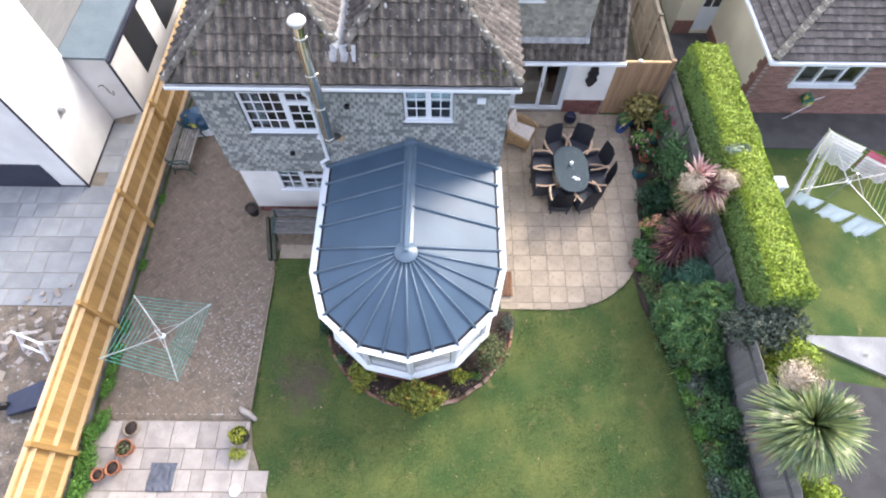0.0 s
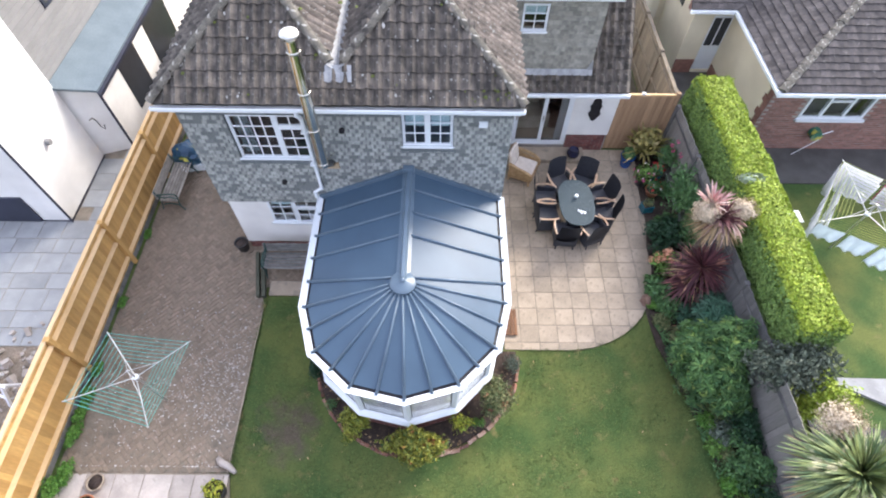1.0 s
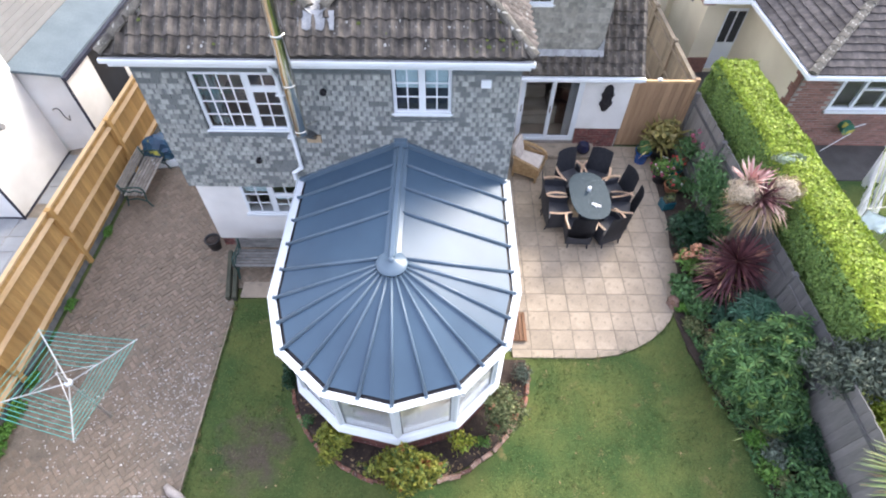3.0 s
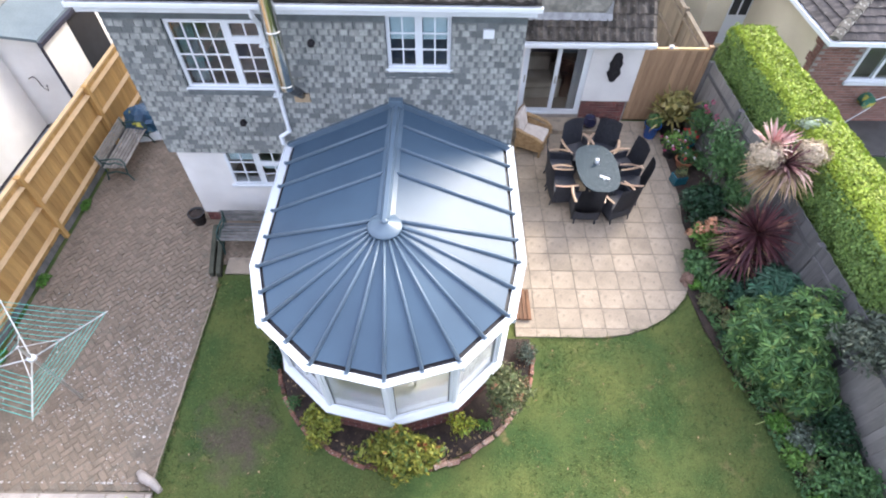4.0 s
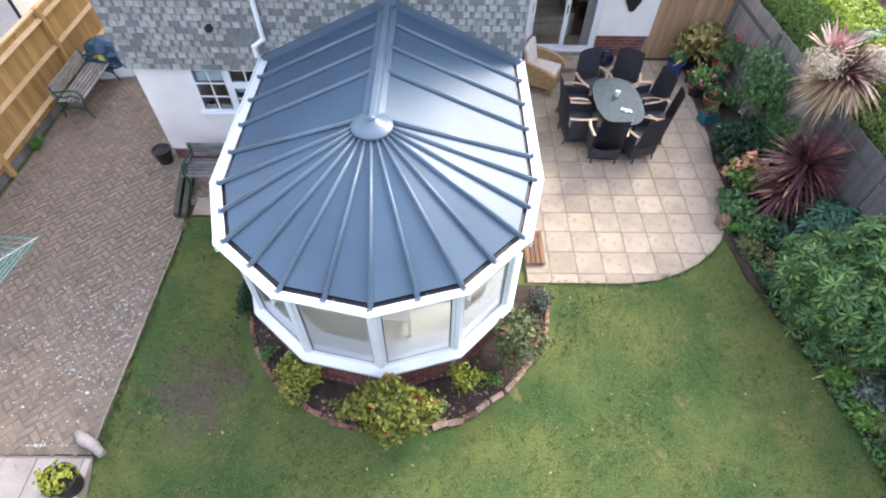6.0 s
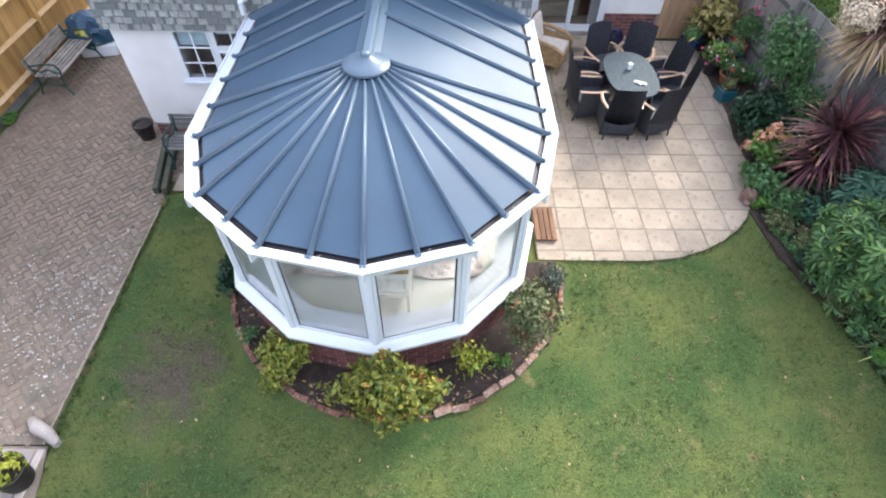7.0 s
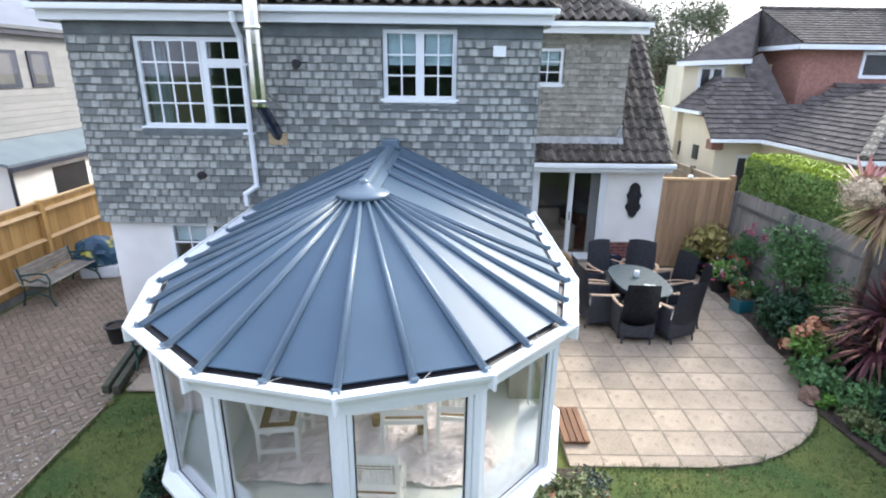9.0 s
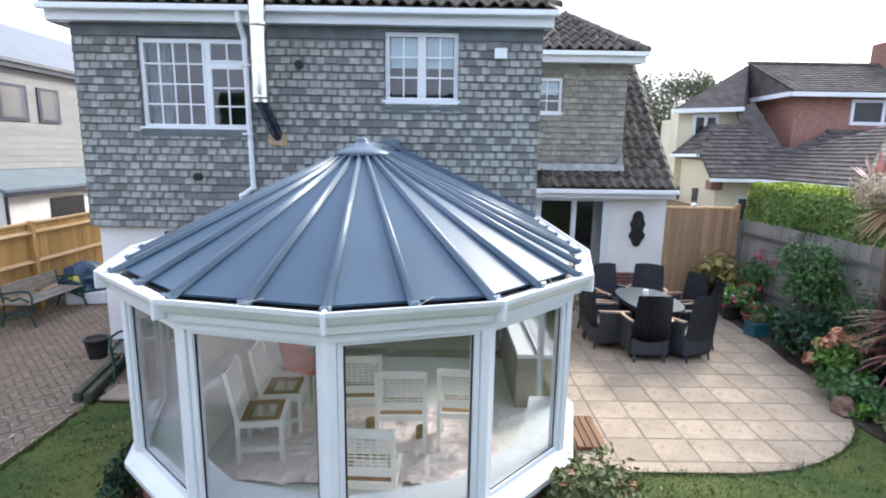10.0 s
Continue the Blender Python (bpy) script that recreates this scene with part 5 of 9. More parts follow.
prism(bm, [(BX0, BY + 0.203), (BX0 + 0.2, BY + 0.203), (BX0 + 0.2, 12.1), (BX0, 12.1)], 0, [2.96, 2.96, 3.12, 3.12])
part("wall", bm, M_CREAM, nb, "cream rendered end wall")
bm = bmesh.new()
box(bm, BX0 - 0.22, BX0 + 0.12, BY - 0.16, BY + 0.18, 2.20, 2.46)
soften(bm, 0.02, 1)
part("corbel", bm, M_NBBRICK, nb, "red brick corbel under the eaves")
for y0, z0 in ((8.35, 1.75), (9.6, 1.72)):
    bm = bmesh.new()
    box(bm, BX0 - 0.03, BX0 - 0.002, y0, y0 + 0.34, z0, z0 + 0.42)
    part("window", bm, M_NAVY, nb, "small dark window")
bm = bmesh.new()
box(bm, 8.98, 9.60, BY + 0.05, BY + 0.1, 0.1, 2.06)
d = part("door", bm, M_WHITE, nb, "white half-glazed back door")
for a, b in ((9.05, 9.27), (9.33, 9.55)):
    bm = bmesh.new()
    box(bm, a, b, BY + 0.035, BY + 0.048, 1.0, 1.95)
    part("pane", bm, M_NAVY, d)
LIGHTS = [(10.73, 11.22, 1.26, 2.07), (11.30, 11.86, 1.26, 1.76), (11.30, 11.86, 1.82, 2.07), (11.94, 12.41, 1.26, 2.07)]
bm = bmesh.new()
wall_xz(bm, NY - 0.02, NY + 0.06, *NW, LIGHTS)
wf = part("window", bm, M_WHITE, nb, "white framed bungalow window")
bm = bmesh.new()
box(bm, NW[0] - 0.06, NW[1] + 0.06, NY - 0.1, NY - 0.021, NW[2] - 0.07, NW[2])
part("sill", bm, M_WHITE, wf)
for a, b, c, d2 in LIGHTS:
    bm = bmesh.new()
    box(bm, a, b, NY + 0.01, NY + 0.016, c, d2)
    part("pane", bm, M_GLASS, wf)
bm = bmesh.new()
box(bm, NW[0], NW[1], NY + 0.4, NY + 0.42, NW[2] - 0.2, NW[3])
part("room_back", bm, M_ROOM, wf)
NE, NT = 2.54, 0.53         # eaves height, pitch of the front wing
EX, EYN = NX0 - 0.30, NY - 0.55
half = 2.83
RIDGE_A, RIDGE_B = (EX + half, EYN + half, NE + NT * half), (NX1 + 0.35, EYN + half, NE + NT * half)
CS = 0.72                   # pitch of the slope behind, from eaves at CY0 up to the small ridge at CY1
CY0, CY1 = 6.9, 9.05
cz = lambda y: NE + CS * (y - CY0)
bm = bmesh.new()
deck(bm, [(EX, EYN, NE), (NX1 + 0.35, EYN, NE), RIDGE_B, RIDGE_A])
deck(bm, [(EX, EYN + 2 * half, NE), (EX, EYN, NE), RIDGE_A])
deck(bm, [RIDGE_A, RIDGE_B, (NX1 + 0.35, EYN + 2 * half, NE), (EX, EYN + 2 * half, NE)])
deck(bm, [(7.95, CY0, NE), (10.5, CY0, NE), (10.5, 7.9, cz(7.9)), (9.8, CY1, cz(CY1)), (9.06, CY1, cz(CY1)), (8.03, 7.8, cz(7.8))])
deck(bm, [(10.5, CY0, NE), (20.0, CY0, NE), (20.0, 8.86, cz(8.86)), (12.5, 8.86, cz(8.86)), (10.5, 7.9, cz(7.9))])
deck(bm, [(8.03, 7.8, cz(7.8)), (9.06, CY1, cz(CY1)), (9.06, 9.66, cz(CY1)), (8.03, 9.66, cz(7.8))])
deck(bm, [(9.06, CY1, cz(CY1)), (9.8, CY1, cz(CY1)), (9.8, 9.66, 4.02), (9.06, 9.66, 4.02)])
deck(bm, [(9.8, CY1, cz(CY1)), (10.52, 7.9, cz(7.9)), (10.42, 9.6, 4.81), (9.76, 9.42, 4.57)])
nroof = part("roof", bm, M_NBROOF, nb, "dark plain-tiled hipped roof")
tile_slope(nroof, slope_frame((EX, EYN, NE), (1, 0), (0, 1), NT), [(EX, EYN), (NX1, EYN), (NX1, EYN + half), (EX + half, EYN + half)], M_NBROOF, w=0.25, g=0.2, as_pieces=False, amp=0.012)
tile_slope(nroof, slope_frame((EX, EYN + 2 * half, NE), (0, -1), (1, 0), NT), [(EX, EYN), (EX + half, EYN + half), (EX, EYN + 2 * half)], M_NBROOF, w=0.25, g=0.2, as_pieces=False, amp=0.012)
tile_slope(nroof, slope_frame((7.95, CY0, NE), (1, 0), (0, 1), CS), [(7.97, CY0), (10.5, CY0), (10.5, 7.9), (9.8, CY1), (9.06, CY1), (8.05, 7.8)], M_NBROOF, w=0.25, g=0.2, as_pieces=False, amp=0.012)
tile_slope(nroof, slope_frame((10.5, CY0, NE), (1, 0), (0, 1), CS), [(10.5, CY0), (15.0, CY0), (15.0, 8.84), (12.5, 8.84), (10.5, 7.9)], M_NBROOF, w=0.25, g=0.2, as_pieces=False, amp=0.012)
tile_slope(nroof, slope_frame((8.03, 9.66, cz(7.8)), (0, -1), (1, 0), 0.87), [(8.03, 7.8), (9.06, CY1), (9.06, 9.6), (8.03, 9.6)], M_NBROOF, w=0.25, g=0.2, as_pieces=False, amp=0.012)
cap_tiles(nroof, (EX, EYN, NE + 0.04), (RIDGE_A[0], RIDGE_A[1], RIDGE_A[2] + 0.04), M_RIDGE, r=0.11, length=0.3)
cap_tiles(nroof, (RIDGE_A[0], RIDGE_A[1], RIDGE_A[2] + 0.03), (RIDGE_B[0], RIDGE_B[1], RIDGE_B[2] + 0.03), M_NBROOF, r=0.11, length=0.3)
bm = bmesh.new()
box(bm, EX - 0.1, NX1 + 0.4, EYN - 0.1, EYN - 0.01, NE - 0.1, NE - 0.01)
box(bm, EX - 0.1, EX - 0.01, EYN - 0.009, CY0 - 0.105, NE - 0.1, NE - 0.01)
box(bm, 7.93, EX - 0.005, CY0 - 0.1, CY0 - 0.01, NE - 0.1, NE - 0.01)
box(bm, 7.93, 8.02, 7.8, 9.66, cz(7.8) - 0.1, cz(7.8) - 0.01)
part("gutter", bm, M_WHITE, nb, "white gutter")

nback = thing("neighbour_house", (12, 12, 0), "two-storey cream and red brick house with dark hipped roofs", "house")


def nb_wall(x0, x1, y0, y1, z1, mat, lab):
    bm = bmesh.new()
    box(bm, x0, x1, y0, y1, 0, z1)
    return part("wall", bm, mat, nback, lab)


def nb_roof(faces, lab):
    bm = bmesh.new()
    for f in faces:
        deck(bm, f)
    return part("roof", bm, M_NBROOF, nback, lab)


def nb_gutter(p, q):
    bm = bmesh.new()
    beam(bm, p, q, 0.1, 0.13)
    part("gutter", bm, M_WHITE, nback, "white gutter")


RX0, RX1, RY, RZ = 11.0, 24.0, 11.2, 6.18       # main ridge of the far house
nb_wall(8.15, 10.6, 9.7, 10.3, 4.52, M_CREAM, "cream rendered upper wall")
nb_wall(9.6, 11.2, 10.31, 14.6, 4.5, M_CREAM, "cream rendered upper wall")
nb_wall(11.25, 23.7, 8.9, 14.6, 4.98, M_NBBRICK, "faded red brick upper wall")
nb_roof([[(7.8, 9.35, 4.52), (9.95, 9.35, 4.62), (RX0, RY, RZ)], [(9.95, 9.35, 4.62), (10.93, 10.8, 4.98), (RX0, RY, RZ)], [(7.8, 9.35, 4.52), (RX0, RY, RZ), (RX0, 15, 5.0), (9.3, 11.9, 4.62)]], "dark tiled roof climbing from the cream wall")
red_roof = nb_roof([[(10.95, 8.6, 5.02), (RX1, 8.6, 5.02), (RX1, RY, RZ), (RX0, RY, RZ)], [(10.95, 8.6, 5.02), (RX0, RY, RZ), (10.93, 10.8, 5.0)], [(RX0, RY, RZ), (RX1, RY, RZ), (RX1, 15, 5.0), (RX0, 15, 5.0)]], "dark tiled main roof")
tile_slope(red_roof, slope_frame((10.95, 8.6, 5.03), (1, 0), (0, 1), 0.446), [(10.97, 8.6), (16.5, 8.6), (16.5, RY - 0.02), (RX0 + 0.02, RY - 0.02)], M_NBROOF, w=0.25, g=0.2, as_pieces=False, amp=0.012)
cap_tiles(red_roof, (RX0, RY, RZ + 0.03), (16.5, RY, RZ + 0.03), M_NBROOF, r=0.11, length=0.3)
nb_gutter((7.75, 9.3, 4.46), (9.95, 9.3, 4.56))
nb_gutter((10.9, 8.55, 4.95), (RX1, 8.55, 4.95))
nb_gutter((10.9, 8.6, 4.955), (10.9, 10.75, 4.955))
for x0, x1, y, z0, z1 in ((8.6, 9.4, 9.7, 3.72, 4.42), (12.93, 14.9, 8.9, 4.1, 4.86)):
    bm = bmesh.new()
    m = (x0 + x1) / 2
    wall_xz(bm, y - 0.05, y - 0.002, x0, x1, z0, z1, [(x0 + 0.09, m - 0.05, z0 + 0.1, z1 - 0.1), (m + 0.05, x1 - 0.09, z0 + 0.1, z1 - 0.1)])
    w = part("window", bm, M_WHITE, nback, "white framed window")
    for a, b in ((x0 + 0.09, m - 0.05), (m + 0.05, x1 - 0.09)):
        bm = bmesh.new()
        box(bm, a, b, y - 0.02, y - 0.004, z0 + 0.1, z1 - 0.1)
        part("pane", bm, M_NAVY, w)
bm = bmesh.new()
box(bm, 15.35, 16.2, 10.9, 11.6, 5.9, 6.95)
soften(bm, 0.03, 1)
part("chimney", bm, M_NBBRICK, nback, "red brick chimney")

# ---- neighbour on the left: white and clad house with a lean-to ----
M_CLAD = material("greige_cladding_board", (0.27, 0.265, 0.265), (0.235, 0.235, 0.235), rough=0.6, scale=2, fine=40, mottle=0.06, bump=0.05, rand=0.04)
M_ZINC = material("grey_sheet_roof", (0.135, 0.175, 0.20), (0.105, 0.14, 0.165), rough=0.5, scale=1.5, fine=30, mottle=0.12, bump=0.05)
M_NAVYFRAME = material("navy_joinery", (0.03, 0.035, 0.06), rough=0.4, bump=0)
lb = thing("neighbour_annexe", (-10.5, 4, 0), "white rendered house with grey cladding and lean-to roof", "house")
bm = bmesh.new()
box(bm, -15, -9.15, 0.85, 3.2, 0, 5.2)
part("wall", bm, M_RENDER, lb, "white rendered wall")
bm = bmesh.new()
box(bm, -15, -9.1, 0.78, 3.2, 5.2, 5.28)
part("flat_roof", bm, M_ZINC, lb, "grey flat roof")
bm = bmesh.new()
box(bm, -15, -9.13, 0.83, 0.848, 0.0, 0.06)
box(bm, -9.148, -9.13, 0.83, 3.2, 0.0, 0.06)
part("plinth_strip", bm, M_NAVYFRAME, lb)
bm = bmesh.new()
box(bm, -11.6, -9.9, 0.80, 0.846, 0.05, 1.0)
part("door", bm, M_NAVYFRAME, lb, "dark blue glazed door")
bm = bmesh.new()
prism(bm, [(-9.3, 3.25), (-8.42, 3.58), (-8.42, 14), (-9.3, 14)], 0, [2.4, 2.12, 2.12, 2.4])
part("wall", bm, M_RENDER, lb, "white lean-to wall")
bm = bmesh.new()
deck(bm, [(-8.3, 3.46, 2.2), (-8.3, 14, 2.2), (-9.28, 14, 2.56), (-9.28, 3.1, 2.56)], 0.07)
part("lean_to_roof", bm, M_ZINC, lb, "blue-grey sheet roof")
bm = bmesh.new()
box(bm, -8.3, -8.2, 3.42, 14, 2.06, 2.15)
part("gutter", bm, M_NAVYFRAME, lb, "dark gutter")
bm = bmesh.new()
rod(bm, (-8.36, 3.54, 2.1), (-8.36, 3.54, 0.05), 0.035)
part("rainwater_pipe", bm, M_NAVYFRAME, lb)
bm = bmesh.new()
rod(bm, (-9.12, 0.82, 5.2), (-9.12, 0.82, 0.03), 0.03)
part("rainwater_pipe", bm, M_NAVYFRAME, lb)
for y0, y1, z0 in ((4.85, 6.0, 0.4), (6.9, 8.6, 0.3)):
    bm = bmesh.new()
    box(bm, -8.42, -8.395, y0, y1, z0, 1.92)
    part("window", bm, M_NAVY, lb, "dark glazed opening")
bm = bmesh.new()
box(bm, -15, -9.32, 3.2, 14, 0, 5.0)
wall = part("wall", bm, M_CLAD, lb, "clad upper wall")
bm = bmesh.new()
box(bm, -0.012, 0.012, 0, 10.8, 0, 0.148)
cb = mesh_of("cladding_board", bm, M_CLAD)
for k in range(16):
    piece("cladding_board", cb, wall, Matrix.Translation((-9.30, 3.2, 2.57 + 0.155 * k)) @ Matrix.Rotation(radians(4), 4, "Y"))
bm = bmesh.new()
box(bm, -15, -9.31, 3.175, 3.198, 3.16, 5.0)
part("front_cladding", bm, M_CLAD, lb)
for y0, y1 in ((4.75, 5.63), (5.97, 6.70), (8.6, 9.4)):
    bm = bmesh.new()
    box(bm, -9.285, -9.25, y0, y1, 3.68, 4.52)
    w = part("window", bm, M_NAVYFRAME, lb, "dark framed window")
    bm = bmesh.new()
    box(bm, -9.252, -9.243, y0 + 0.08, y1 - 0.08, 3.75, 4.45)
    part("pane", bm, M_GLASS, w)
    bm = bmesh.new()
    box(bm, -9.2495, -9.246, y0 + 0.1, y1 - 0.22, 3.77, 4.43)
    part("blind", bm, M_ROOM, w)
bm = bmesh.new()
box(bm, -9.32, -9.1, 3.1, 14, 4.86, 5.02)
part("eaves_gutter", bm, M_NAVYFRAME, lb)
bm = bmesh.new()
deck(bm, [(-9.05, 3.0, 5.06), (-9.05, 14.2, 5.06), (-12.2, 14.2, 6.6), (-12.2, 3.0, 6.6)], 0.08)
deck(bm, [(-12.2, 3.0, 6.6), (-12.2, 14.2, 6.6), (-15.3, 14.2, 5.06), (-15.3, 3.0, 5.06)], 0.08)
part("roof", bm, material("pale_metal_roof", (0.125, 0.135, 0.15), (0.10, 0.11, 0.125), rough=0.35, scale=2, bump=0.05, mottle=0.06), lb, "pale grey sheet roof")
# their terrace and rough ground
bm = bmesh.new()
prism(bm, [(-15, -2.7), (-7.2, -2.75), (-7.2, 9), (-8.4, 9), (-8.4, 3.7), (-9.15, 3.7), (-9.15, 0.85), (-15, 0.85)], -0.03, 0.01)
nterr = structure("neighbour_terrace", bm, M_JOINT, "large blue-grey slab terrace next door", "terrace")
bm = bmesh.new()
bmesh.ops.create_grid(bm, x_segments=40, y_segments=40, size=1, matrix=Matrix.Translation((-11.1, -8.75, 0)) @ Matrix.Diagonal((3.9, 6.0, 1, 1)))
for v in bm.verts:
    v.co.z = 0.01 + 0.05 * abs(noise.noise(v.co * 1.3))
structure("rough_ground", bm, material("rubble_soil", (0.24, 0.19, 0.145), (0.13, 0.11, 0.085), rough=0.95, scale=2.5, fine=30, mottle=0.4, bump=0.8, third=(0.36, 0.34, 0.31), third_at=0.6), "bare rubble-strewn soil next door", "soil")
bm = bmesh.new()
prism(bm, [(5.47, 3.78), (7.03, 3.78), (7.03, 12), (5.47, 12)], -0.03, 0.01)
structure("side_passage", bm, material("mossy_earth_path", (0.10, 0.085, 0.06), (0.06, 0.055, 0.04), rough=0.95, scale=2.5, fine=40, mottle=0.35, bump=0.5, third=(0.08, 0.11, 0.04), third_at=0.6), "mossy earth path along the side passage", "path")
# the right neighbour's path and terrace
bm = bmesh.new()
prism(bm, [(8.4, 2.5), (16, 2.4), (16, 3.84), (9.6, 3.84), (9.58, 7.34), (8.0, 7.34), (7.5, 4.4)], -0.03, 0.012)
structure("neighbour_path", bm, material("damp_tarmac", (0.09, 0.088, 0.085), (0.065, 0.062, 0.06), rough=0.85, scale=2, fine=90, mottle=0.25, bump=0.4), "damp dark path along the bungalow", "path")
bm = bmesh.new()
prism(bm, [(9.6, -3.3), (14.0, -3.4), (14.0, -3.9), (12, -4.6)], -0.03, 0.05)
prism(bm, [(9.6, -3.3), (12, -4.6), (12, -4.7), (9.55, -3.45)], -0.03, 0.055)
structure("neighbour_slab", bm, M_CONCRETE, "pale concrete edge on the lawn next door", "paving")
bm = bmesh.new()
prism(bm, [(8.6, -4.2), (12, -4.72), (14, -4.0), (14, -12), (8.6, -12)], -0.03, 0.03)
structure("neighbour_tarmac", bm, material("dark_tarmac", (0.06, 0.058, 0.06), rough=0.9, scale=2, fine=80, mottle=0.25, bump=0.4), "dark tarmac area next door", "tarmac")

# ---- plants ----
def leaf_material(name, a, b, rough=0.55, rand=0.35, third=None):
    m = material(name, a, b, rough=rough, scale=1.6, fine=9, mottle=0.2, bump=0, rand=rand, third=third, third_at=0.6, spec=0.3)
    return m


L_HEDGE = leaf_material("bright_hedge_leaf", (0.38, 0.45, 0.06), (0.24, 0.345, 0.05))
# older side growth, with the sides' shade mixed into the green
L_HEDGESIDE = leaf_material("hedge_side_leaf", (0.20, 0.30, 0.075), (0.10, 0.18, 0.05))
L_DARK = leaf_material("dark_glossy_leaf", (0.03, 0.075, 0.035), (0.015, 0.045, 0.025), rough=0.4)
L_MID = leaf_material("mid_green_leaf", (0.11, 0.21, 0.07), (0.055, 0.135, 0.055))
L_LEAFY = leaf_material("fresh_whorled_leaf", (0.115, 0.21, 0.062), (0.032, 0.09, 0.036), third=(0.24, 0.31, 0.08))
L_BLUE = leaf_material("blue_green_leaf", (0.07, 0.15, 0.095), (0.035, 0.10, 0.065))
L_LIGHT = leaf_material("light_green_leaf", (0.17, 0.30, 0.06), (0.09, 0.20, 0.05))
L_WEED = leaf_material("lush_weed_leaf", (0.13, 0.27, 0.045), (0.06, 0.16, 0.03))
L_YELLOW = leaf_material("yellow_green_leaf", (0.42, 0.40, 0.05), (0.16, 0.24, 0.04))
L_OLIVE = leaf_material("olive_yellow_leaf", (0.33, 0.32, 0.05), (0.11, 0.17, 0.035), third=(0.20, 0.13, 0.05))
L_VARI = leaf_material("variegated_leaf", (0.34, 0.32, 0.05), (0.05, 0.10, 0.025), third=(0.22, 0.075, 0.025))
L_GREY = leaf_material("grey_green_leaf", (0.14, 0.175, 0.13), (0.075, 0.10, 0.08))
L_SILVER = leaf_material("silver_green_leaf", (0.15, 0.18, 0.125), (0.05, 0.068, 0.055), third=(0.27, 0.285, 0.20))
L_CREAMRED = leaf_material("bronze_cream_leaf", (0.21, 0.22, 0.10), (0.06, 0.095, 0.035), third=(0.23, 0.075, 0.045))
L_BURG = leaf_material("burgundy_sword_leaf", (0.14, 0.05, 0.055), (0.055, 0.022, 0.03), third=(0.34, 0.17, 0.12))
L_FADED = leaf_material("bleached_pink_leaf", (0.52, 0.38, 0.30), (0.33, 0.20, 0.16))
L_BLUSH = leaf_material("blush_sword_leaf", (0.60, 0.48, 0.42), (0.36, 0.15, 0.15))
L_STRAW = leaf_material("dry_straw_leaf", (0.40, 0.29, 0.16), (0.22, 0.145, 0.075))
L_CREAM = leaf_material("cream_plume", (0.62, 0.53, 0.40), (0.47, 0.38, 0.27), rough=0.9)
L_SWORD = leaf_material("green_sword_leaf", (0.30, 0.345, 0.125), (0.09, 0.155, 0.08), third=(0.55, 0.53, 0.32))
L_PINK = leaf_material("pink_petal", (0.60, 0.12, 0.25), (0.45, 0.07, 0.17))
L_RED = leaf_material("red_petal", (0.55, 0.05, 0.05), (0.35, 0.03, 0.04))
L_ORANGE = leaf_material("faded_orange_bloom", (0.60, 0.32, 0.20), (0.45, 0.22, 0.13))
L_WHITEFL = leaf_material("white_petal", (0.75, 0.70, 0.70), (0.65, 0.55, 0.58))
M_BARK = material("brown_bark", (0.16, 0.12, 0.09), (0.09, 0.07, 0.055), rough=0.95, scale=8, fine=60, mottle=0.3, bump=0.6)
M_HEDGECORE = material("inner_hedge_leaves", (0.20, 0.27, 0.035), (0.11, 0.17, 0.025), rough=0.95, scale=9, fine=40, mottle=0.4, bump=0.8)
M_CORE = material("shaded_foliage_core", (0.03, 0.055, 0.02), (0.018, 0.035, 0.014), rough=0.95, scale=6, fine=30, mottle=0.4, bump=0.8)


def leaves_mesh(name, points, normals, size, mat, aspect=0.5, seed=1, jitter=0.7, fold=0.25):
    """One mesh of many small folded leaves, each of four points, set at points and facing about along normals."""
    g = np.random.default_rng(seed)
    n = len(points)
    p = np.asarray(points, float)
    nn = np.asarray(normals, float) + g.normal(0, jitter, (n, 3))
    nn /= np.linalg.norm(nn, axis=1)[:, None] + 1e-9
    t = np.cross(nn, g.normal(0, 1, (n, 3)))
    t /= np.linalg.norm(t, axis=1)[:, None] + 1e-9
    b = np.cross(nn, t)
    s = (size * g.uniform(0.65, 1.3, n))[:, None]
    v0, v2 = p - t * s * 0.5, p + t * s * 0.5
    v1, v3 = p + b * s * aspect * 0.5 + nn * s * fold * 0.4, p - b * s * aspect * 0.5 + nn * s * fold * 0.4
    verts = np.stack([v0, v1, v2, v3], 1).reshape(-1, 3)
    i = np.arange(n) * 4
    faces = np.concatenate([np.stack([i, i + 1, i + 2], 1), np.stack([i, i + 2, i + 3], 1)])
    return raw_mesh(name, verts.tolist(), faces.tolist(), mat)


def lump(c, rad, n, seed, depth=0.3, rough=0.3, freq=1.7, flat_base=True):
    """Points and outward normals scattered through the outer shell of an uneven rounded mass."""
    g = np.random.default_rng(seed)
    d = g.normal(0, 1, (n, 3))
    d /= np.linalg.norm(d, axis=1)[:, None]
    if flat_base:
        d[:, 2] = np.where(d[:, 2] < -0.45, -d[:, 2], d[:, 2])
    k = np.array([noise.noise(Vector(v) * freq + Vector((seed * 3.1, 0, 0))) + 0.5 * noise.noise(Vector(v) * freq * 2.7 + Vector((0, seed * 1.7, 0))) for v in d])
    r = (1 + rough * k) * (1 - depth * g.random(n) ** 1.5)
    return np.asarray(c) + d * r[:, None] * np.asarray(rad), d


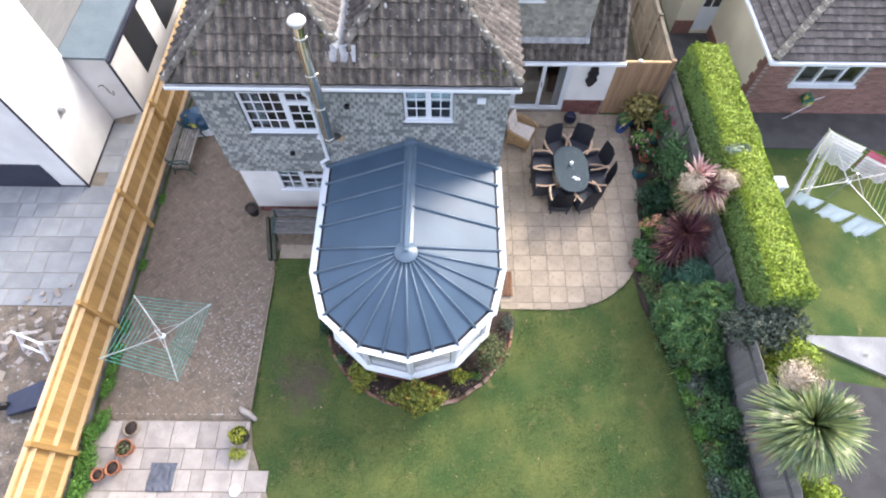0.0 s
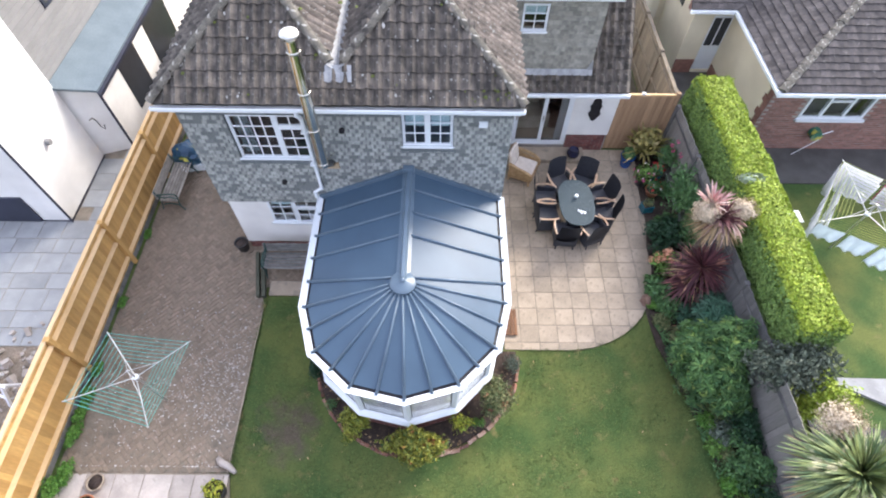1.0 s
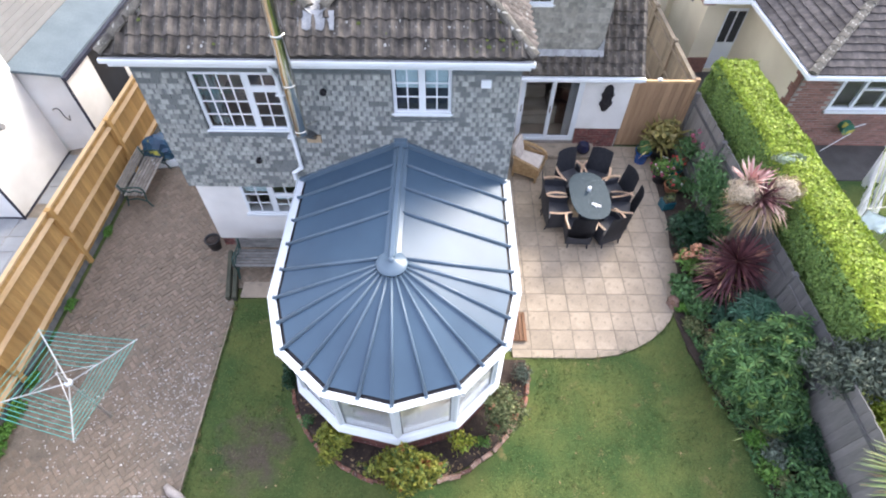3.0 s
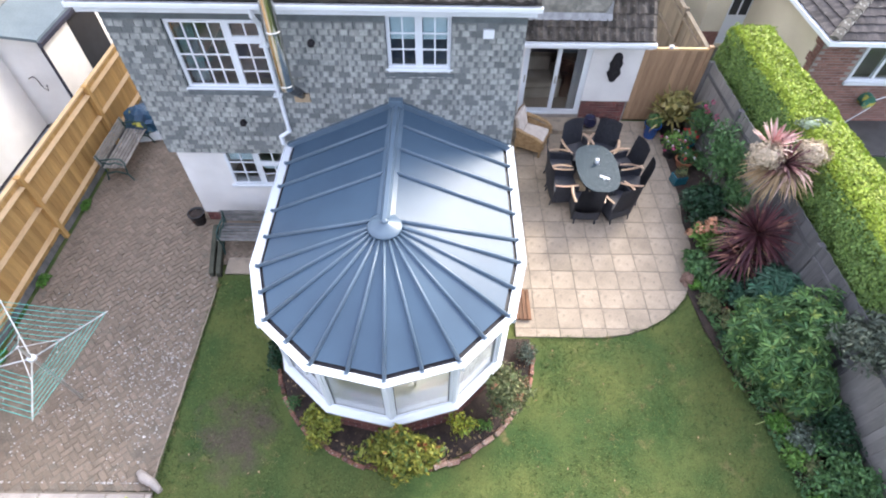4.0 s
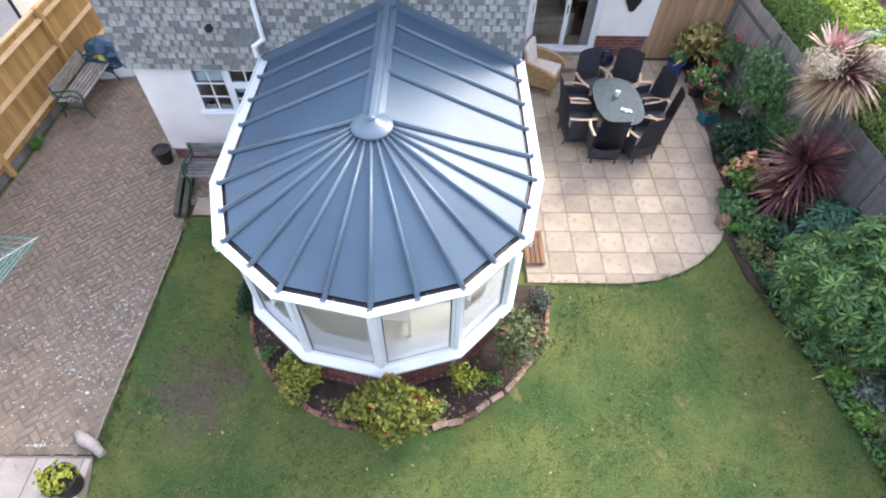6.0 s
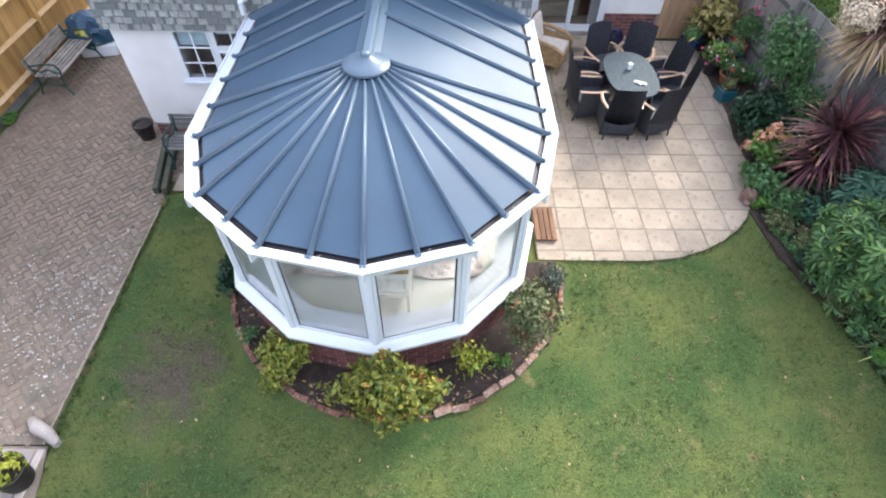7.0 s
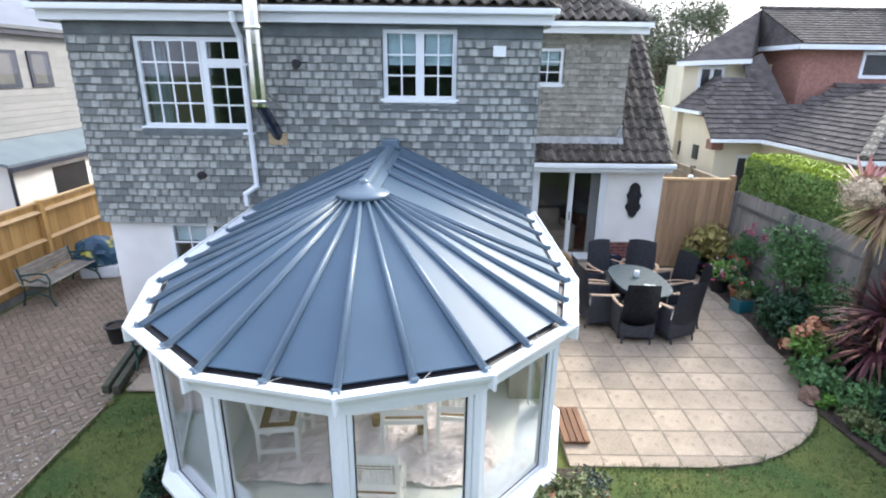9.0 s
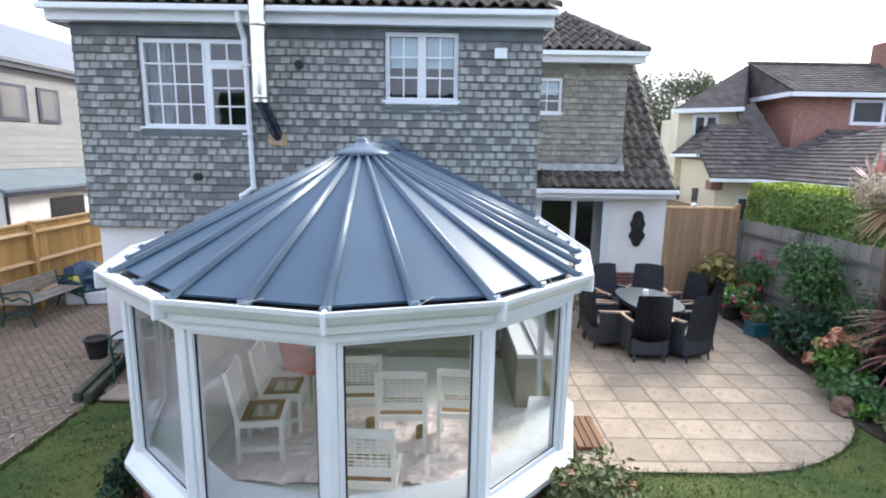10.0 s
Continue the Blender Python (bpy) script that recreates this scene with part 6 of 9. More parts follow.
def shrub(name, base, rad, n, size, mat, label, seed, aspect=0.5, rough=0.3, jitter=0.95, stems=5, rise=None, freq=1.7, category="shrub", blooms=None, group=""):
    """A bush: stems from the ground and a crown of many leaves with gaps; rad: half sizes of the crown."""
    r = random.Random(seed)
    sh = thing(name, base, label, category, group)
    cz = rise if rise is not None else rad[2] * 0.95
    c = (0, 0, cz)
    for k in range(stems):
        bm = bmesh.new()
        a = 2 * math.pi * k / stems + r.uniform(-0.4, 0.4)
        e = Vector((math.cos(a) * rad[0] * 0.55, math.sin(a) * rad[1] * 0.55, cz + rad[2] * r.uniform(0.0, 0.5)))
        mid = Vector((e.x * 0.35, e.y * 0.35, e.z * 0.5))
        th = 0.012 + 0.014 * max(rad)
        rod(bm, (r.uniform(-0.03, 0.03), r.uniform(-0.03, 0.03), -0.02), mid, th, th * 0.7, 6)
        rod(bm, mid, e, th * 0.7, th * 0.3, 6)
        part("stem", bm, M_BARK, sh, local=True)
    P, N = [], []
    for k in range(7):
        a, d = 2 * math.pi * k / 6 + r.uniform(-0.4, 0.4), (0.0 if k == 6 else r.uniform(0.38, 0.62))
        f = 0.72 if k == 6 else r.uniform(0.42, 0.6)
        cc = (rad[0] * d * math.cos(a), rad[1] * d * math.sin(a), cz + rad[2] * (0.1 if k == 6 else r.uniform(-0.45, 0.4)))
        p, q = lump(cc, [v * f for v in rad], max(20, n // 6), seed * 9 + k, depth=0.55, rough=rough + 0.25, freq=freq)
        P.append(p)
        N.append(q)
    pts, nrm = np.concatenate(P), np.concatenate(N)
    keep = pts[:, 2] > 0.02 - base[2] * 0
    ob = new("crown", leaves_mesh("crown", pts[keep], nrm[keep], size, mat, aspect, seed, jitter))
    ob.parent = sh
    if blooms:
        bmat, bn, bs = blooms
        p2, n2 = lump(c, [v * 1.05 for v in rad], bn, seed + 50, depth=0.08, rough=rough, freq=freq)
        sel = n2[:, 2] > -0.1
        P, N = [], []
        g = np.random.default_rng(seed)
        for q, w in zip(p2[sel], n2[sel]):
            for _ in range(14):
                dd = g.normal(0, 1, 3)
                dd /= np.linalg.norm(dd)
                P.append(q + dd * bs * 0.5)
                N.append(dd)
        ob = new("blossom", leaves_mesh("blossom", np.array(P), np.array(N), bs * 0.55, bmat, 0.8, seed, 0.3))
        ob.parent = sh
    return sh


def star_shrub(name, base, rad, whorls, size, mat, label, seed, per=8, rough=0.25):
    """A bush whose shoots end in whorls of long leaves."""
    sh = shrub(name, base, [v * 0.86 for v in rad], int(whorls * 5), size * 0.7, mat, label, seed, aspect=0.3, rough=rough)
    pts, nrm = lump((0, 0, rad[2] * 0.95), rad, whorls, seed, depth=0.15, rough=rough)
    g = np.random.default_rng(seed)
    V, F = [], []
    for p, d in zip(pts, nrm):
        if p[2] < 0.05:
            continue
        d = d + np.array((0, 0, 0.45))
        d /= np.linalg.norm(d)
        t = np.cross(d, g.normal(0, 1, 3))
        t /= np.linalg.norm(t)
        b = np.cross(d, t)
        a0 = g.uniform(0, 6.28)
        for k in range(per):
            a = a0 + 6.283 * k / per + g.normal(0, 0.12)
            L = size * g.uniform(0.7, 1.15)
            o = t * math.cos(a) + b * math.sin(a)
            w = t * -math.sin(a) + b * math.cos(a)
            up = g.uniform(0.1, 0.5)
            i = len(V)
            V += [tuple(p), tuple(p + o * L * 0.55 + d * L * up * 0.5 + w * L * 0.13), tuple(p + o * L + d * L * up * 0.25), tuple(p + o * L * 0.55 + d * L * up * 0.5 - w * L * 0.13)]
            F += [(i, i + 1, i + 2), (i, i + 2, i + 3)]
    ob = new("foliage", raw_mesh("foliage", V, F, mat))
    ob.parent = sh
    return sh


def sword_crown(parent, name, c, n, length, width, mat, seed, low=-0.5, high=1.0, droop=0.5, label=""):
    """A burst of long pointed leaves from the point c, arching over; low, high: range of the sine of their rise."""
    g = np.random.default_rng(seed)
    V, F = [], []
    for k in range(n):
        a = g.uniform(0, 6.283)
        e = math.asin(max(-0.98, min(0.98, g.uniform(low, high))))
        L = length * g.uniform(0.7, 1.1)
        d = np.array((math.cos(a) * math.cos(e), math.sin(a) * math.cos(e), math.sin(e)))
        s = np.array((-math.sin(a), math.cos(a), 0))
        w = width * g.uniform(0.8, 1.2)
        i = len(V)
        pos = np.asarray(c, float)
        for j, f in enumerate((0, 0.35, 0.7, 1.0)):
            q = pos + d * L * f - np.array((0, 0, 1)) * droop * L * f * f * math.cos(e)
            ww = w * (0.7, 1.0, 0.75, 0.05)[j]
            V += [tuple(q - s * ww / 2), tuple(q + s * ww / 2)]
        for j in range(3):
            b = i + 2 * j
            F.append((b, b + 1, b + 3, b + 2))
    ob = new(name, raw_mesh(name, V, F, mat))
    ob.parent = parent
    return tagged(ob, label)


def trunk(parent, pts, r0, r1, mat=M_BARK):
    bm = bmesh.new()
    n = len(pts) - 1
    tube(bm, pts, [r0 + (r1 - r0) * i / n for i in range(n + 1)], 9)
    return part("trunk", bm, mat, parent, local=True)


def plume(parent, c, rad, n, seed, mat=L_CREAM):
    pts, nrm = lump(c, rad, n, seed, depth=0.7, rough=0.5, flat_base=False)
    ob = new("flower_plume", leaves_mesh("flower_plume", pts, nrm, 0.045, mat, 0.5, seed, 1.0))
    ob.parent = parent
    return tagged(ob, "cream faded flower plume")


# the clipped hedge: a leafy skin over a dense core, with softened corners
def hedge(name, x0, x1, y0, y1, zl, zr, z1, n, size, mat, label, seed, side=None, core=None):
    h = thing(name, ((x0 + x1) / 2, (y0 + y1) / 2, 0), label, "hedge")
    bm = bmesh.new()
    box(bm, x0 + 0.17, x1 - 0.17, y0 + 0.17, y1 - 0.17, 0.0, z1 - 0.17)
    bmesh.ops.subdivide_edges(bm, edges=bm.edges[:], cuts=6, use_grid_fill=True)
    for v in bm.verts:
        v.co += Vector((noise.noise(v.co * 2.0), noise.noise(v.co * 2.0 + Vector((9, 0, 0))), 0)) * 0.04
    part("core", bm, core or M_HEDGECORE, h, "shaded leafy inside")
    z0 = zr
    g = np.random.default_rng(seed)
    A = [(x1 - x0) * (y1 - y0), (y1 - y0) * (z1 - z0), (y1 - y0) * (z1 - z0), (x1 - x0) * (z1 - z0), (x1 - x0) * (z1 - z0)]
    P, N = [], []
    for f, ar in enumerate(A):
        m = int(n * ar / sum(A))
        u, v = g.random(m), g.random(m)
        ins = g.random(m) ** 2 * 0.13
        for a, b, q in zip(u, v, ins):
            if f == 0:
                x, y = x0 + a * (x1 - x0), y0 + b * (y1 - y0)
                e = min(x - x0, x1 - x, y - y0, y1 - y)
                z = z1 - q - 4.0 * max(0, 0.22 - e) ** 2 + 0.11 * noise.noise(Vector((x * 1.6, y * 1.6, seed))) + 0.03 * noise.noise(Vector((x * 6, y * 6, seed)))
                nr = (0, 0, 1)
            elif f in (1, 2):
                y, z = y0 + a * (y1 - y0), (zl if f == 1 else zr) + b * (z1 - (zl if f == 1 else zr))
                wv = 0.11 * noise.noise(Vector((y * 1.6, z * 1.6, seed + f))) + 3.0 * max(0, z - z1 + 0.22) ** 2
                x = x0 + q + wv if f == 1 else x1 - q - wv
                nr = (-1, 0, 0.3) if f == 1 else (1, 0, 0.3)
            else:
                x, z = x0 + a * (x1 - x0), z0 + b * (z1 - z0)
                wv = 0.1 * noise.noise(Vector((x * 2, z * 2, seed + f))) + 3.0 * max(0, z - z1 + 0.22) ** 2
                y = y0 + q + wv if f == 3 else y1 - q - wv
                nr = (0, -1, 0.3) if f == 3 else (0, 1, 0.3)
            P.append((x, y, z))
            N.append(nr)
    P, N = np.array(P) - np.array(((x0 + x1) / 2, (y0 + y1) / 2, 0)), np.array(N)
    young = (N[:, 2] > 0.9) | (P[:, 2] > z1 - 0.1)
    # sides: mature leaves whose colour also carries the dimmer light there
    for sel, mm, lab in ((young, mat, "bright new growth"), (~young, side or L_HEDGESIDE, "mature side leaves, darkened for shade")):
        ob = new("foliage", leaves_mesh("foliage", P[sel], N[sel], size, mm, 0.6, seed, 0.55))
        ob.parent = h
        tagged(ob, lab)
    h.matrix_basis = h.matrix_basis @ Matrix.Rotation(radians(0.8), 4, "Z")
    return h


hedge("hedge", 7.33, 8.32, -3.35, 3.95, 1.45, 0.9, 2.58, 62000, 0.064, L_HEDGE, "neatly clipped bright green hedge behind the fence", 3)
shrub("golden_shrub", (8.12, -4.2, 0), (0.5, 0.45, 0.85), 2800, 0.09, L_HEDGE, "bright yellow-green rounded shrub behind the fence", 21, rise=1.2)
shrub("golden_shrub", (8.0, -7.0, 0), (0.45, 0.5, 0.9), 2200, 0.09, L_HEDGE, "bright yellow-green rounded shrub behind the fence", 22, rise=1.0)
shrub("grey_shrub", (7.52, -3.7, 0), (0.84, 0.58, 0.62), 4600, 0.105, L_SILVER, "grey-green leafy shrub spilling over the fence", 23, rise=1.72, aspect=0.4, rough=0.45)
for x, y, rad, n, k in ((6.5, -3.45, (0.62, 0.6, 0.72), 170, 24), (6.2, -3.05, (0.42, 0.42, 0.55), 80, 224), (6.85, -3.0, (0.5, 0.45, 0.85), 110, 324), (6.5, -2.62, (0.45, 0.36, 0.55), 80, 124), (6.75, -3.9, (0.42, 0.36, 0.5), 70, 424)):
    star_shrub("leafy_shrub", (x, y, 0), rad, int(n * 1.7), 0.17, L_LEAFY, "green shrub with starry leaf whorls", k, rough=0.6)
star_shrub("leafy_shrub", (6.95, -2.1, 0), (0.5, 0.5, 0.55), 90, 0.24, L_BLUE, "blue-green shrub with broad fingered leaves", 25)
shrub("camellia", (6.35, 0.30, 0), (0.48, 0.5, 0.45), 1500, 0.095, L_DARK, "dark glossy evergreen bush beside the patio", 26)
shrub("hydrangea", (6.28, -0.55, 0), (0.36, 0.36, 0.36), 520, 0.11, L_LIGHT, "hydrangea with faded orange flower heads", 27, blooms=(L_ORANGE, 16, 0.15))
shrub("geranium", (5.98, -1.15, 0), (0.36, 0.42, 0.25), 900, 0.10, L_MID, "low green clump of rounded leaves at the patio edge", 28, aspect=0.8)
shrub("climbing_rose", (6.86, 1.05, 0), (0.42, 0.72, 0.78), 3000, 0.085, L_MID, "loose green rose bush against the fence", 29, rise=1.08, rough=0.6)
shrub("climbing_rose", (6.95, 0.15, 0), (0.36, 0.5, 0.6), 1000, 0.08, L_MID, "loose green rose bush against the fence", 129, rise=0.7, rough=0.6)
shrub("flowering_shrub", (7.0, 2.7, 0), (0.3, 0.45, 0.5), 900, 0.07, L_MID, "small shrub with pink flowers by the fence", 30, rise=0.75, blooms=(L_PINK, 9, 0.10))
for x, y, rr, m, s in ((6.62, -4.55, 0.30, L_GREY, 31), (6.98, -4.75, 0.40, L_MID, 32), (6.42, -4.85, 0.24, L_LIGHT, 33), (6.72, -5.35, 0.34, L_MID, 34), (6.95, -5.9, 0.36, L_LIGHT, 35), (6.7, -6.3, 0.30, L_MID, 36), (6.9, -7.0, 0.42, L_BLUE, 37), (7.0, -4.15, 0.46, L_DARK, 38), (6.75, -7.9, 0.45, L_MID, 39), (7.0, -9.2, 0.55, L_BLUE, 40), (6.9, -10.6, 0.6, L_MID, 41), (5.95, -2.0, 0.22, L_CREAMRED, 42), (6.2, -2.45, 0.25, L_CREAMRED, 43), (6.15, -1.65, 0.34, L_MID, 142), (6.55, -1.9, 0.32, L_BLUE, 143), (6.35, -0.15, 0.24, L_MID, 144), (6.9, -0.4, 0.3, L_DARK, 145), (6.95, -1.35, 0.34, L_MID, 146), (6.6, -2.25, 0.3, L_LIGHT, 147), (6.6, 0.85, 0.28, L_MID, 148), (6.85, 2.0, 0.3, L_MID, 149), (6.6, -6.7, 0.3, L_GREY, 150), (6.85, -7.5, 0.35, L_MID, 151), (6.95, -5.2, 0.3, L_DARK, 152), (6.6, -5.0, 0.2, L_CREAMRED, 153), (6.05, -2.75, 0.2, L_DARK, 160), (6.1, -3.45, 0.2, L_CREAMRED, 161), (6.25, -3.85, 0.2, L_MID, 162), (6.35, -4.3, 0.2, L_WEED, 163), (6.5, -5.6, 0.22, L_WEED, 164), (6.62, -6.0, 0.2, L_CREAMRED, 165), (6.5, -4.7, 0.16, L_MID, 166), (5.85, -1.55, 0.16, L_WEED, 167)):
    shrub("border_plant", (x, y, 0), (rr, rr * 1.1, rr * 0.75), int(900 * rr / 0.35), 0.075, m, {L_GREY: "silvery low-growing border plant", L_MID: "leafy green border plant", L_LIGHT: "pale green border plant", L_BLUE: "blue-green leafy border plant", L_DARK: "dark evergreen border plant", L_CREAMRED: "browning border plant with dry stems", L_WEED: "fresh green border plant"}[m], s, rough=0.4, category="plant", group="border plants")
for x, y, hh, m, k in ((6.98, -4.62, 0.9, L_DARK, 171), (6.96, -5.25, 0.85, L_MID, 172), (6.95, -5.95, 0.9, L_DARK, 173), (6.93, -6.7, 0.85, L_MID, 174)):
    shrub("fence_shrub", (x, y, 0), (0.3, 0.42, hh * 0.48), 1100, 0.08, m, {L_DARK: "dark leafy shrub against the fence", L_MID: "green leafy shrub against the fence"}[m], k, rough=0.5, rise=hh * 0.5)
iris = thing("iris_clump", (6.55, -4.15, 0), "clump of bleached upright sword leaves", "plant")
sword_crown(iris, "foliage", (0, 0, 0.02), 60, 0.65, 0.03, L_SWORD, 44, 0.25, 0.95, 0.35)

cord = thing("cordyline", (6.66, -1.08, 0), "burgundy cordyline with spiky sword leaves", "plant")
trunk(cord, [(0, 0, -0.02), (0.02, 0, 0.5), (0, -0.03, 1.05)], 0.06, 0.045)
sword_crown(cord, "foliage", (0.04, -0.03, 1.15), 200, 0.82, 0.04, L_BURG, 45, -0.35, 0.98, 0.22)
sword_crown(cord, "lower_tuft", (-0.12, -0.2, 0.75), 150, 0.62, 0.04, L_BURG, 145, -0.4, 0.95, 0.35)
sword_crown(cord, "dry_skirt", (0.0, -0.02, 0.95), 36, 0.75, 0.03, L_STRAW, 46, -0.3, 0.7, 0.3, "dry straw leaves")

pc = thing("cordyline", (6.58, -0.68, 0), "tall cordyline with cream flower plumes and dry skirts", "plant")
trunk(pc, [(0, 0, -0.02), (0.05, 0.03, 1.0), (0.0, -0.02, 1.8), (0.02, -0.05, 2.5)], 0.07, 0.05)
sword_crown(pc, "foliage", (0.05, -0.05, 2.55), 90, 0.55, 0.05, L_BURG, 47, 0.1, 0.98, 0.25)
sword_crown(pc, "pale_tuft", (-0.16, 0.16, 2.72), 46, 0.52, 0.055, L_BLUSH, 48, 0.45, 0.98, 0.15, "pale pinkish new leaves")
sword_crown(pc, "dry_skirt", (0.05, -0.05, 2.5), 150, 0.62, 0.035, L_STRAW, 49, -0.75, 0.25, 0.45, "hanging dry straw leaves")
sword_crown(pc, "faded_tuft", (0.2, -0.05, 2.5), 60, 0.62, 0.04, L_FADED, 149, -0.3, 0.5, 0.5, "bleached pinkish leaves")
plume(pc, (-0.34, -0.04, 2.72), (0.27, 0.27, 0.22), 3600, 50)
plume(pc, (0.46, 0.02, 2.72), (0.28, 0.28, 0.2), 3600, 51)

gc = thing("cabbage_palm", (7.55, -5.8, 0), "large green cabbage palm rosette with pale plumes", "palm")
trunk(gc, [(0, 0, -0.02), (0.03, 0.0, 1.0), (-0.05, 0.0, 2.35)], 0.09, 0.07)
sword_crown(gc, "foliage", (-0.05, 0, 2.4), 900, 1.0, 0.052, L_SWORD, 52, -0.45, 0.98, 0.35)
sword_crown(gc, "dry_skirt", (-0.05, 0, 2.2), 110, 0.95, 0.045, L_STRAW, 53, -0.9, 0.0, 0.4, "dry straw leaves")
plume(gc, (-0.15, 0.8, 2.6), (0.42, 0.36, 0.26), 3600, 54)
plume(gc, (0.8, 0.25, 2.2), (0.25, 0.3, 0.22), 900, 55)

# round bed below the conservatory
shrub("bed_shrub", (0.25, -4.98, 0.03), (0.6, 0.36, 0.5), 3800, 0.088, L_VARI, "bushy shrub with yellow, green and reddish leaves", 60, rough=0.45, rise=0.46)
shrub("bed_shrub", (-1.08, -4.42, 0.03), (0.38, 0.42, 0.42), 1500, 0.065, L_OLIVE, "loose yellow-green shrub in the round bed", 61, rough=0.5, rise=0.26)
shrub("bed_shrub", (1.88, -3.95, 0.03), (0.42, 0.52, 0.5), 2400, 0.066, L_CREAMRED, "shrub with reddish stems and cream leaves", 62, rough=0.4)
shrub("bed_shrub", (1.16, -4.45, 0.03), (0.27, 0.22, 0.3), 240, 0.075, L_YELLOW, "sparse yellow-green sprigs in bare soil", 63, rough=0.7, stems=9)
shrub("bed_shrub", (-2.02, -3.2, 0.03), (0.2, 0.36, 0.3), 900, 0.06, L_DARK, "dark green plant beside the brick wall", 64, rough=0.5)
shrub("bed_shrub", (2.35, -3.1, 0.03), (0.2, 0.22, 0.12), 420, 0.05, L_GREY, "low greyish clump by the patio edge", 65, rough=0.5)
shrub("bed_shrub", (-1.62, -4.05, 0.03), (0.14, 0.14, 0.09), 160, 0.05, L_MID, "small weed in the dark soil", 66, rough=0.5)
shrub("bed_shrub", (1.55, -4.38, 0.03), (0.14, 0.12, 0.1), 140, 0.06, L_LIGHT, "small pale green seedling", 67, rough=0.5)

# unseen tall hedge behind the camera, added to darken window reflections
hedge("boundary_hedge", -9.5, 13.5, -18.2, -17.0, 0.0, 0.0, 5.6, 20000, 0.3, L_DARK, "unseen tall dark hedge added for the window reflections", 9, L_DARK, M_CORE)

# dead leaves and bark on the soil of the beds
V, F = [], []
rq = random.Random(31)
for k in range(420):
    if k < 220:
        a, d = radians(rq.uniform(188, 356)), rq.uniform(1.95, 2.18)
        x, y, z = BED_C[0] + d * math.cos(a), BED_C[1] + d * math.sin(a), 0.042
    else:
        y = rq.uniform(-6.5, -0.5)
        x, z = 6.0 + max(0, -y - 2.2) * 0.17 + rq.uniform(0.1, 0.75), 0.058
    s, a = rq.uniform(0.012, 0.035), rq.uniform(0, 6.28)
    i = len(V)
    V += [(x + s * math.cos(a), y + s * math.sin(a), z), (x - 0.45 * s * math.sin(a), y + 0.45 * s * math.cos(a), z + 0.01), (x - s * math.cos(a), y - s * math.sin(a), z), (x + 0.45 * s * math.sin(a), y - 0.45 * s * math.cos(a), z + 0.006)]
    F += [(i, i + 1, i + 2), (i, i + 2, i + 3)]
tagged(new("leaf_litter", raw_mesh("leaf_litter", V, F, L_STRAW)), "dry leaves and bark scattered on the bed soil", "leaf litter", kind="stuff")

# weeds along the foot of the fence
for k, (x, y, rr) in enumerate(((-6.85, -5.75, 0.22), (-6.8, -6.3, 0.28), (-6.78, -6.8, 0.25), (-6.72, -5.5, 0.2), (-6.75, -7.3, 0.32), (-6.7, -7.9, 0.34), (-6.85, -4.75, 0.2), (-6.88, -4.3, 0.17), (-6.9, -3.9, 0.16), (-6.9, -3.3, 0.14), (-6.95, -1.6, 0.12), (-6.95, 0.4, 0.12))):
    shrub("weed_clump", (x, y, 0), (rr * 0.8, rr * 1.4, rr * 0.8), int(3600 * rr), 0.06, L_WEED, "green weeds growing at the fence foot", 70 + k, rough=0.5, category="weeds", group="weeds by the fence", stems=3)

# far trees
def tree(base, height, spread, n, size, mat, label, seed):
    r = random.Random(seed)
    t = thing("tree", base, label, "tree", "far trees")
    bm = bmesh.new()
    top = Vector((r.uniform(-0.3, 0.3), r.uniform(-0.3, 0.3), height * 0.75))
    rod(bm, (0, 0, -0.05), top * 0.5, spread * 0.07, spread * 0.05, 8)
    rod(bm, top * 0.5, top, spread * 0.05, spread * 0.02, 8)
    part("trunk", bm, M_BARK, t, local=True)
    P, N = [], []
    bm = bmesh.new()
    for k in range(11):
        a, h = r.uniform(0, 6.28), r.uniform(0.35, 0.95) * height
        w = spread * (0.95 - 0.6 * abs(h / height - 0.55)) * r.uniform(0.3, 0.8)
        e = Vector((math.cos(a) * w, math.sin(a) * w, h))
        rod(bm, top * min(0.95, h / height * 0.8), e, spread * 0.025, spread * 0.008, 6)
        p, q = lump(e, (spread * 0.36, spread * 0.36, height * 0.15), n // 11, seed * 20 + k, depth=0.8, rough=0.5, flat_base=False)
        P.append(p)
        N.append(q)
    part("branchwork", bm, M_BARK, t, local=True)
    ob = new("crown", leaves_mesh("crown", np.concatenate(P), np.concatenate(N), size, mat, 0.6, seed, 0.8))
    ob.parent = t
    return t


# paler than near leaves: the haze of distance is put into the colour
L_FAR = leaf_material("hazed_far_leaf", (0.22, 0.24, 0.16), (0.13, 0.155, 0.10))
tree((13.3, 30, 0), 9.2, 2.4, 3600, 0.22, L_FAR, "thin-leaved tree far behind the houses", 82)
tree((15.2, 29.5, 0), 8.5, 2.2, 5200, 0.17, L_FAR, "broad-leaved tree far behind the houses", 85)
tree((22.3, 32, 0), 8.0, 3.0, 5200, 0.2, L_FAR, "broad-leaved tree far behind the houses", 86)
tree((17.2, 30.5, 0), 8.3, 2.8, 7000, 0.19, L_FAR, "broad-leaved tree far behind the houses", 80)
tree((19.6, 31, 0), 8.2, 3.0, 7000, 0.19, L_FAR, "broad-leaved tree far behind the houses", 81)
tree((9.0, 15.5, 0), 4.0, 1.1, 1700, 0.16, L_MID, "dark green tree beside the wing", 83)

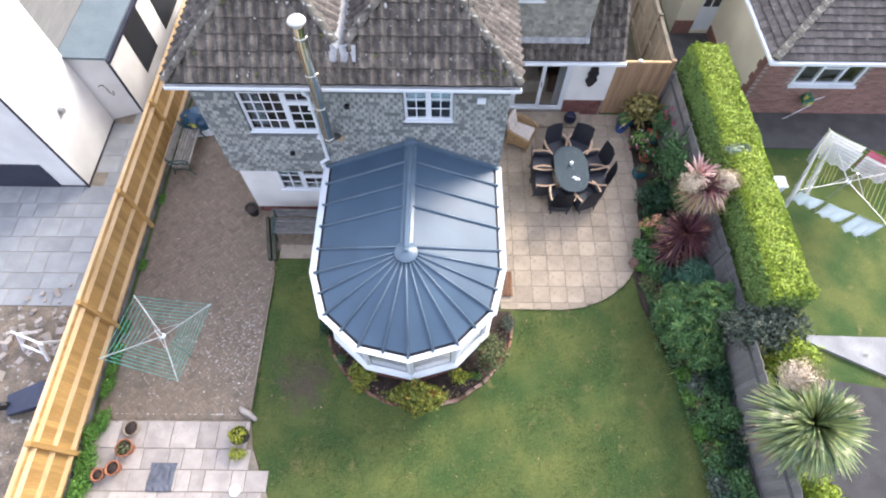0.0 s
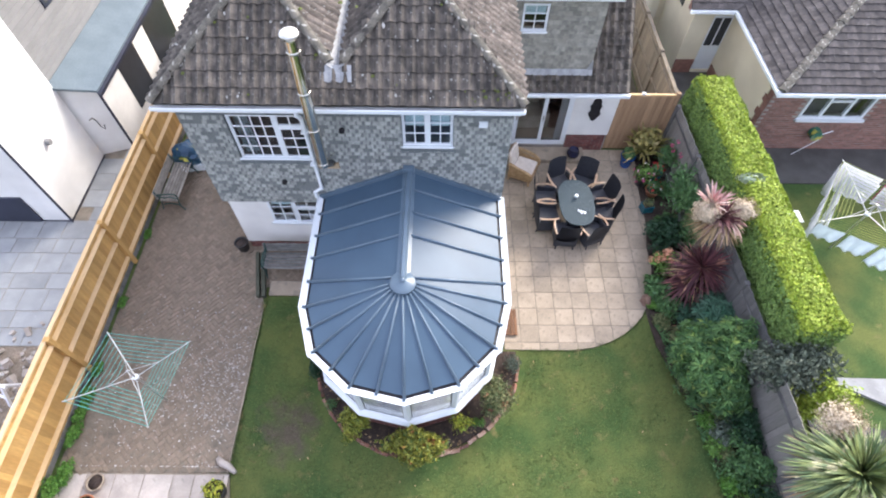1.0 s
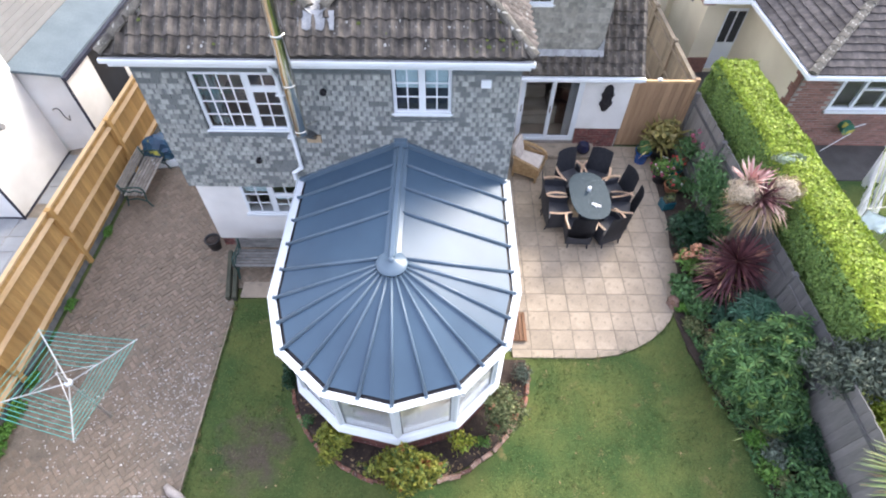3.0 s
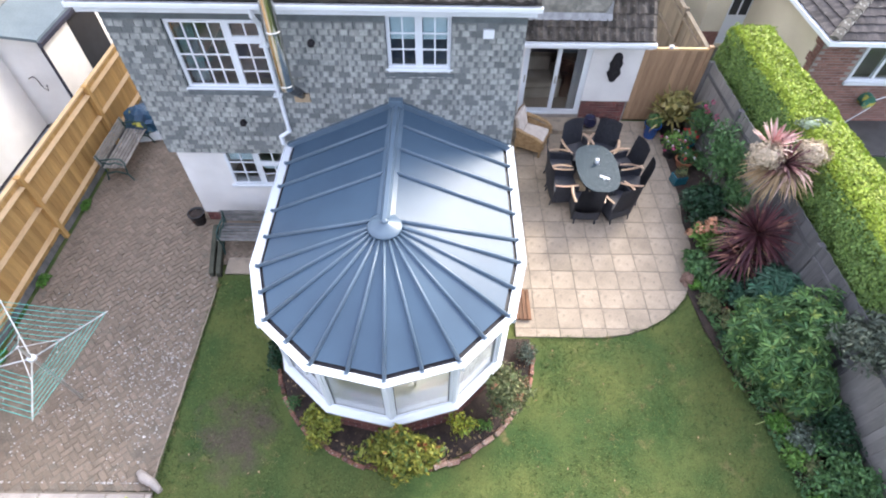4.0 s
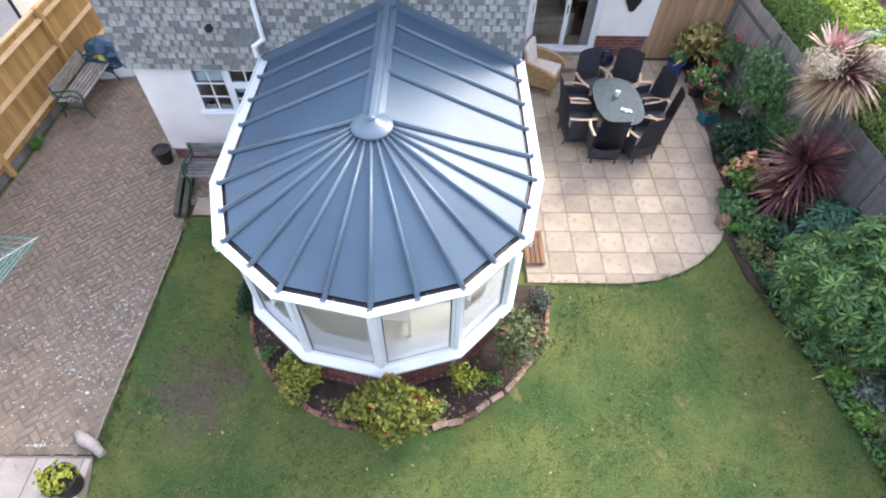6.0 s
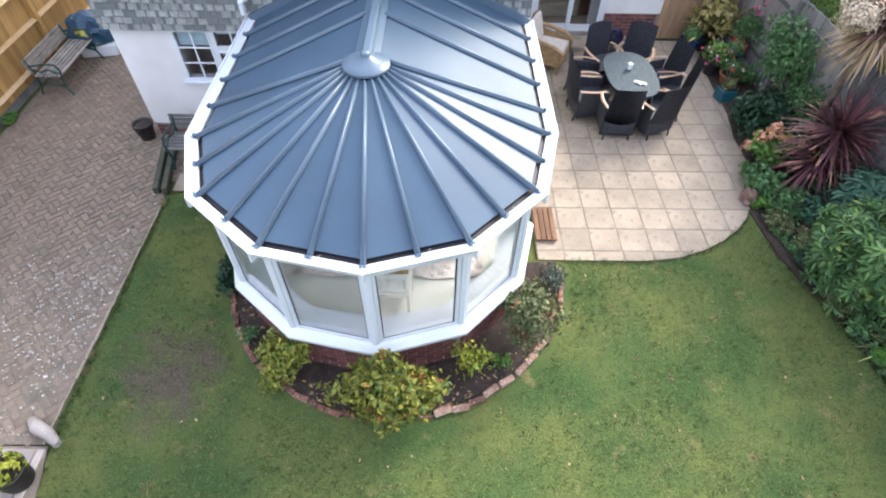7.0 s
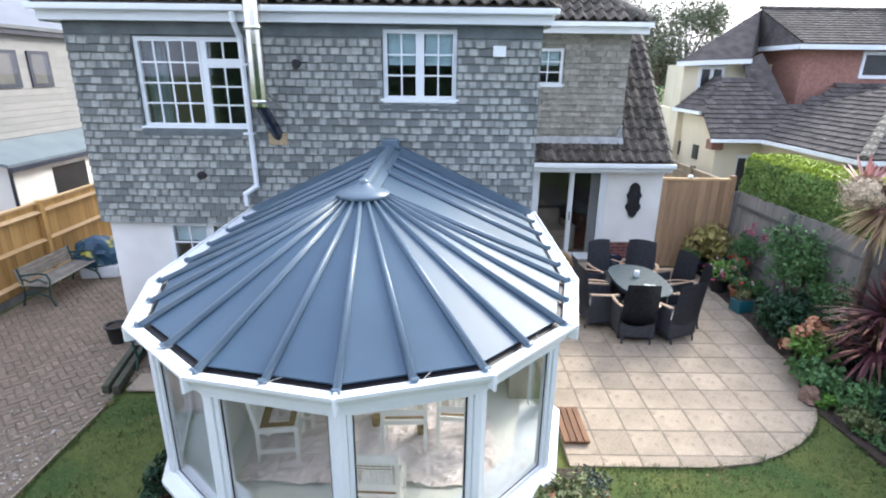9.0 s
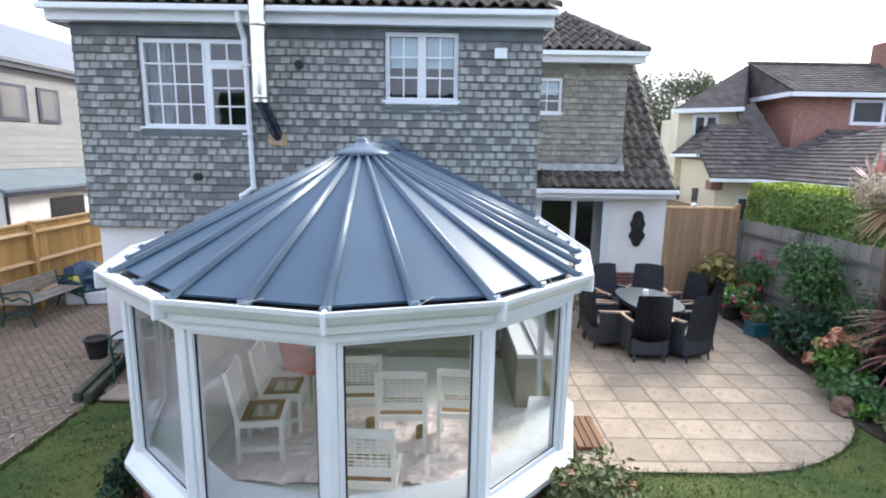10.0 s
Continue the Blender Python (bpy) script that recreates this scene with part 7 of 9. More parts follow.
# grass blades: a thin stand over the lawn
g = np.random.default_rng(11)
N_BL = 240000
bx, by = g.uniform(-3.6, 6.8, N_BL), g.uniform(-13.5, -1.5, N_BL)
ok = np.array([inside((a, b), LAWN) and math.hypot(a - BED_C[0], b - BED_C[1]) > 2.42 for a, b in zip(bx, by)])
bx, by = bx[ok], by[ok]
n = len(bx)
a = g.uniform(0, 6.283, n)
hgt, wid, lean = g.uniform(0.007, 0.016, n), g.uniform(0.004, 0.008, n), g.uniform(1.6, 3.6, n)
dx, dy = np.cos(a), np.sin(a)
v0 = np.stack([bx - dy * wid, by + dx * wid, np.full(n, 0.0)], 1)
v1 = np.stack([bx + dy * wid, by - dx * wid, np.full(n, 0.0)], 1)
v2 = np.stack([bx + dx * hgt * lean, by + dy * hgt * lean, hgt + 0.008], 1)
# coarser tufts standing in clumps, and a ragged fringe along the drive, the patio and the border
cx, cy = g.uniform(-3.5, 6.7, 5200), g.uniform(-12.0, -1.5, 5200)
ok = np.array([inside((p, q), LAWN) and math.hypot(p - BED_C[0], q - BED_C[1]) > 2.45 for p, q in zip(cx, cy)])
cx, cy = np.repeat(cx[ok], 7), np.repeat(cy[ok], 7)
cx, cy = cx + g.normal(0, 0.022, len(cx)), cy + g.normal(0, 0.022, len(cy))
tall = g.uniform(0.018, 0.034, len(cx))
for p, q, count in [((-3.55, -1.5), (-3.5, -5.35), 3200), ((5.7, -2.3), (6.1, -3.9), 900), ((6.1, -3.9), (6.45, -5.4), 1100), ((6.45, -5.4), (6.65, -7.0), 1200), ((6.65, -7.0), (6.78, -10.0), 1600), ((2.5, -2.72), (3.75, -2.72), 320), ((3.75, -2.72), (4.71, -2.49), 260), ((4.71, -2.49), (5.34, -2.08), 220), ((5.34, -2.08), (5.70, -1.66), 200)]:
    f = g.uniform(0, 1, count)
    wave = np.sin(f * 23.0 + p[0]) * 0.5 + np.sin(f * 61.0) * 0.5
    off = g.normal(0, 0.02, count) + 0.016 * wave
    ex, ey = q[0] - p[0], q[1] - p[1]
    el = math.hypot(ex, ey)
    cx = np.concatenate([cx, p[0] + f * ex - off * ey / el])
    cy = np.concatenate([cy, p[1] + f * ey + off * ex / el])
    tall = np.concatenate([tall, g.uniform(0.018, 0.042, count) * (1.0 + 0.35 * wave)])
m_ = len(cx)
a2 = g.uniform(0, 6.283, m_)
w2 = g.uniform(0.004, 0.008, m_)
ax, ay = np.cos(a2), np.sin(a2)
out = tall * g.uniform(0.6, 1.6, m_)
v0 = np.concatenate([v0, np.stack([cx - ay * w2, cy + ax * w2, np.full(m_, 0.0)], 1)])
v1 = np.concatenate([v1, np.stack([cx + ay * w2, cy - ax * w2, np.full(m_, 0.0)], 1)])
v2 = np.concatenate([v2, np.stack([cx + ax * out, cy + ay * out, tall + 0.008], 1)])
n = len(v0)
me = raw_mesh("grass", np.stack([v0, v1, v2], 1).reshape(-1, 3).tolist(), np.arange(3 * n).reshape(-1, 3).tolist(), M_BLADE)
tagged(new("grass", me), "short damp grass blades over the lawn", "grass", kind="stuff")

# fallen leaves and flakes of stone on drive and lawn
pts = []
for k in range(1330):
    x, y = (R.uniform(-6.6, -3.7), R.gauss(-3.6, 1.2)) if k < 480 else (-3.65 - abs(R.gauss(0, 0.7)), R.gauss(-3.6, 0.9))
    if k > 1150:             # a denser drift that runs down towards the fence
        f = R.random()
        x, y = -4.0 - 1.6 * f + R.gauss(0, 0.35), -3.1 - 1.5 * f + R.gauss(0, 0.3)
    pts.append((min(-3.63, x), min(-0.8, max(-5.3, y)), 0.022))
V, F = [], []
for x, y, z in pts:
    s, a = R.uniform(0.007, 0.021) * (1.6 if R.random() < 0.08 else 1.0), R.uniform(0, 6.28)
    i = len(V)
    V += [(x + s * math.cos(a + k * 1.57), y + s * 0.8 * math.sin(a + k * 1.57), z + 0.006 + 0.004 * (k % 2)) for k in range(4)] + [(x, y, z + 0.016)]
    F += [(i + k, i + (k + 1) % 4, i + 4) for k in range(4)]
tagged(new("stone_chips", raw_mesh("stone_chips", V, F, material("pale_stone_chip", (0.52, 0.49, 0.45), (0.36, 0.33, 0.30), rough=0.9, bump=0, rand=0.3))), "pale stone chips scattered over the drive", "stone chips", kind="stuff")
V, F = [], []
for _ in range(90):
    x, y = R.uniform(-3.3, 6.3), R.uniform(-7.5, -2.8)
    if not inside((x, y), LAWN) or math.hypot(x - BED_C[0], y - BED_C[1]) < 2.5:
        continue
    s, a = R.uniform(0.012, 0.03), R.uniform(0, 6.28)
    i = len(V)
    V += [(x + s * math.cos(a), y + s * math.sin(a), 0.045), (x - 0.5 * s * math.sin(a), y + 0.5 * s * math.cos(a), 0.055), (x - s * math.cos(a), y - s * math.sin(a), 0.045), (x + 0.5 * s * math.sin(a), y - 0.5 * s * math.cos(a), 0.052)]
    F += [(i, i + 1, i + 2), (i, i + 2, i + 3)]
tagged(new("fallen_leaves", raw_mesh("fallen_leaves", V, F, L_STRAW)), "dry fallen leaves scattered on the lawn", "foliage", kind="stuff")

# low creeping leaves over the front of the border's soil
RC = random.Random(5)
pts, nrm = [], []
for _ in range(2600):
    y = RC.uniform(-9.5, -2.0)
    f = (-y - 2.0) / 7.5
    x = 5.76 + 1.02 * f ** 0.8 + abs(RC.gauss(0, 0.16))
    if math.sin(y * 5.3) + math.sin(y * 2.1 + 1) < -0.5 and RC.random() < 0.8:
        continue
    pts.append((x, y, 0.05 + RC.uniform(0, 0.07)))
    nrm.append((RC.gauss(0, 0.4), RC.gauss(0, 0.4), 1.0))
tagged(new("ground_cover", leaves_mesh("ground_cover", pts, nrm, 0.06, L_MID, 0.6, 9, 0.3)), "low creeping green leaves along the border's edge", "plants", kind="stuff")

# ---- patio furniture ----
M_RATTAN = material("dark_rattan_weave", (0.046, 0.05, 0.064), (0.028, 0.031, 0.041), rough=0.6, scale=20, fine=160, mottle=0.35, bump=0.6)
M_ARM = material("pale_teak_arm", (0.66, 0.50, 0.37), (0.54, 0.38, 0.26), rough=0.55, scale=8, fine=50, mottle=0.12, bump=0.1)
M_GRANITE = material("speckled_grey_granite", (0.055, 0.08, 0.095), (0.028, 0.043, 0.053), rough=0.55, spec=0.15, scale=22, fine=120, mottle=0.4, bump=0.0, third=(0.25, 0.29, 0.31), third_at=0.62)


def curved_slab(bm, pts, thick):
    """A bent sheet: rows of points, given thickness."""
    rows = [[bm.verts.new(p) for p in row] for row in pts]
    fs = []
    for a, b in zip(rows, rows[1:]):
        for i in range(len(a) - 1):
            fs.append(bm.faces.new((a[i], a[i + 1], b[i + 1], b[i])))
    bmesh.ops.solidify(bm, geom=fs, thickness=thick)


def dining_chair():
    """A high-backed woven armchair; it faces +x of its own."""
    ch = thing("patio_chair", (0, 0, 0), "dark woven rattan armchair with pale wooden arms", "chair", "chairs round the patio table")
    bm = bmesh.new()
    box(bm, -0.27, 0.28, -0.285, 0.285, 0.10, 0.44)
    soften(bm, 0.03, 2)
    part("seat", bm, M_RATTAN, ch, local=True)
    bm = bmesh.new()
    rows = []
    for f in (0, 0.25, 0.5, 0.75, 1.0):
        z = 0.07 + 1.0 * f
        x = -0.23 - 0.17 * f
        w = 0.295 - 0.04 * f ** 1.5
        rows.append([(x + 0.05 * f * (abs(u) ** 2), u * w, z - 0.02 * abs(u) ** 2 * f) for u in (-1, -0.5, 0, 0.5, 1)])
    curved_slab(bm, rows, 0.05)
    part("backrest", bm, M_RATTAN, ch, local=True)
    for s in (-1, 1):
        bm = bmesh.new()
        prism(bm, [(-0.24, s * 0.295), (0.26, s * 0.305), (0.26, s * 0.265), (-0.24, s * 0.265)][:: s], 0.18, [0.62, 0.60, 0.60, 0.62])
        part("side_panel", bm, M_RATTAN, ch, local=True)
        bm = bmesh.new()
        n = 7
        rows = []
        for k in range(n):
            f = k / (n - 1)
            x = -0.28 + 0.52 * f
            yc = s * (0.29 + 0.045 * math.sin(math.pi * f))
            z = 0.655 - 0.02 * f + 0.012 * math.sin(math.pi * f)
            w = 0.03 if f < 0.9 else 0.02
            rows.append([(x, yc - w, z), (x, yc, z + 0.006), (x, yc + w, z)])
        curved_slab(bm, rows, 0.022)
        part("armrest", bm, M_ARM, ch, "pale wooden armrest", local=True)
        for x in (-0.2, 0.21):
            bm = bmesh.new()
            rod(bm, (x - (0.09 if x < 0 else -0.02), s * 0.225, 0.0), (x, s * 0.215, 0.37), 0.016, 0.022, 8)
            part("leg", bm, M_RATTAN, ch, local=True)
            if x > 0:
                bm = bmesh.new()
                rod(bm, (0.2, s * 0.25, 0.58), (0.2, s * 0.26, 0.65), 0.016, 0.016, 8)
                part("arm_support", bm, M_RATTAN, ch, local=True)
    return ch


CHAIRS = [(3.90, 0.38, 88), (4.56, 0.44, 112), (4.92, 0.95, 166), (4.90, 1.46, 196), (4.52, 1.98, 246), (3.94, 1.97, 292), (3.48, 1.42, -3), (3.48, 0.90, 5)]
first = dining_chair()
first.matrix_basis = pose(CHAIRS[0][0], CHAIRS[0][1], 0.026, 0, 0, CHAIRS[0][2])
for x, y, a in CHAIRS[1:]:
    copy_thing(first, pose(x, y, 0.026, 0, 0, a))

table = thing("patio_table", (4.2, 1.09, 0.026), "oval speckled grey granite patio table", "table")


def oval(hx, hy, n=40, p=2.6):
    out = []
    for k in range(n):
        a = 2 * math.pi * k / n
        c, s = math.cos(a), math.sin(a)
        out.append((hx * abs(c) ** (2 / p) * (1 if c > 0 else -1), hy * abs(s) ** (2 / p) * (1 if s > 0 else -1)))
    return out


bm = bmesh.new()
prism(bm, oval(0.455, 0.76), 0.70, 0.73)
bmesh.ops.bevel(bm, geom=[e for e in bm.edges if abs(e.verts[0].co.z - e.verts[1].co.z) < 0.001], offset=0.008, segments=2, affect="EDGES")
part("tabletop", bm, M_GRANITE, table, "speckled grey granite top", local=True)
bm = bmesh.new()
prism(bm, oval(0.40, 0.70), 0.62, 0.698)
part("apron", bm, M_RATTAN, table, local=True)
for sx in (-1, 1):
    for sy in (-1, 1):
        bm = bmesh.new()
        rod(bm, (sx * 0.30, sy * 0.56, 0), (sx * 0.27, sy * 0.5, 0.62), 0.03, 0.035, 10)
        part("leg", bm, M_RATTAN, table, local=True)
cj = thing("candle_jar", (4.20, 1.22, 0.757), "white candle in a small glass jar on the table", "candle")
bm = bmesh.new()
lathe(bm, (0, 0, 0), [(0.04, 0), (0.045, 0.01), (0.045, 0.11), (0.038, 0.115)], 16)
part("candle", bm, M_WHITE, cj, local=True)
bm = bmesh.new()
lathe(bm, (0, 0, 0.115), [(0.003, 0), (0.003, 0.012)], 6)
part("wick", bm, M_BLACK, cj, local=True)
gl = thing("sunglasses", (4.32, 0.72, 0.757), "pale folded sunglasses lying on the table", "sunglasses")
for s in (-1, 1):
    bm = bmesh.new()
    lathe(bm, (s * 0.04, 0, 0.0), [(0.03, 0.0), (0.036, 0.01), (0.03, 0.02)], 12)
    part("lens", bm, M_WHITE, gl, local=True)
for p, q in (((-0.12, 0.10, 0.012), (0.07, 0.02, 0.012)), ((-0.14, 0.06, 0.012), (0.0, 0.0, 0.02))):
    bm = bmesh.new()
    beam(bm, p, q, 0.019, 0.019)
    part("temple", bm, M_WHITE, gl, local=True)

# wicker armchair with cushions
M_WICKER = material("honey_wicker", (0.42, 0.285, 0.15), (0.28, 0.18, 0.09), rough=0.7, scale=16, fine=120, mottle=0.3, bump=0.6)
M_CUSHION = material("cream_cushion", (0.66, 0.60, 0.53), (0.56, 0.50, 0.44), rough=0.9, scale=8, fine=60, mottle=0.08, bump=0.15)
ac = thing("wicker_armchair", (2.98, 2.62, 0.026), "honey wicker armchair with cream cushions on the patio", "armchair", turn=-25)
bm = bmesh.new()
box(bm, -0.33, 0.36, -0.34, 0.34, 0.15, 0.36)
soften(bm, 0.05, 2)
part("base", bm, M_WICKER, ac, local=True)
for x, y in ((-0.29, -0.29), (-0.29, 0.29), (0.31, -0.29), (0.31, 0.29)):
    bm = bmesh.new()
    rod(bm, (x, y, 0.0), (x, y, 0.2), 0.028, 0.034, 10)
    part("leg", bm, M_WICKER, ac, local=True)
bm = bmesh.new()
rows = []
for f in (0, 0.3, 0.6, 0.85, 1.0):
    z, x = 0.34 + 0.64 * f, -0.28 - 0.16 * f
    w = 0.33 * (1 - 0.25 * max(0, f - 0.6) / 0.4)
    rows.append([(x + 0.06 * u * u, u * w, z) for u in (-1, -0.6, 0, 0.6, 1)])
curved_slab(bm, rows, 0.06)
part("backrest", bm, M_WICKER, ac, local=True)
for s in (-1, 1):
    bm = bmesh.new()
    pts = [(-0.32, s * 0.33, 0.66), (-0.05, s * 0.37, 0.62), (0.2, s * 0.37, 0.57), (0.34, s * 0.34, 0.48), (0.36, s * 0.33, 0.32)]
    for p, q in zip(pts, pts[1:]):
        rod(bm, p, q, 0.045, 0.045, 10)
    part("arm", bm, M_WICKER, ac, local=True)
    bm = bmesh.new()
    prism(bm, [(-0.3, s * 0.345), (0.33, s * 0.345), (0.33, s * 0.315), (-0.3, s * 0.315)][:: s], 0.3, [0.60, 0.48, 0.48, 0.60])
    part("side_panel", bm, M_WICKER, ac, local=True)
bm = bmesh.new()
box(bm, -0.24, 0.33, -0.28, 0.28, 0.36, 0.47)
soften(bm, 0.045, 3)
part("seat_cushion", bm, M_CUSHION, ac, "cream seat cushion", local=True)
bm = bmesh.new()
box(bm, -0.05, 0.05, -0.26, 0.26, 0.0, 0.5, Matrix.Translation((-0.26, 0, 0.46)) @ Matrix.Rotation(radians(-14), 4, "Y"))
soften(bm, 0.04, 3)
bc = part("back_cushion", bm, M_CUSHION, ac, "cream back cushion", local=True)
bm = bmesh.new()
bmesh.ops.create_uvsphere(bm, u_segments=14, v_segments=8, radius=1, matrix=Matrix.Translation((-0.245, 0, 0.72)) @ Matrix.Rotation(radians(-14), 4, "Y") @ Matrix.Diagonal((0.03, 0.10, 0.15, 1)))
part("motif", bm, material("pale_blue_print", (0.28, 0.42, 0.50), rough=0.9, bump=0), bc, "pale blue printed motif")

# doorstep, pots by the door
bm = bmesh.new()
box(bm, 2.75, 4.85, 3.12, 3.675, 0.0, 0.13)
soften(bm, 0.015, 2)
structure("doorstep", bm, M_SLAB, "broad stone step below the patio door", "step")


def pot(name, at, r0, r1, h, mat, label, rim=0.015, soil=True, group=""):
    p = thing(name, at, label, "pot", group)
    bm = bmesh.new()
    lathe(bm, (0, 0, 0), [(r0, 0), (r0 * 1.02, 0.01), ((r0 + r1) / 2 * 1.03, h * 0.5), (r1, h - 0.03), (r1 + rim, h - 0.028), (r1 + rim, h), (r1 - 0.012, h), (r1 - 0.02, h - 0.04)], 22)
    part("vessel", bm, mat, p, local=True)
    if soil:
        bm = bmesh.new()
        lathe(bm, (0, 0, h - 0.05), [(r1 - 0.022, 0), (r1 - 0.02, 0.015), (0.02, 0.025)], 16)
        part("soil", bm, M_SOIL, p, local=True)
    return p


def potted(p, rad, n, size, mat, seed, z, name="foliage", blooms=None):
    pts, nrm = lump((0, 0, z), rad, n, seed, rough=0.4)
    ob = new(name, leaves_mesh(name, pts, nrm, size, mat, 0.6, seed))
    ob.parent = p
    if blooms:
        for k, (bmat, bn, bs) in enumerate(blooms):
            q, w = lump((0, 0, z), [v * 1.08 for v in rad], bn, seed + 9 + k, depth=0.1, rough=0.4)
            P = np.repeat(q, 8, 0) + np.random.default_rng(seed).normal(0, bs * 0.35, (len(q) * 8, 3))
            ob = new("blossom", leaves_mesh("blossom", P, np.repeat(w, 8, 0), bs, bmat, 0.8, seed))
            ob.parent = p


L_AUTUMN = leaf_material("tan_yellow_leaf", (0.36, 0.30, 0.10), (0.17, 0.165, 0.055), third=(0.46, 0.39, 0.20))
M_NAVYPOT = material("glossy_navy_glaze", (0.02, 0.022, 0.06), rough=0.15, bump=0)
M_BLUEPOT = material("bright_blue_glaze", (0.03, 0.10, 0.34), (0.02, 0.07, 0.26), rough=0.2, bump=0)
M_TEAL = material("teal_glaze", (0.025, 0.15, 0.19), (0.02, 0.11, 0.15), rough=0.25, bump=0)
M_TERRA = material("terracotta", (0.42, 0.17, 0.09), (0.32, 0.125, 0.065), rough=0.85, scale=8, fine=60, mottle=0.15, bump=0.2)
M_BLACKPOT = material("black_plastic", (0.02, 0.02, 0.022), rough=0.5, bump=0)
bm = bmesh.new()
p = thing("round_pot", (4.50, 3.30, 0.13), "round glossy navy blue pot on the doorstep", "pot")
lathe(bm, (0, 0, 0), [(0.09, 0), (0.16, 0.06), (0.185, 0.14), (0.165, 0.22), (0.12, 0.27), (0.13, 0.29), (0.11, 0.29), (0.10, 0.25)], 24)
part("vessel", bm, M_NAVYPOT, p, local=True)
p = pot("flower_pot", (6.02, 3.08, 0.026), 0.14, 0.20, 0.38, M_BLUEPOT, "bright blue glazed pot with a green plant")
potted(p, (0.2, 0.2, 0.16), 260, 0.09, L_MID, 90, 0.45)
p = pot("flower_pot", (6.5, 3.3, 0.03), 0.14, 0.19, 0.3, M_BLACKPOT, "black pot with a yellow-leaved plant")
potted(p, (0.46, 0.42, 0.46), 200, 0.16, L_AUTUMN, 91, 0.66)
sword_crown(p, "shoot_tuft", (0, 0, 0.4), 60, 0.95, 0.07, L_AUTUMN, 191, 0.25, 0.98, 0.3)
p = pot("flower_pot", (6.32, 2.35, 0.03), 0.13, 0.18, 0.3, M_BLACKPOT, "dark pot of pink and white bedding flowers", group="flower pots")
potted(p, (0.3, 0.28, 0.2), 420, 0.07, L_LIGHT, 92, 0.42, blooms=[(L_PINK, 12, 0.045), (L_WHITEFL, 12, 0.04)])
p = pot("flower_pot", (6.55, 1.98, 0.03), 0.14, 0.2, 0.22, M_TERRA, "wide terracotta bowl with mixed flowers", group="flower pots")
potted(p, (0.24, 0.22, 0.16), 280, 0.06, L_MID, 93, 0.3, blooms=[(L_RED, 6, 0.05), (L_WHITEFL, 5, 0.035)])
p = pot("flower_pot", (6.68, 2.45, 0.03), 0.12, 0.17, 0.36, M_TEAL, "tall teal glazed pot with red flowers", group="flower pots")
potted(p, (0.2, 0.2, 0.18), 240, 0.07, L_MID, 94, 0.5, blooms=[(L_RED, 8, 0.05)])
p = thing("square_planter", (6.28, 1.42, 0.026), "square teal glazed planter on the patio edge", "planter", turn=12)
bm = bmesh.new()
prism(bm, [(-0.15, -0.13), (0.15, -0.13), (0.15, 0.13), (-0.15, 0.13)], 0, 0.24)
soften(bm, 0.015, 2)
part("vessel", bm, M_TEAL, p, local=True)
bm = bmesh.new()
prism(bm, [(-0.125, -0.105), (0.125, -0.105), (0.125, 0.105), (-0.125, 0.105)], 0.236, 0.245)
part("soil", bm, M_SOIL, p, local=True)
potted(p, (0.16, 0.15, 0.12), 120, 0.06, L_CREAMRED, 95, 0.3)
p = thing("stone_urn", (5.72, -1.42, 0.01), "broken brown stone ornament at the patio corner", "ornament")
bm = bmesh.new()
bmesh.ops.create_icosphere(bm, subdivisions=3, radius=0.13, matrix=Matrix.Translation((0, 0, 0.07)))
for v in bm.verts:
    v.co += v.co.normalized() * 0.09 * noise.noise(v.co * 14)
    v.co.z = max(0, v.co.z)
part("stone", bm, material("brown_stone", (0.24, 0.15, 0.115), (0.15, 0.095, 0.075), rough=0.9, scale=10, fine=50, mottle=0.3, bump=0.5), p, local=True)

mat_th = thing("slatted_step", (2.36, -2.02, 0.026), "brown wooden slatted step outside the conservatory door", "step")
M_DECK = material("brown_decking", (0.23, 0.115, 0.06), (0.15, 0.075, 0.04), rough=0.8, scale=6, fine=40, mottle=0.2, bump=0.25, rand=0.2, stretch=(4, 0.6, 1))
for k in range(4):
    bm = bmesh.new()
    box(bm, -0.155 + 0.08 * k, -0.085 + 0.08 * k, -0.34, 0.34, 0.03, 0.055)
    soften(bm, 0.005, 1)
    part("slat", bm, M_DECK, mat_th, local=True)
for y in (-0.28, 0.28):
    bm = bmesh.new()
    box(bm, -0.155, 0.155, y - 0.03, y + 0.03, 0.0, 0.029)
    part("batten", bm, M_DECK, mat_th, local=True)

# black wall plaque
pl = thing("wall_plaque", (4.88, WY - 0.005, 1.18), "black shaped iron plaque on the white wall", "plaque")
bm = bmesh.new()
outline = [(0, 0), (0.07, 0.04), (0.10, 0.12), (0.155, 0.20), (0.17, 0.27), (0.125, 0.33), (0.13, 0.42), (0.165, 0.50), (0.12, 0.58), (0.11, 0.68), (0.07, 0.75), (0, 0.78)]
full_o = outline + [(-x, z) for x, z in outline[-2:0:-1]]
f = [bm.verts.new((x, -0.03, z)) for x, z in full_o]
b = [bm.verts.new((x, 0.0, z)) for x, z in full_o]
bm.faces.new(f)
bm.faces.new(b[::-1])
for k in range(len(f)):
    bm.faces.new((f[k], b[k], b[(k + 1) % len(f)], f[(k + 1) % len(f)]))
part("plate", bm, M_BLACK, pl, local=True)
bm = bmesh.new()
bmesh.ops.create_uvsphere(bm, u_segments=12, v_segments=8, radius=1, matrix=Matrix.Translation((0, -0.03, 0.4)) @ Matrix.Diagonal((0.07, 0.03, 0.18, 1)))
part("relief", bm, M_BLACK, pl, local=True)

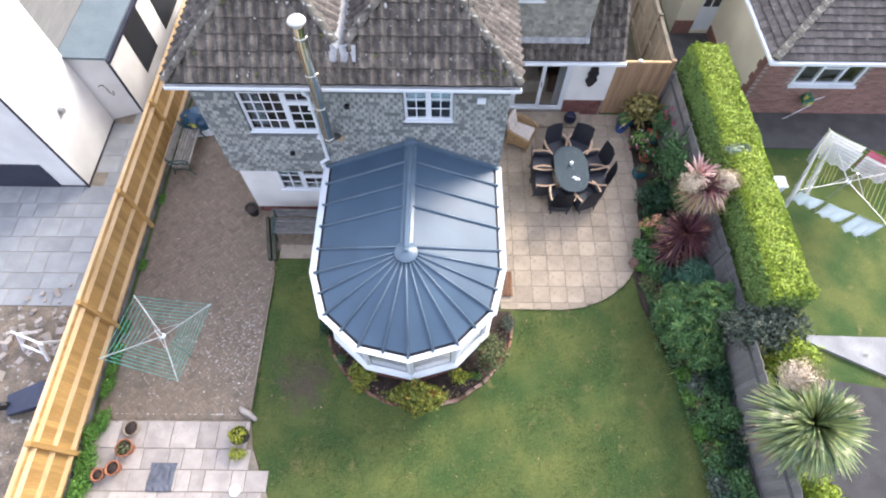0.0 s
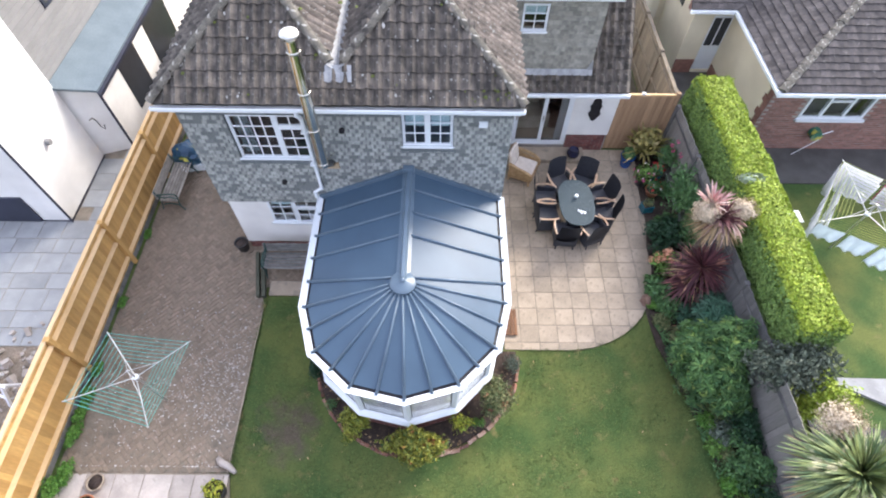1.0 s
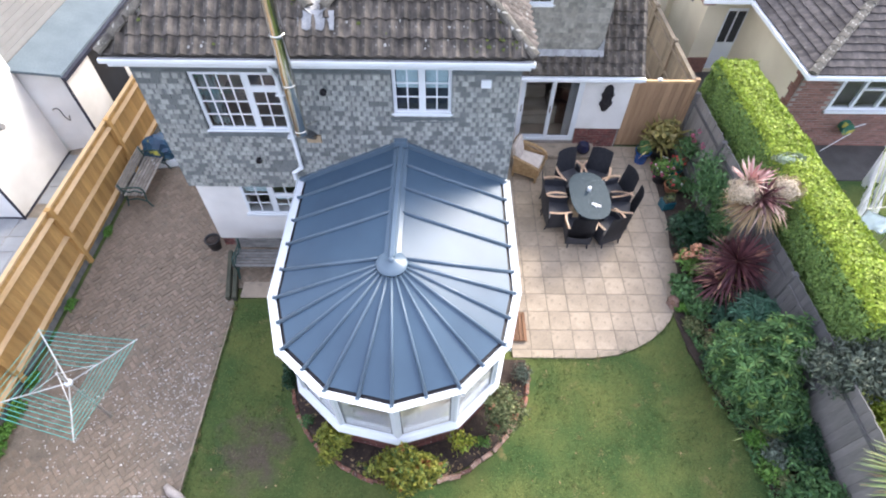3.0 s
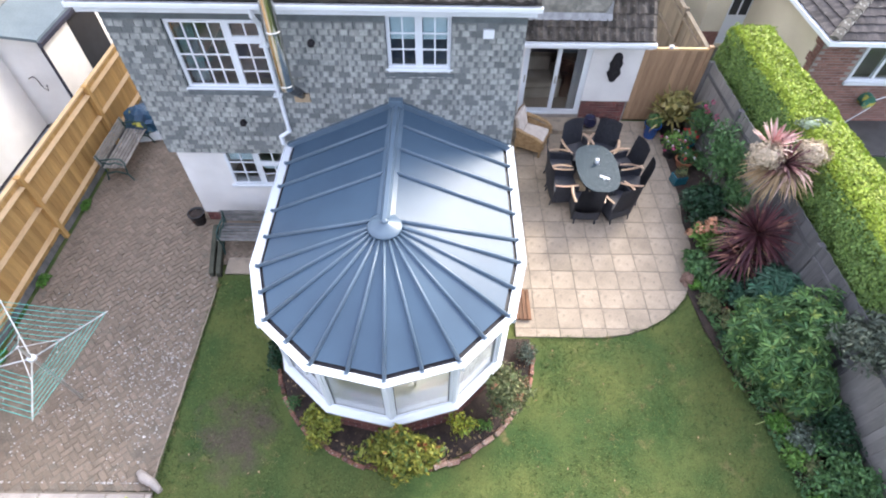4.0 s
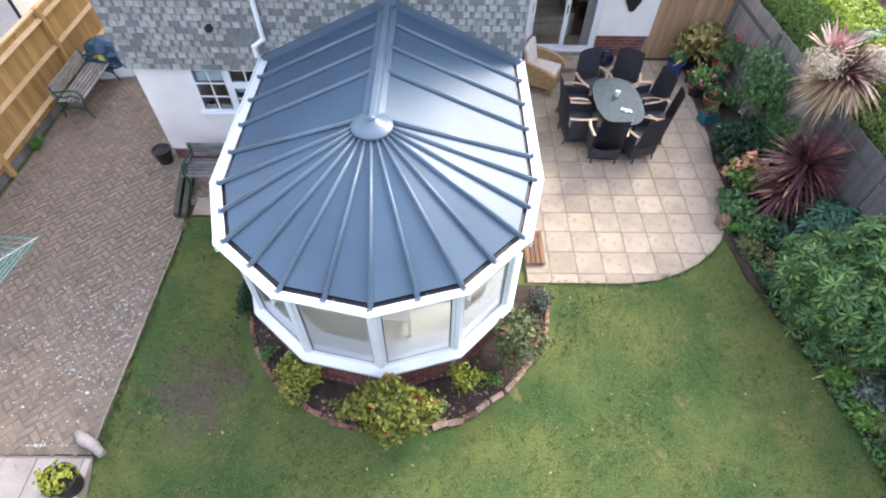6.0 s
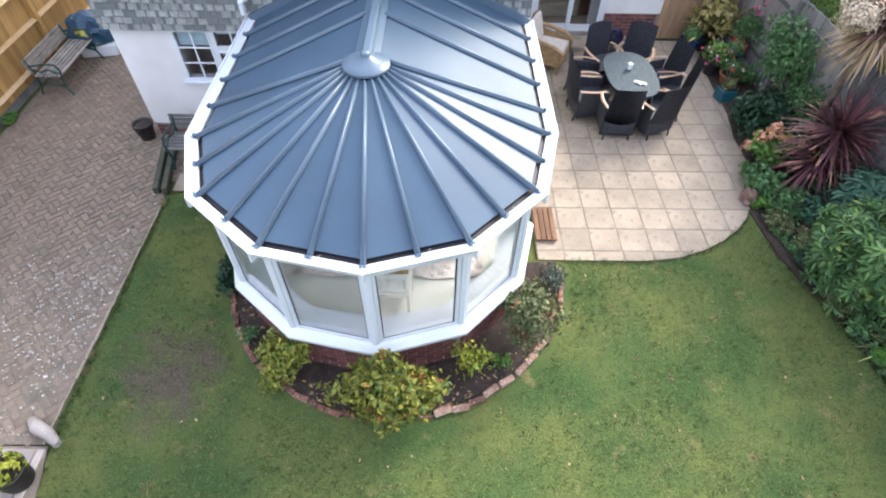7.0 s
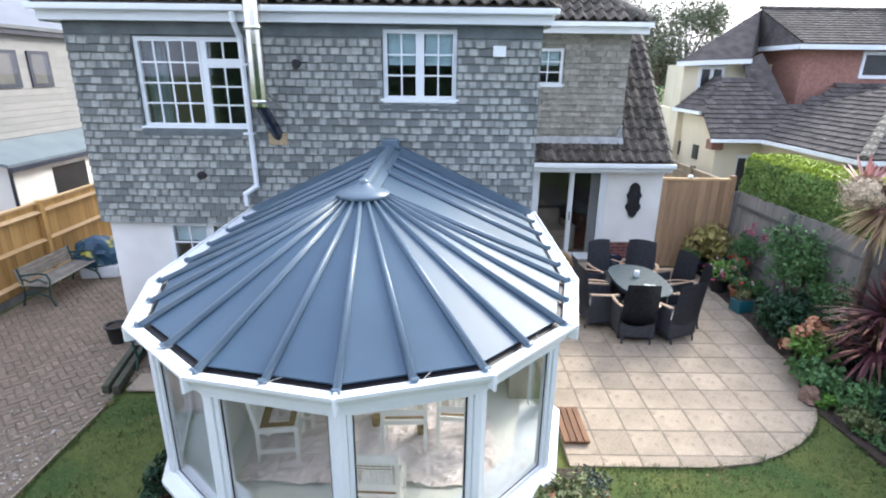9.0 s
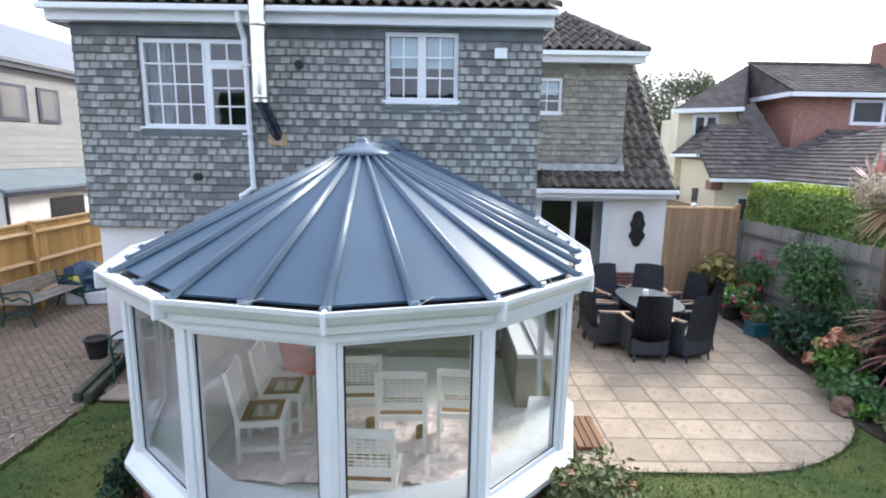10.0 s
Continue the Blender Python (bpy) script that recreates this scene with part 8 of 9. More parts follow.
# ---- drive side ----
M_IRON = material("green_cast_iron", (0.035, 0.085, 0.075), (0.02, 0.055, 0.05), rough=0.6, scale=14, fine=60, mottle=0.2, bump=0.2)
M_BENCHWOOD = material("silvered_bench_slat", (0.30, 0.275, 0.24), (0.20, 0.18, 0.155), rough=0.85, scale=4, fine=40, mottle=0.2, bump=0.25, rand=0.18)


def bench(at, turn, length, wood, label):
    """A slatted garden bench with cast iron ends; it faces +x of its own and is long along y."""
    be = thing("garden_bench", at, label, "bench", "garden benches", turn)
    h = length / 2
    for k in range(6):
        bm = bmesh.new()
        x = -0.16 + 0.082 * k
        box(bm, x, x + 0.06, -h, h, 0.40, 0.425)
        soften(bm, 0.006, 1)
        part("seat_slat", bm, wood, be, local=True)
    for k in range(4):
        bm = bmesh.new()
        z = 0.46 + 0.066 * k
        box(bm, -0.011, 0.011, -h, h, 0, 0.058, Matrix.Translation((-0.185 - 0.012 * k, 0, z)) @ Matrix.Rotation(radians(-8), 4, "Y"))
        soften(bm, 0.005, 1)
        part("back_slat", bm, wood, be, local=True)
    for s in (-1, 1):
        y = s * (h - 0.06)
        e = None
        runs = [[(0.34, 0), (0.27, 0.18), (0.30, 0.38), (0.33, 0.52), (0.28, 0.62), (0.12, 0.63), (-0.08, 0.60), (-0.22, 0.58)], [(-0.25, 0), (-0.18, 0.2), (-0.17, 0.40), (-0.19, 0.56), (-0.22, 0.72)], [(-0.17, 0.39), (0.05, 0.38), (0.30, 0.39)], [(0.27, 0.18), (0.05, 0.26), (-0.18, 0.2)], [(0.27, 0.45), (0.12, 0.52), (-0.02, 0.47), (-0.15, 0.52)]]
        bm = bmesh.new()
        for run in runs:
            for p, q in zip(run, run[1:]):
                rod(bm, (p[0], y, p[1]), (q[0], y, q[1]), 0.018, 0.018, 7)
        part("iron_end", bm, M_IRON, be, "green scrolled iron end", local=True)
    return be


bench((-6.6, 1.95, 0.02), 0, 1.45, M_BENCHWOOD, "slatted bench with green iron ends against the fence")
bench((-3.0, -0.52, 0.02), -90, 1.35, M_GREYWOOD, "dark weathered slatted bench below the house window")
tub = thing("storage_tub", (-6.36, 2.92, 0.02), "white plastic tub heaped with a blue and yellow cover", "tub", turn=10)
bm = bmesh.new()
prism(bm, [(-0.36, -0.28), (0.36, -0.28), (0.36, 0.28), (-0.36, 0.28)], 0, 0.26)
soften(bm, 0.04, 3)
part("body", bm, M_WHITE, tub, local=True)
bm = bmesh.new()
bmesh.ops.create_icosphere(bm, subdivisions=3, radius=1, matrix=Matrix.Translation((-0.04, 0.02, 0.42)) @ Matrix.Diagonal((0.46, 0.36, 0.42, 1)))
for v in bm.verts:
    v.co += Vector((noise.noise(v.co * 7), noise.noise(v.co * 7 + Vector((5, 0, 0))), noise.noise(v.co * 7 + Vector((0, 5, 0))))) * 0.10
    v.co.z = max(0.24, v.co.z)
part("cover", bm, material("teal_plastic_cover", (0.03, 0.11, 0.17), (0.02, 0.055, 0.11), rough=0.4, scale=1.5, bump=0.2, third=(0.50, 0.46, 0.07), third_at=0.57), tub, "crumpled teal and yellow cover", local=True)
pot("bucket", (-4.38, 0.02, 0.02), 0.12, 0.16, 0.3, M_BLACKPOT, "black plastic bucket at the house corner")
bm = bmesh.new()
for k, (x0, y0, x1, y1) in enumerate(((-3.98, -0.15, -3.72, -1.42), (-3.84, -0.15, -3.58, -1.42))):
    sl = bmesh.new()
    beam(sl, (x0, y0, 0.07), (x1, y1, 0.07), 0.09, 0.14)
    soften(sl, 0.01, 1)
    whole("timber_sleeper", sl, M_SLEEPER, "dark mossy timber edging beside the lawn", "sleeper", "timber edging", at=((x0 + x1) / 2, (y0 + y1) / 2, 0))
bm.free()
bm = bmesh.new()
box(bm, -3.5, -2.2, -1.35, -0.95, 0.0, 0.05)
soften(bm, 0.015, 1)
whole("stone_slab", bm, M_SLAB, "pale stone slab beside the bench", "slab", at=(-2.9, -1.15, 0))

# rotary clothes dryer
M_ALU = material("dull_aluminium", (0.62, 0.62, 0.60), rough=0.4, metal=0.7, bump=0)
M_LINE = material("teal_washing_line", (0.10, 0.42, 0.36), rough=0.6, bump=0)


def rotary(at, ends, mat_line, label, lines=8, hub=1.45):
    """A rotary dryer; ends: where its four arms end, from the post."""
    ro = thing("rotary_dryer", at, label, "clothes dryer")
    bm = bmesh.new()
    rod(bm, (0, 0, 0), (0, 0, hub + 0.35), 0.024, 0.022, 10)
    part("post", bm, M_ALU, ro, local=True)
    bm = bmesh.new()
    lathe(bm, (0, 0, hub - 0.04), [(0.03, 0), (0.06, 0.01), (0.06, 0.07), (0.03, 0.08)], 12)
    part("hub", bm, M_WHITE, ro, local=True)
    for e in ends:
        bm = bmesh.new()
        rod(bm, (0, 0, hub), e, 0.013, 0.011, 8)
        part("arm", bm, M_ALU, ro, local=True)
        bm = bmesh.new()
        mid = Vector((0, 0, hub)).lerp(Vector(e), 0.42)
        rod(bm, (0, 0, hub + 0.33), mid, 0.007, 0.007, 6)
        part("stay", bm, M_ALU, ro, local=True)
    for k in range(lines):
        f = 0.35 + 0.62 * k / (lines - 1)
        for a, b in zip(ends, ends[1:] + ends[:1]):
            p, q = Vector((0, 0, hub)).lerp(Vector(a), f), Vector((0, 0, hub)).lerp(Vector(b), f)
            bm = bmesh.new()
            m = p.lerp(q, 0.5) - Vector((0, 0, 0.03))
            rod(bm, p, m, 0.006, 0.006, 4)
            rod(bm, m, q, 0.006, 0.006, 4)
            part("line", bm, mat_line, ro, local=True)
    return ro


rotary((-5.2, -3.95, 0.0), [(1.02, 0.62, 1.78), (0.72, -1.05, 1.78), (-1.0, -0.6, 1.78), (-0.68, 0.80, 1.78)], M_LINE, "bare rotary clothes dryer with teal lines on the drive")

# pots on the terrace
p = pot("terracotta_pot", (-6.05, -6.05, 0.022), 0.12, 0.17, 0.26, M_TERRA, "terracotta pot with a dry plant on the terrace", group="terrace pots")
potted(p, (0.15, 0.15, 0.07), 120, 0.05, L_CREAMRED, 96, 0.27)
pot("terracotta_pot", (-6.2, -6.45, 0.022), 0.10, 0.14, 0.22, M_TERRA, "empty terracotta pot on the terrace", group="terrace pots")
pot("terracotta_pot", (-6.5, -6.58, 0.022), 0.09, 0.12, 0.18, M_TERRA, "small empty terracotta pot on the terrace", group="terrace pots")
pot("terracotta_pot", (-6.1, -5.62, 0.022), 0.12, 0.16, 0.1, M_SLAB, "shallow pale stone bowl by the fence", group="terrace pots")
p = pot("terracotta_pot", (-3.62, -5.78, 0.022), 0.14, 0.18, 0.3, M_BLACKPOT, "dark pot with yellow leaves beside the lawn", group="terrace pots")
potted(p, (0.2, 0.2, 0.14), 170, 0.08, L_YELLOW, 97, 0.34)
shrub("terrace_plant", (-3.62, -6.15, 0.02), (0.22, 0.16, 0.12), 190, 0.07, L_YELLOW, "small yellow-leaved plant beside the pot", 98, stems=3)
bm = bmesh.new()
lathe(bm, (-3.6, -6.85, 0.022), [(0.12, 0), (0.125, 0.01), (0.11, 0.02)], 20)
whole("cover_disc", bm, M_WHITE, "pale round cover set on the slabs", "cover", at=(-3.6, -6.85, 0.022))
lg = thing("driftwood", (-3.6, -5.28, 0.02), "pale weathered log lying at the lawn corner", "log", turn=-28)
bm = bmesh.new()
pts = [(-0.24, 0.03, 0.04), (-0.1, 0.0, 0.06), (0.08, 0.01, 0.055), (0.26, -0.02, 0.04)]
tube(bm, pts, (0.05, 0.075, 0.065, 0.045), 12)
part("log", bm, M_SLAB_GREY, lg, local=True)
mt = thing("folded_sheet", (-5.2, -6.6, 0.024), "dark crumpled sheeting on the terrace", "sheeting")
bm = bmesh.new()
bmesh.ops.create_grid(bm, x_segments=14, y_segments=14, size=0.28)
for v in bm.verts:
    v.co.z = 0.02 + 0.05 * abs(noise.noise(v.co * 7))
    v.co.x += 0.05 * noise.noise(v.co * 4)
bmesh.ops.solidify(bm, geom=bm.faces[:], thickness=0.008)
part("sheet", bm, material("slate_plastic_sheet", (0.12, 0.13, 0.16), rough=0.5, bump=0), mt, local=True)

# ---- next door ----
rotary((10.9, 0.25, 0.0), [(-0.2, 1.45, 1.78), (1.45, 0.2, 1.78), (0.2, -1.5, 1.78), (-1.6, -0.5, 1.78)], material("green_washing_line", (0.35, 0.42, 0.08), rough=0.6, bump=0), "rotary dryer hung with pale washing next door")
M_LINEN = material("pale_linen", (0.82, 0.83, 0.86), (0.75, 0.76, 0.80), rough=0.9, scale=5, fine=40, mottle=0.05, bump=0.1)
M_LINENB = material("pale_blue_linen", (0.70, 0.78, 0.86), (0.64, 0.72, 0.80), rough=0.9, scale=5, fine=40, mottle=0.05, bump=0.1)
M_LINENP = material("pink_linen", (0.68, 0.22, 0.38), rough=0.9, bump=0.1)
def cloth(p, q, drop, mat, label, seed):
    p, q = Vector(p), Vector(q)
    bm = bmesh.new()
    n, m = 12, 8
    side = (q - p).cross(Vector((0, 0, 1))).normalized()
    rows = []
    for j in range(m + 1):
        rows.append([bm.verts.new(p.lerp(q, i / n) - Vector((0, 0, drop * j / m + 0.03 * math.sin(math.pi * i / n))) + side * (0.05 * math.sin(i * 1.3 + seed) * j / m + 0.10 * j / m)) for i in range(n + 1)])
    for a, b in zip(rows, rows[1:]):
        for i in range(n):
            bm.faces.new((a[i], a[i + 1], b[i + 1], b[i])).smooth = True
    bmesh.ops.solidify(bm, geom=bm.faces[:], thickness=0.006)
    whole("laundry", bm, mat, label, "laundry", "washing on the line", at=tuple(p))
c = Vector((10.9, 0.25, 0))
ends = [c + Vector(v) for v in ((-0.2, 1.45, 1.76), (1.45, 0.2, 1.76), (0.2, -1.5, 1.76), (-1.6, -0.5, 1.76))]
hubp = c + Vector((0, 0, 1.45))
k = 0
for a, b, f, items in ((ends[2], ends[3], 0.98, 3), (ends[3], ends[0], 0.98, 5), (ends[0], ends[1], 0.98, 2), (ends[3], ends[0], 0.72, 3), (ends[0], ends[1], 0.8, 2)):
    a, b = hubp.lerp(a, f), hubp.lerp(b, f)
    for i in range(items):
        s0, s1 = (i + 0.05) / items, (i + 0.95) / items
        mat = M_LINENB if (a - ends[2]).length < 0.5 else (M_LINENP if k == 9 else M_LINEN)
        cloth(a.lerp(b, s0), a.lerp(b, s1), (0.75, 0.6, 0.5, 0.85)[k % 4], mat, {M_LINEN: "white washing pegged on the line", M_LINENB: "pale blue washing pegged on the line", M_LINENP: "pink garment pegged on the line"}[mat], k)
        k += 1
tb = thing("laundry_basket", (10.0, 1.05, 0.0), "pale plastic laundry basket on the grass", "basket")
bm = bmesh.new()
prism(bm, [(-0.24, -0.17), (0.24, -0.17), (0.24, 0.17), (-0.24, 0.17)], 0, 0.28)
soften(bm, 0.04, 3)
part("body", bm, M_LINENB, tb, local=True)
bm = bmesh.new()
wall_xz(bm, -0.2, 0.2, -0.28, 0.28, 0.28, 0.30, [])
soften(bm, 0.008, 1)
part("rim", bm, M_WHITE, tb, local=True)
hr = thing("hose_reel", (11.42, 3.69, 0.62), "green and yellow hose reel on the brick wall", "hose reel")
bm = bmesh.new()
rod(bm, (0, 0.14, 0.1), (0, -0.1, 0.1), 0.16, 0.16, 18)
part("drum", bm, material("hose_green", (0.05, 0.20, 0.14), rough=0.5, bump=0, third=(0.55, 0.5, 0.1), third_at=0.5), hr, local=True)
bm = bmesh.new()
for p, q in (((0.12, -0.1, 0.0), (-0.1, -0.12, -0.25)), ((-0.1, -0.12, -0.25), (-0.4, -0.1, -0.68)), ((0.1, -0.1, 0.2), (0.4, -0.02, 0.25))):
    rod(bm, p, q, 0.014, 0.014, 8)
part("hose", bm, M_LINEN, hr, local=True)
climber = thing("hedge_climber", (7.62, 0.35, 0), "pale green patch of foliage on the hedge top", "plant")
pts, nrm = lump((0, 0, 2.56), (0.34, 0.14, 0.07), 260, 5, flat_base=False)
ob = new("foliage", leaves_mesh("foliage", pts, nrm, 0.08, leaf_material("pale_sage_leaf", (0.36, 0.42, 0.30), (0.24, 0.31, 0.20)), 0.6, 5))
ob.parent = climber

wb = thing("wheelbarrow", (-8.45, -5.0, 0.02), "upturned dark wheelbarrow on the rubble", "wheelbarrow", turn=18)
bm = bmesh.new()
prism(bm, [(-0.55, -0.24), (0.5, -0.3), (0.5, 0.3), (-0.55, 0.24)], 0.05, [0.16, 0.34, 0.34, 0.16])
soften(bm, 0.03, 2)
part("tray", bm, material("navy_tray", (0.04, 0.05, 0.09), rough=0.5, bump=0.05), wb, local=True)
for s in (-1, 1):
    bm = bmesh.new()
    rod(bm, (0.4, s * 0.22, 0.3), (0.85, s * 0.2, 0.12), 0.018, 0.018, 8)
    part("handle", bm, M_BLACK, wb, local=True)
bm = bmesh.new()
rod(bm, (-0.62, -0.04, 0.16), (-0.62, 0.04, 0.16), 0.16, 0.16, 16)
part("wheel", bm, M_BLACK, wb, local=True)
fr_ = thing("builders_trestle", (-8.75, -3.75, 0.02), "pale timber trestle standing on rubble", "trestle", turn=-20)
for i, (p, q) in enumerate((((-0.35, -0.25, 0), (-0.3, 0, 0.55)), ((-0.35, 0.25, 0), (-0.3, 0, 0.55)), ((0.35, -0.25, 0), (0.3, 0, 0.55)), ((0.35, 0.25, 0), (0.3, 0, 0.55)), ((-0.45, 0, 0.57), (0.45, 0, 0.57)), ((-0.33, -0.16, 0.2), (0.33, -0.16, 0.2)))):
    bm = bmesh.new()
    beam(bm, p, q, 0.05, 0.06)
    part("leg" if i < 4 else "rail", bm, M_LINEN, fr_, local=True)
V, F = [], []
rb = random.Random(12)
rubble = thing("rubble_heap", (-8.6, -3.4, 0.0), "heap of pale broken rubble next door", "rubble", kind="stuff")
bm = bmesh.new()
for k in range(70):
    s = rb.uniform(0.04, 0.13)
    m = Matrix.Translation((rb.gauss(-8.6, 0.7), rb.gauss(-3.5, 0.5), s * 0.4)) @ Euler((rb.uniform(0, 3), rb.uniform(0, 3), rb.uniform(0, 3))).to_matrix().to_4x4()
    box(bm, -s, s, -s * 0.7, s * 0.7, -s * 0.5, s * 0.5, m)
ob = part("stones", bm, M_SLAB_GREY, rubble)
tagged(ob, kind="stuff")
wl_ = thing("wall_lamp", (-9.13, 1.9, 1.9), "small round white lamp on the white wall", "lamp")
bm = bmesh.new()
rod(bm, (0, 0, 0), (0.1, 0, 0), 0.09, 0.07, 14)
part("shade", bm, M_CLAD, wl_, local=True)

# a sleeper and logs in the border
for (x0, y0, z0), (x1, y1, z1) in (((7.0, -5.95, 0.25), (7.28, -5.85, 0.3)), ((6.9, -5.4, 0.12), (7.25, -5.3, 0.16))):
    bm = bmesh.new()
    rod(bm, (x0 - 0.2, y0, 0.1), (x1, y1, z1), 0.05, 0.045, 10)
    whole("cut_log", bm, M_WICKER, "cut pale brown log lying in the border", "log", "logs in the border", at=(x0 - 0.2, y0, 0.05))

# ---- room behind the patio door ----
M_SOFA = material("beige_sofa_cloth", (0.40, 0.345, 0.27), (0.32, 0.275, 0.21), rough=0.95, scale=6, fine=70, mottle=0.1, bump=0.2)
so = thing("sofa", (3.15, 4.75, 0.2), "beige cloth sofa behind the patio door", "sofa", turn=4)
for nm, a in (("base", (-0.45, 0.55, -0.4, 0.4, 0.0, 0.30)), ("seat_cushion", (-0.40, 0.50, -0.38, 0.25, 0.305, 0.46)), ("back_cushion", (-0.40, 0.50, 0.255, 0.48, 0.31, 0.82)), ("arm", (-0.62, -0.455, -0.42, 0.46, 0.0, 0.58)), ("arm", (0.555, 0.70, -0.42, 0.46, 0.0, 0.58))):
    bm = bmesh.new()
    box(bm, *a)
    soften(bm, 0.05, 2)
    part(nm, bm, M_SOFA, so, local=True)
tc_ = thing("tub_chair", (3.98, 4.7, 0.2), "brown leather tub chair behind the patio door", "chair", turn=200)
M_LEATHER = material("brown_leather", (0.19, 0.085, 0.05), (0.12, 0.055, 0.035), rough=0.5, scale=6, fine=60, mottle=0.12, bump=0.1)
bm = bmesh.new()
lathe(bm, (0, 0, 0), [(0.26, 0), (0.30, 0.02), (0.31, 0.36), (0.28, 0.42), (0.05, 0.44)], 20)
part("seat", bm, M_LEATHER, tc_, local=True)
bm = bmesh.new()
curved_slab(bm, [[(0.36 * math.cos(a), 0.36 * math.sin(a), z) for a in [radians(60 + 24 * k) for k in range(11)]] for z in (0.05, 0.4, 0.72)], 0.07)
part("backrest", bm, M_LEATHER, tc_, local=True)

# tap and hose on the lean-to next door
th_ = thing("garden_tap", (-8.85, 3.42, 1.0), "outdoor tap with a short black hose on the white wall", "tap")
bm = bmesh.new()
pts = [(-0.1, -0.03, 0.28), (0.0, -0.05, 0.32), (0.06, -0.06, 0.25), (0.08, -0.06, 0.05), (0.16, -0.06, -0.05), (0.2, -0.05, 0.1)]
tube(bm, pts, [0.012] * len(pts), 7)
part("hose", bm, M_BLACK, th_, local=True)
bm = bmesh.new()
rod(bm, (-0.1, 0.0, 0.28), (-0.1, -0.08, 0.28), 0.018, seg=10)
part("tap_body", bm, M_STEEL, th_, local=True)

# ---- inside the conservatory ----
M_PAINT = material("white_painted_wood", (0.82, 0.82, 0.79), (0.75, 0.75, 0.71), rough=0.5, scale=6, mottle=0.04, bump=0.05)
M_CANE = material("brown_woven_cane", (0.30, 0.19, 0.10), (0.20, 0.125, 0.065), rough=0.8, scale=20, fine=90, mottle=0.3, bump=0.4)


def white_chair():
    """A white painted dining chair without its seat pad; it faces +x of its own."""
    ch = thing("dining_chair", (0, 0, 0), "white painted wooden dining chair with a slatted back", "chair", "white dining chairs")
    W = 0.235               # half its width
    for x, y, h, lean in ((0.2, -W, 0.45, 0), (0.2, W, 0.45, 0), (-0.2, -W, 0.95, -0.09), (-0.2, W, 0.95, -0.09)):
        bm = bmesh.new()
        beam(bm, (x, y, 0), (x, y, 0.45), 0.04, 0.04, (0, 1, 0))
        if h > 0.5:
            beam(bm, (x, y, 0.45), (x + lean, y, h), 0.04, 0.035, (0, 1, 0))
        part("leg", bm, M_PAINT, ch, local=True)
    for p, q in (((0.2, -W, 0.42), (0.2, W, 0.42)), ((-0.2, -W, 0.42), (-0.2, W, 0.42)), ((-0.18, -W, 0.42), (0.18, -W, 0.42)), ((-0.18, W, 0.42), (0.18, W, 0.42)), ((0.2, -W, 0.2), (0.2, W, 0.2)), ((-0.18, W, 0.16), (0.18, W, 0.16)), ((-0.18, -W, 0.16), (0.18, -W, 0.16))):
        bm = bmesh.new()
        beam(bm, p, q, 0.03, 0.055)
        part("rail", bm, M_PAINT, ch, local=True)
    for x0, x1, y0, y1 in ((-0.18, -0.10, -0.21, 0.21), (0.12, 0.18, -0.21, 0.21), (-0.10, 0.12, -0.21, -0.14), (-0.10, 0.12, 0.14, 0.21)):
        bm = bmesh.new()
        box(bm, x0, x1, y0, y1, 0.435, 0.452)
        part("seat_edge", bm, M_CANE, ch, "brown woven seat edge", local=True)
    for f in (0.2, 0.92):
        bm = bmesh.new()
        z = 0.45 + 0.5 * f
        beam(bm, (-0.2 - 0.09 * f, -W, z), (-0.2 - 0.09 * f, W, z), 0.022, 0.07)
        part("back_rail", bm, M_PAINT, ch, local=True)
    for k in range(9):
        f = 0.28 + 0.07 * k
        bm = bmesh.new()
        rod(bm, (-0.2 - 0.09 * f, -W, 0.45 + 0.5 * f), (-0.2 - 0.09 * f, W, 0.45 + 0.5 * f), 0.007, 0.007, 5)
        part("back_slat", bm, M_PAINT, ch, local=True)
    for k in range(7):
        y = -0.18 + 0.06 * k
        bm = bmesh.new()
        rod(bm, (-0.22, y, 0.55), (-0.283, y, 0.91), 0.006, 0.006, 5)
        part("back_spindle", bm, M_PAINT, ch, local=True)
    return ch


w1 = white_chair()
w1.matrix_basis = pose(0.16, -3.5, 0.1, 0, 0, 88)
for x, y, a in ((-1.02, -2.55, 8), (-0.98, -1.98, 5), (0.35, -2.42, 92), (0.98, -2.36, 86), (-0.14, -2.06, 95)):
    copy_thing(w1, pose(x, y, 0.1, 0, 0, a))
rc = thing("red_chair", (-0.9, -1.3, 0.1), "red chair heaped with papers in the conservatory", "chair", turn=-20)
M_REDCH = material("red_plastic", (0.55, 0.06, 0.04), rough=0.5, bump=0)
bm = bmesh.new()
box(bm, -0.22, 0.22, -0.24, 0.24, 0.38, 0.44)
soften(bm, 0.02, 2)
part("seat", bm, M_REDCH, rc, local=True)
bm = bmesh.new()
curved_slab(bm, [[(-0.2 - 0.12 * f + 0.05 * u * u, 0.24 * u, 0.42 + 0.42 * f) for u in (-1, -0.5, 0, 0.5, 1)] for f in (0, 0.5, 1)], 0.03)
part("backrest", bm, M_REDCH, rc, local=True)
for x in (-0.18, 0.18):
    for y in (-0.2, 0.2):
        bm = bmesh.new()
        rod(bm, (x, y, 0), (x, y, 0.38), 0.015, 0.015, 8)
        part("leg", bm, M_STEEL, rc, local=True)
ds = thing("dust_sheet", (0, -2.5, 0.1), "crumpled pinkish dust sheet on the floor", "dust sheet")
bm = bmesh.new()
bmesh.ops.create_grid(bm, x_segments=60, y_segments=40, size=1, matrix=Matrix.Translation((0.0, 0.15, 0)) @ Matrix.Diagonal((1.35, 0.75, 1, 1)))
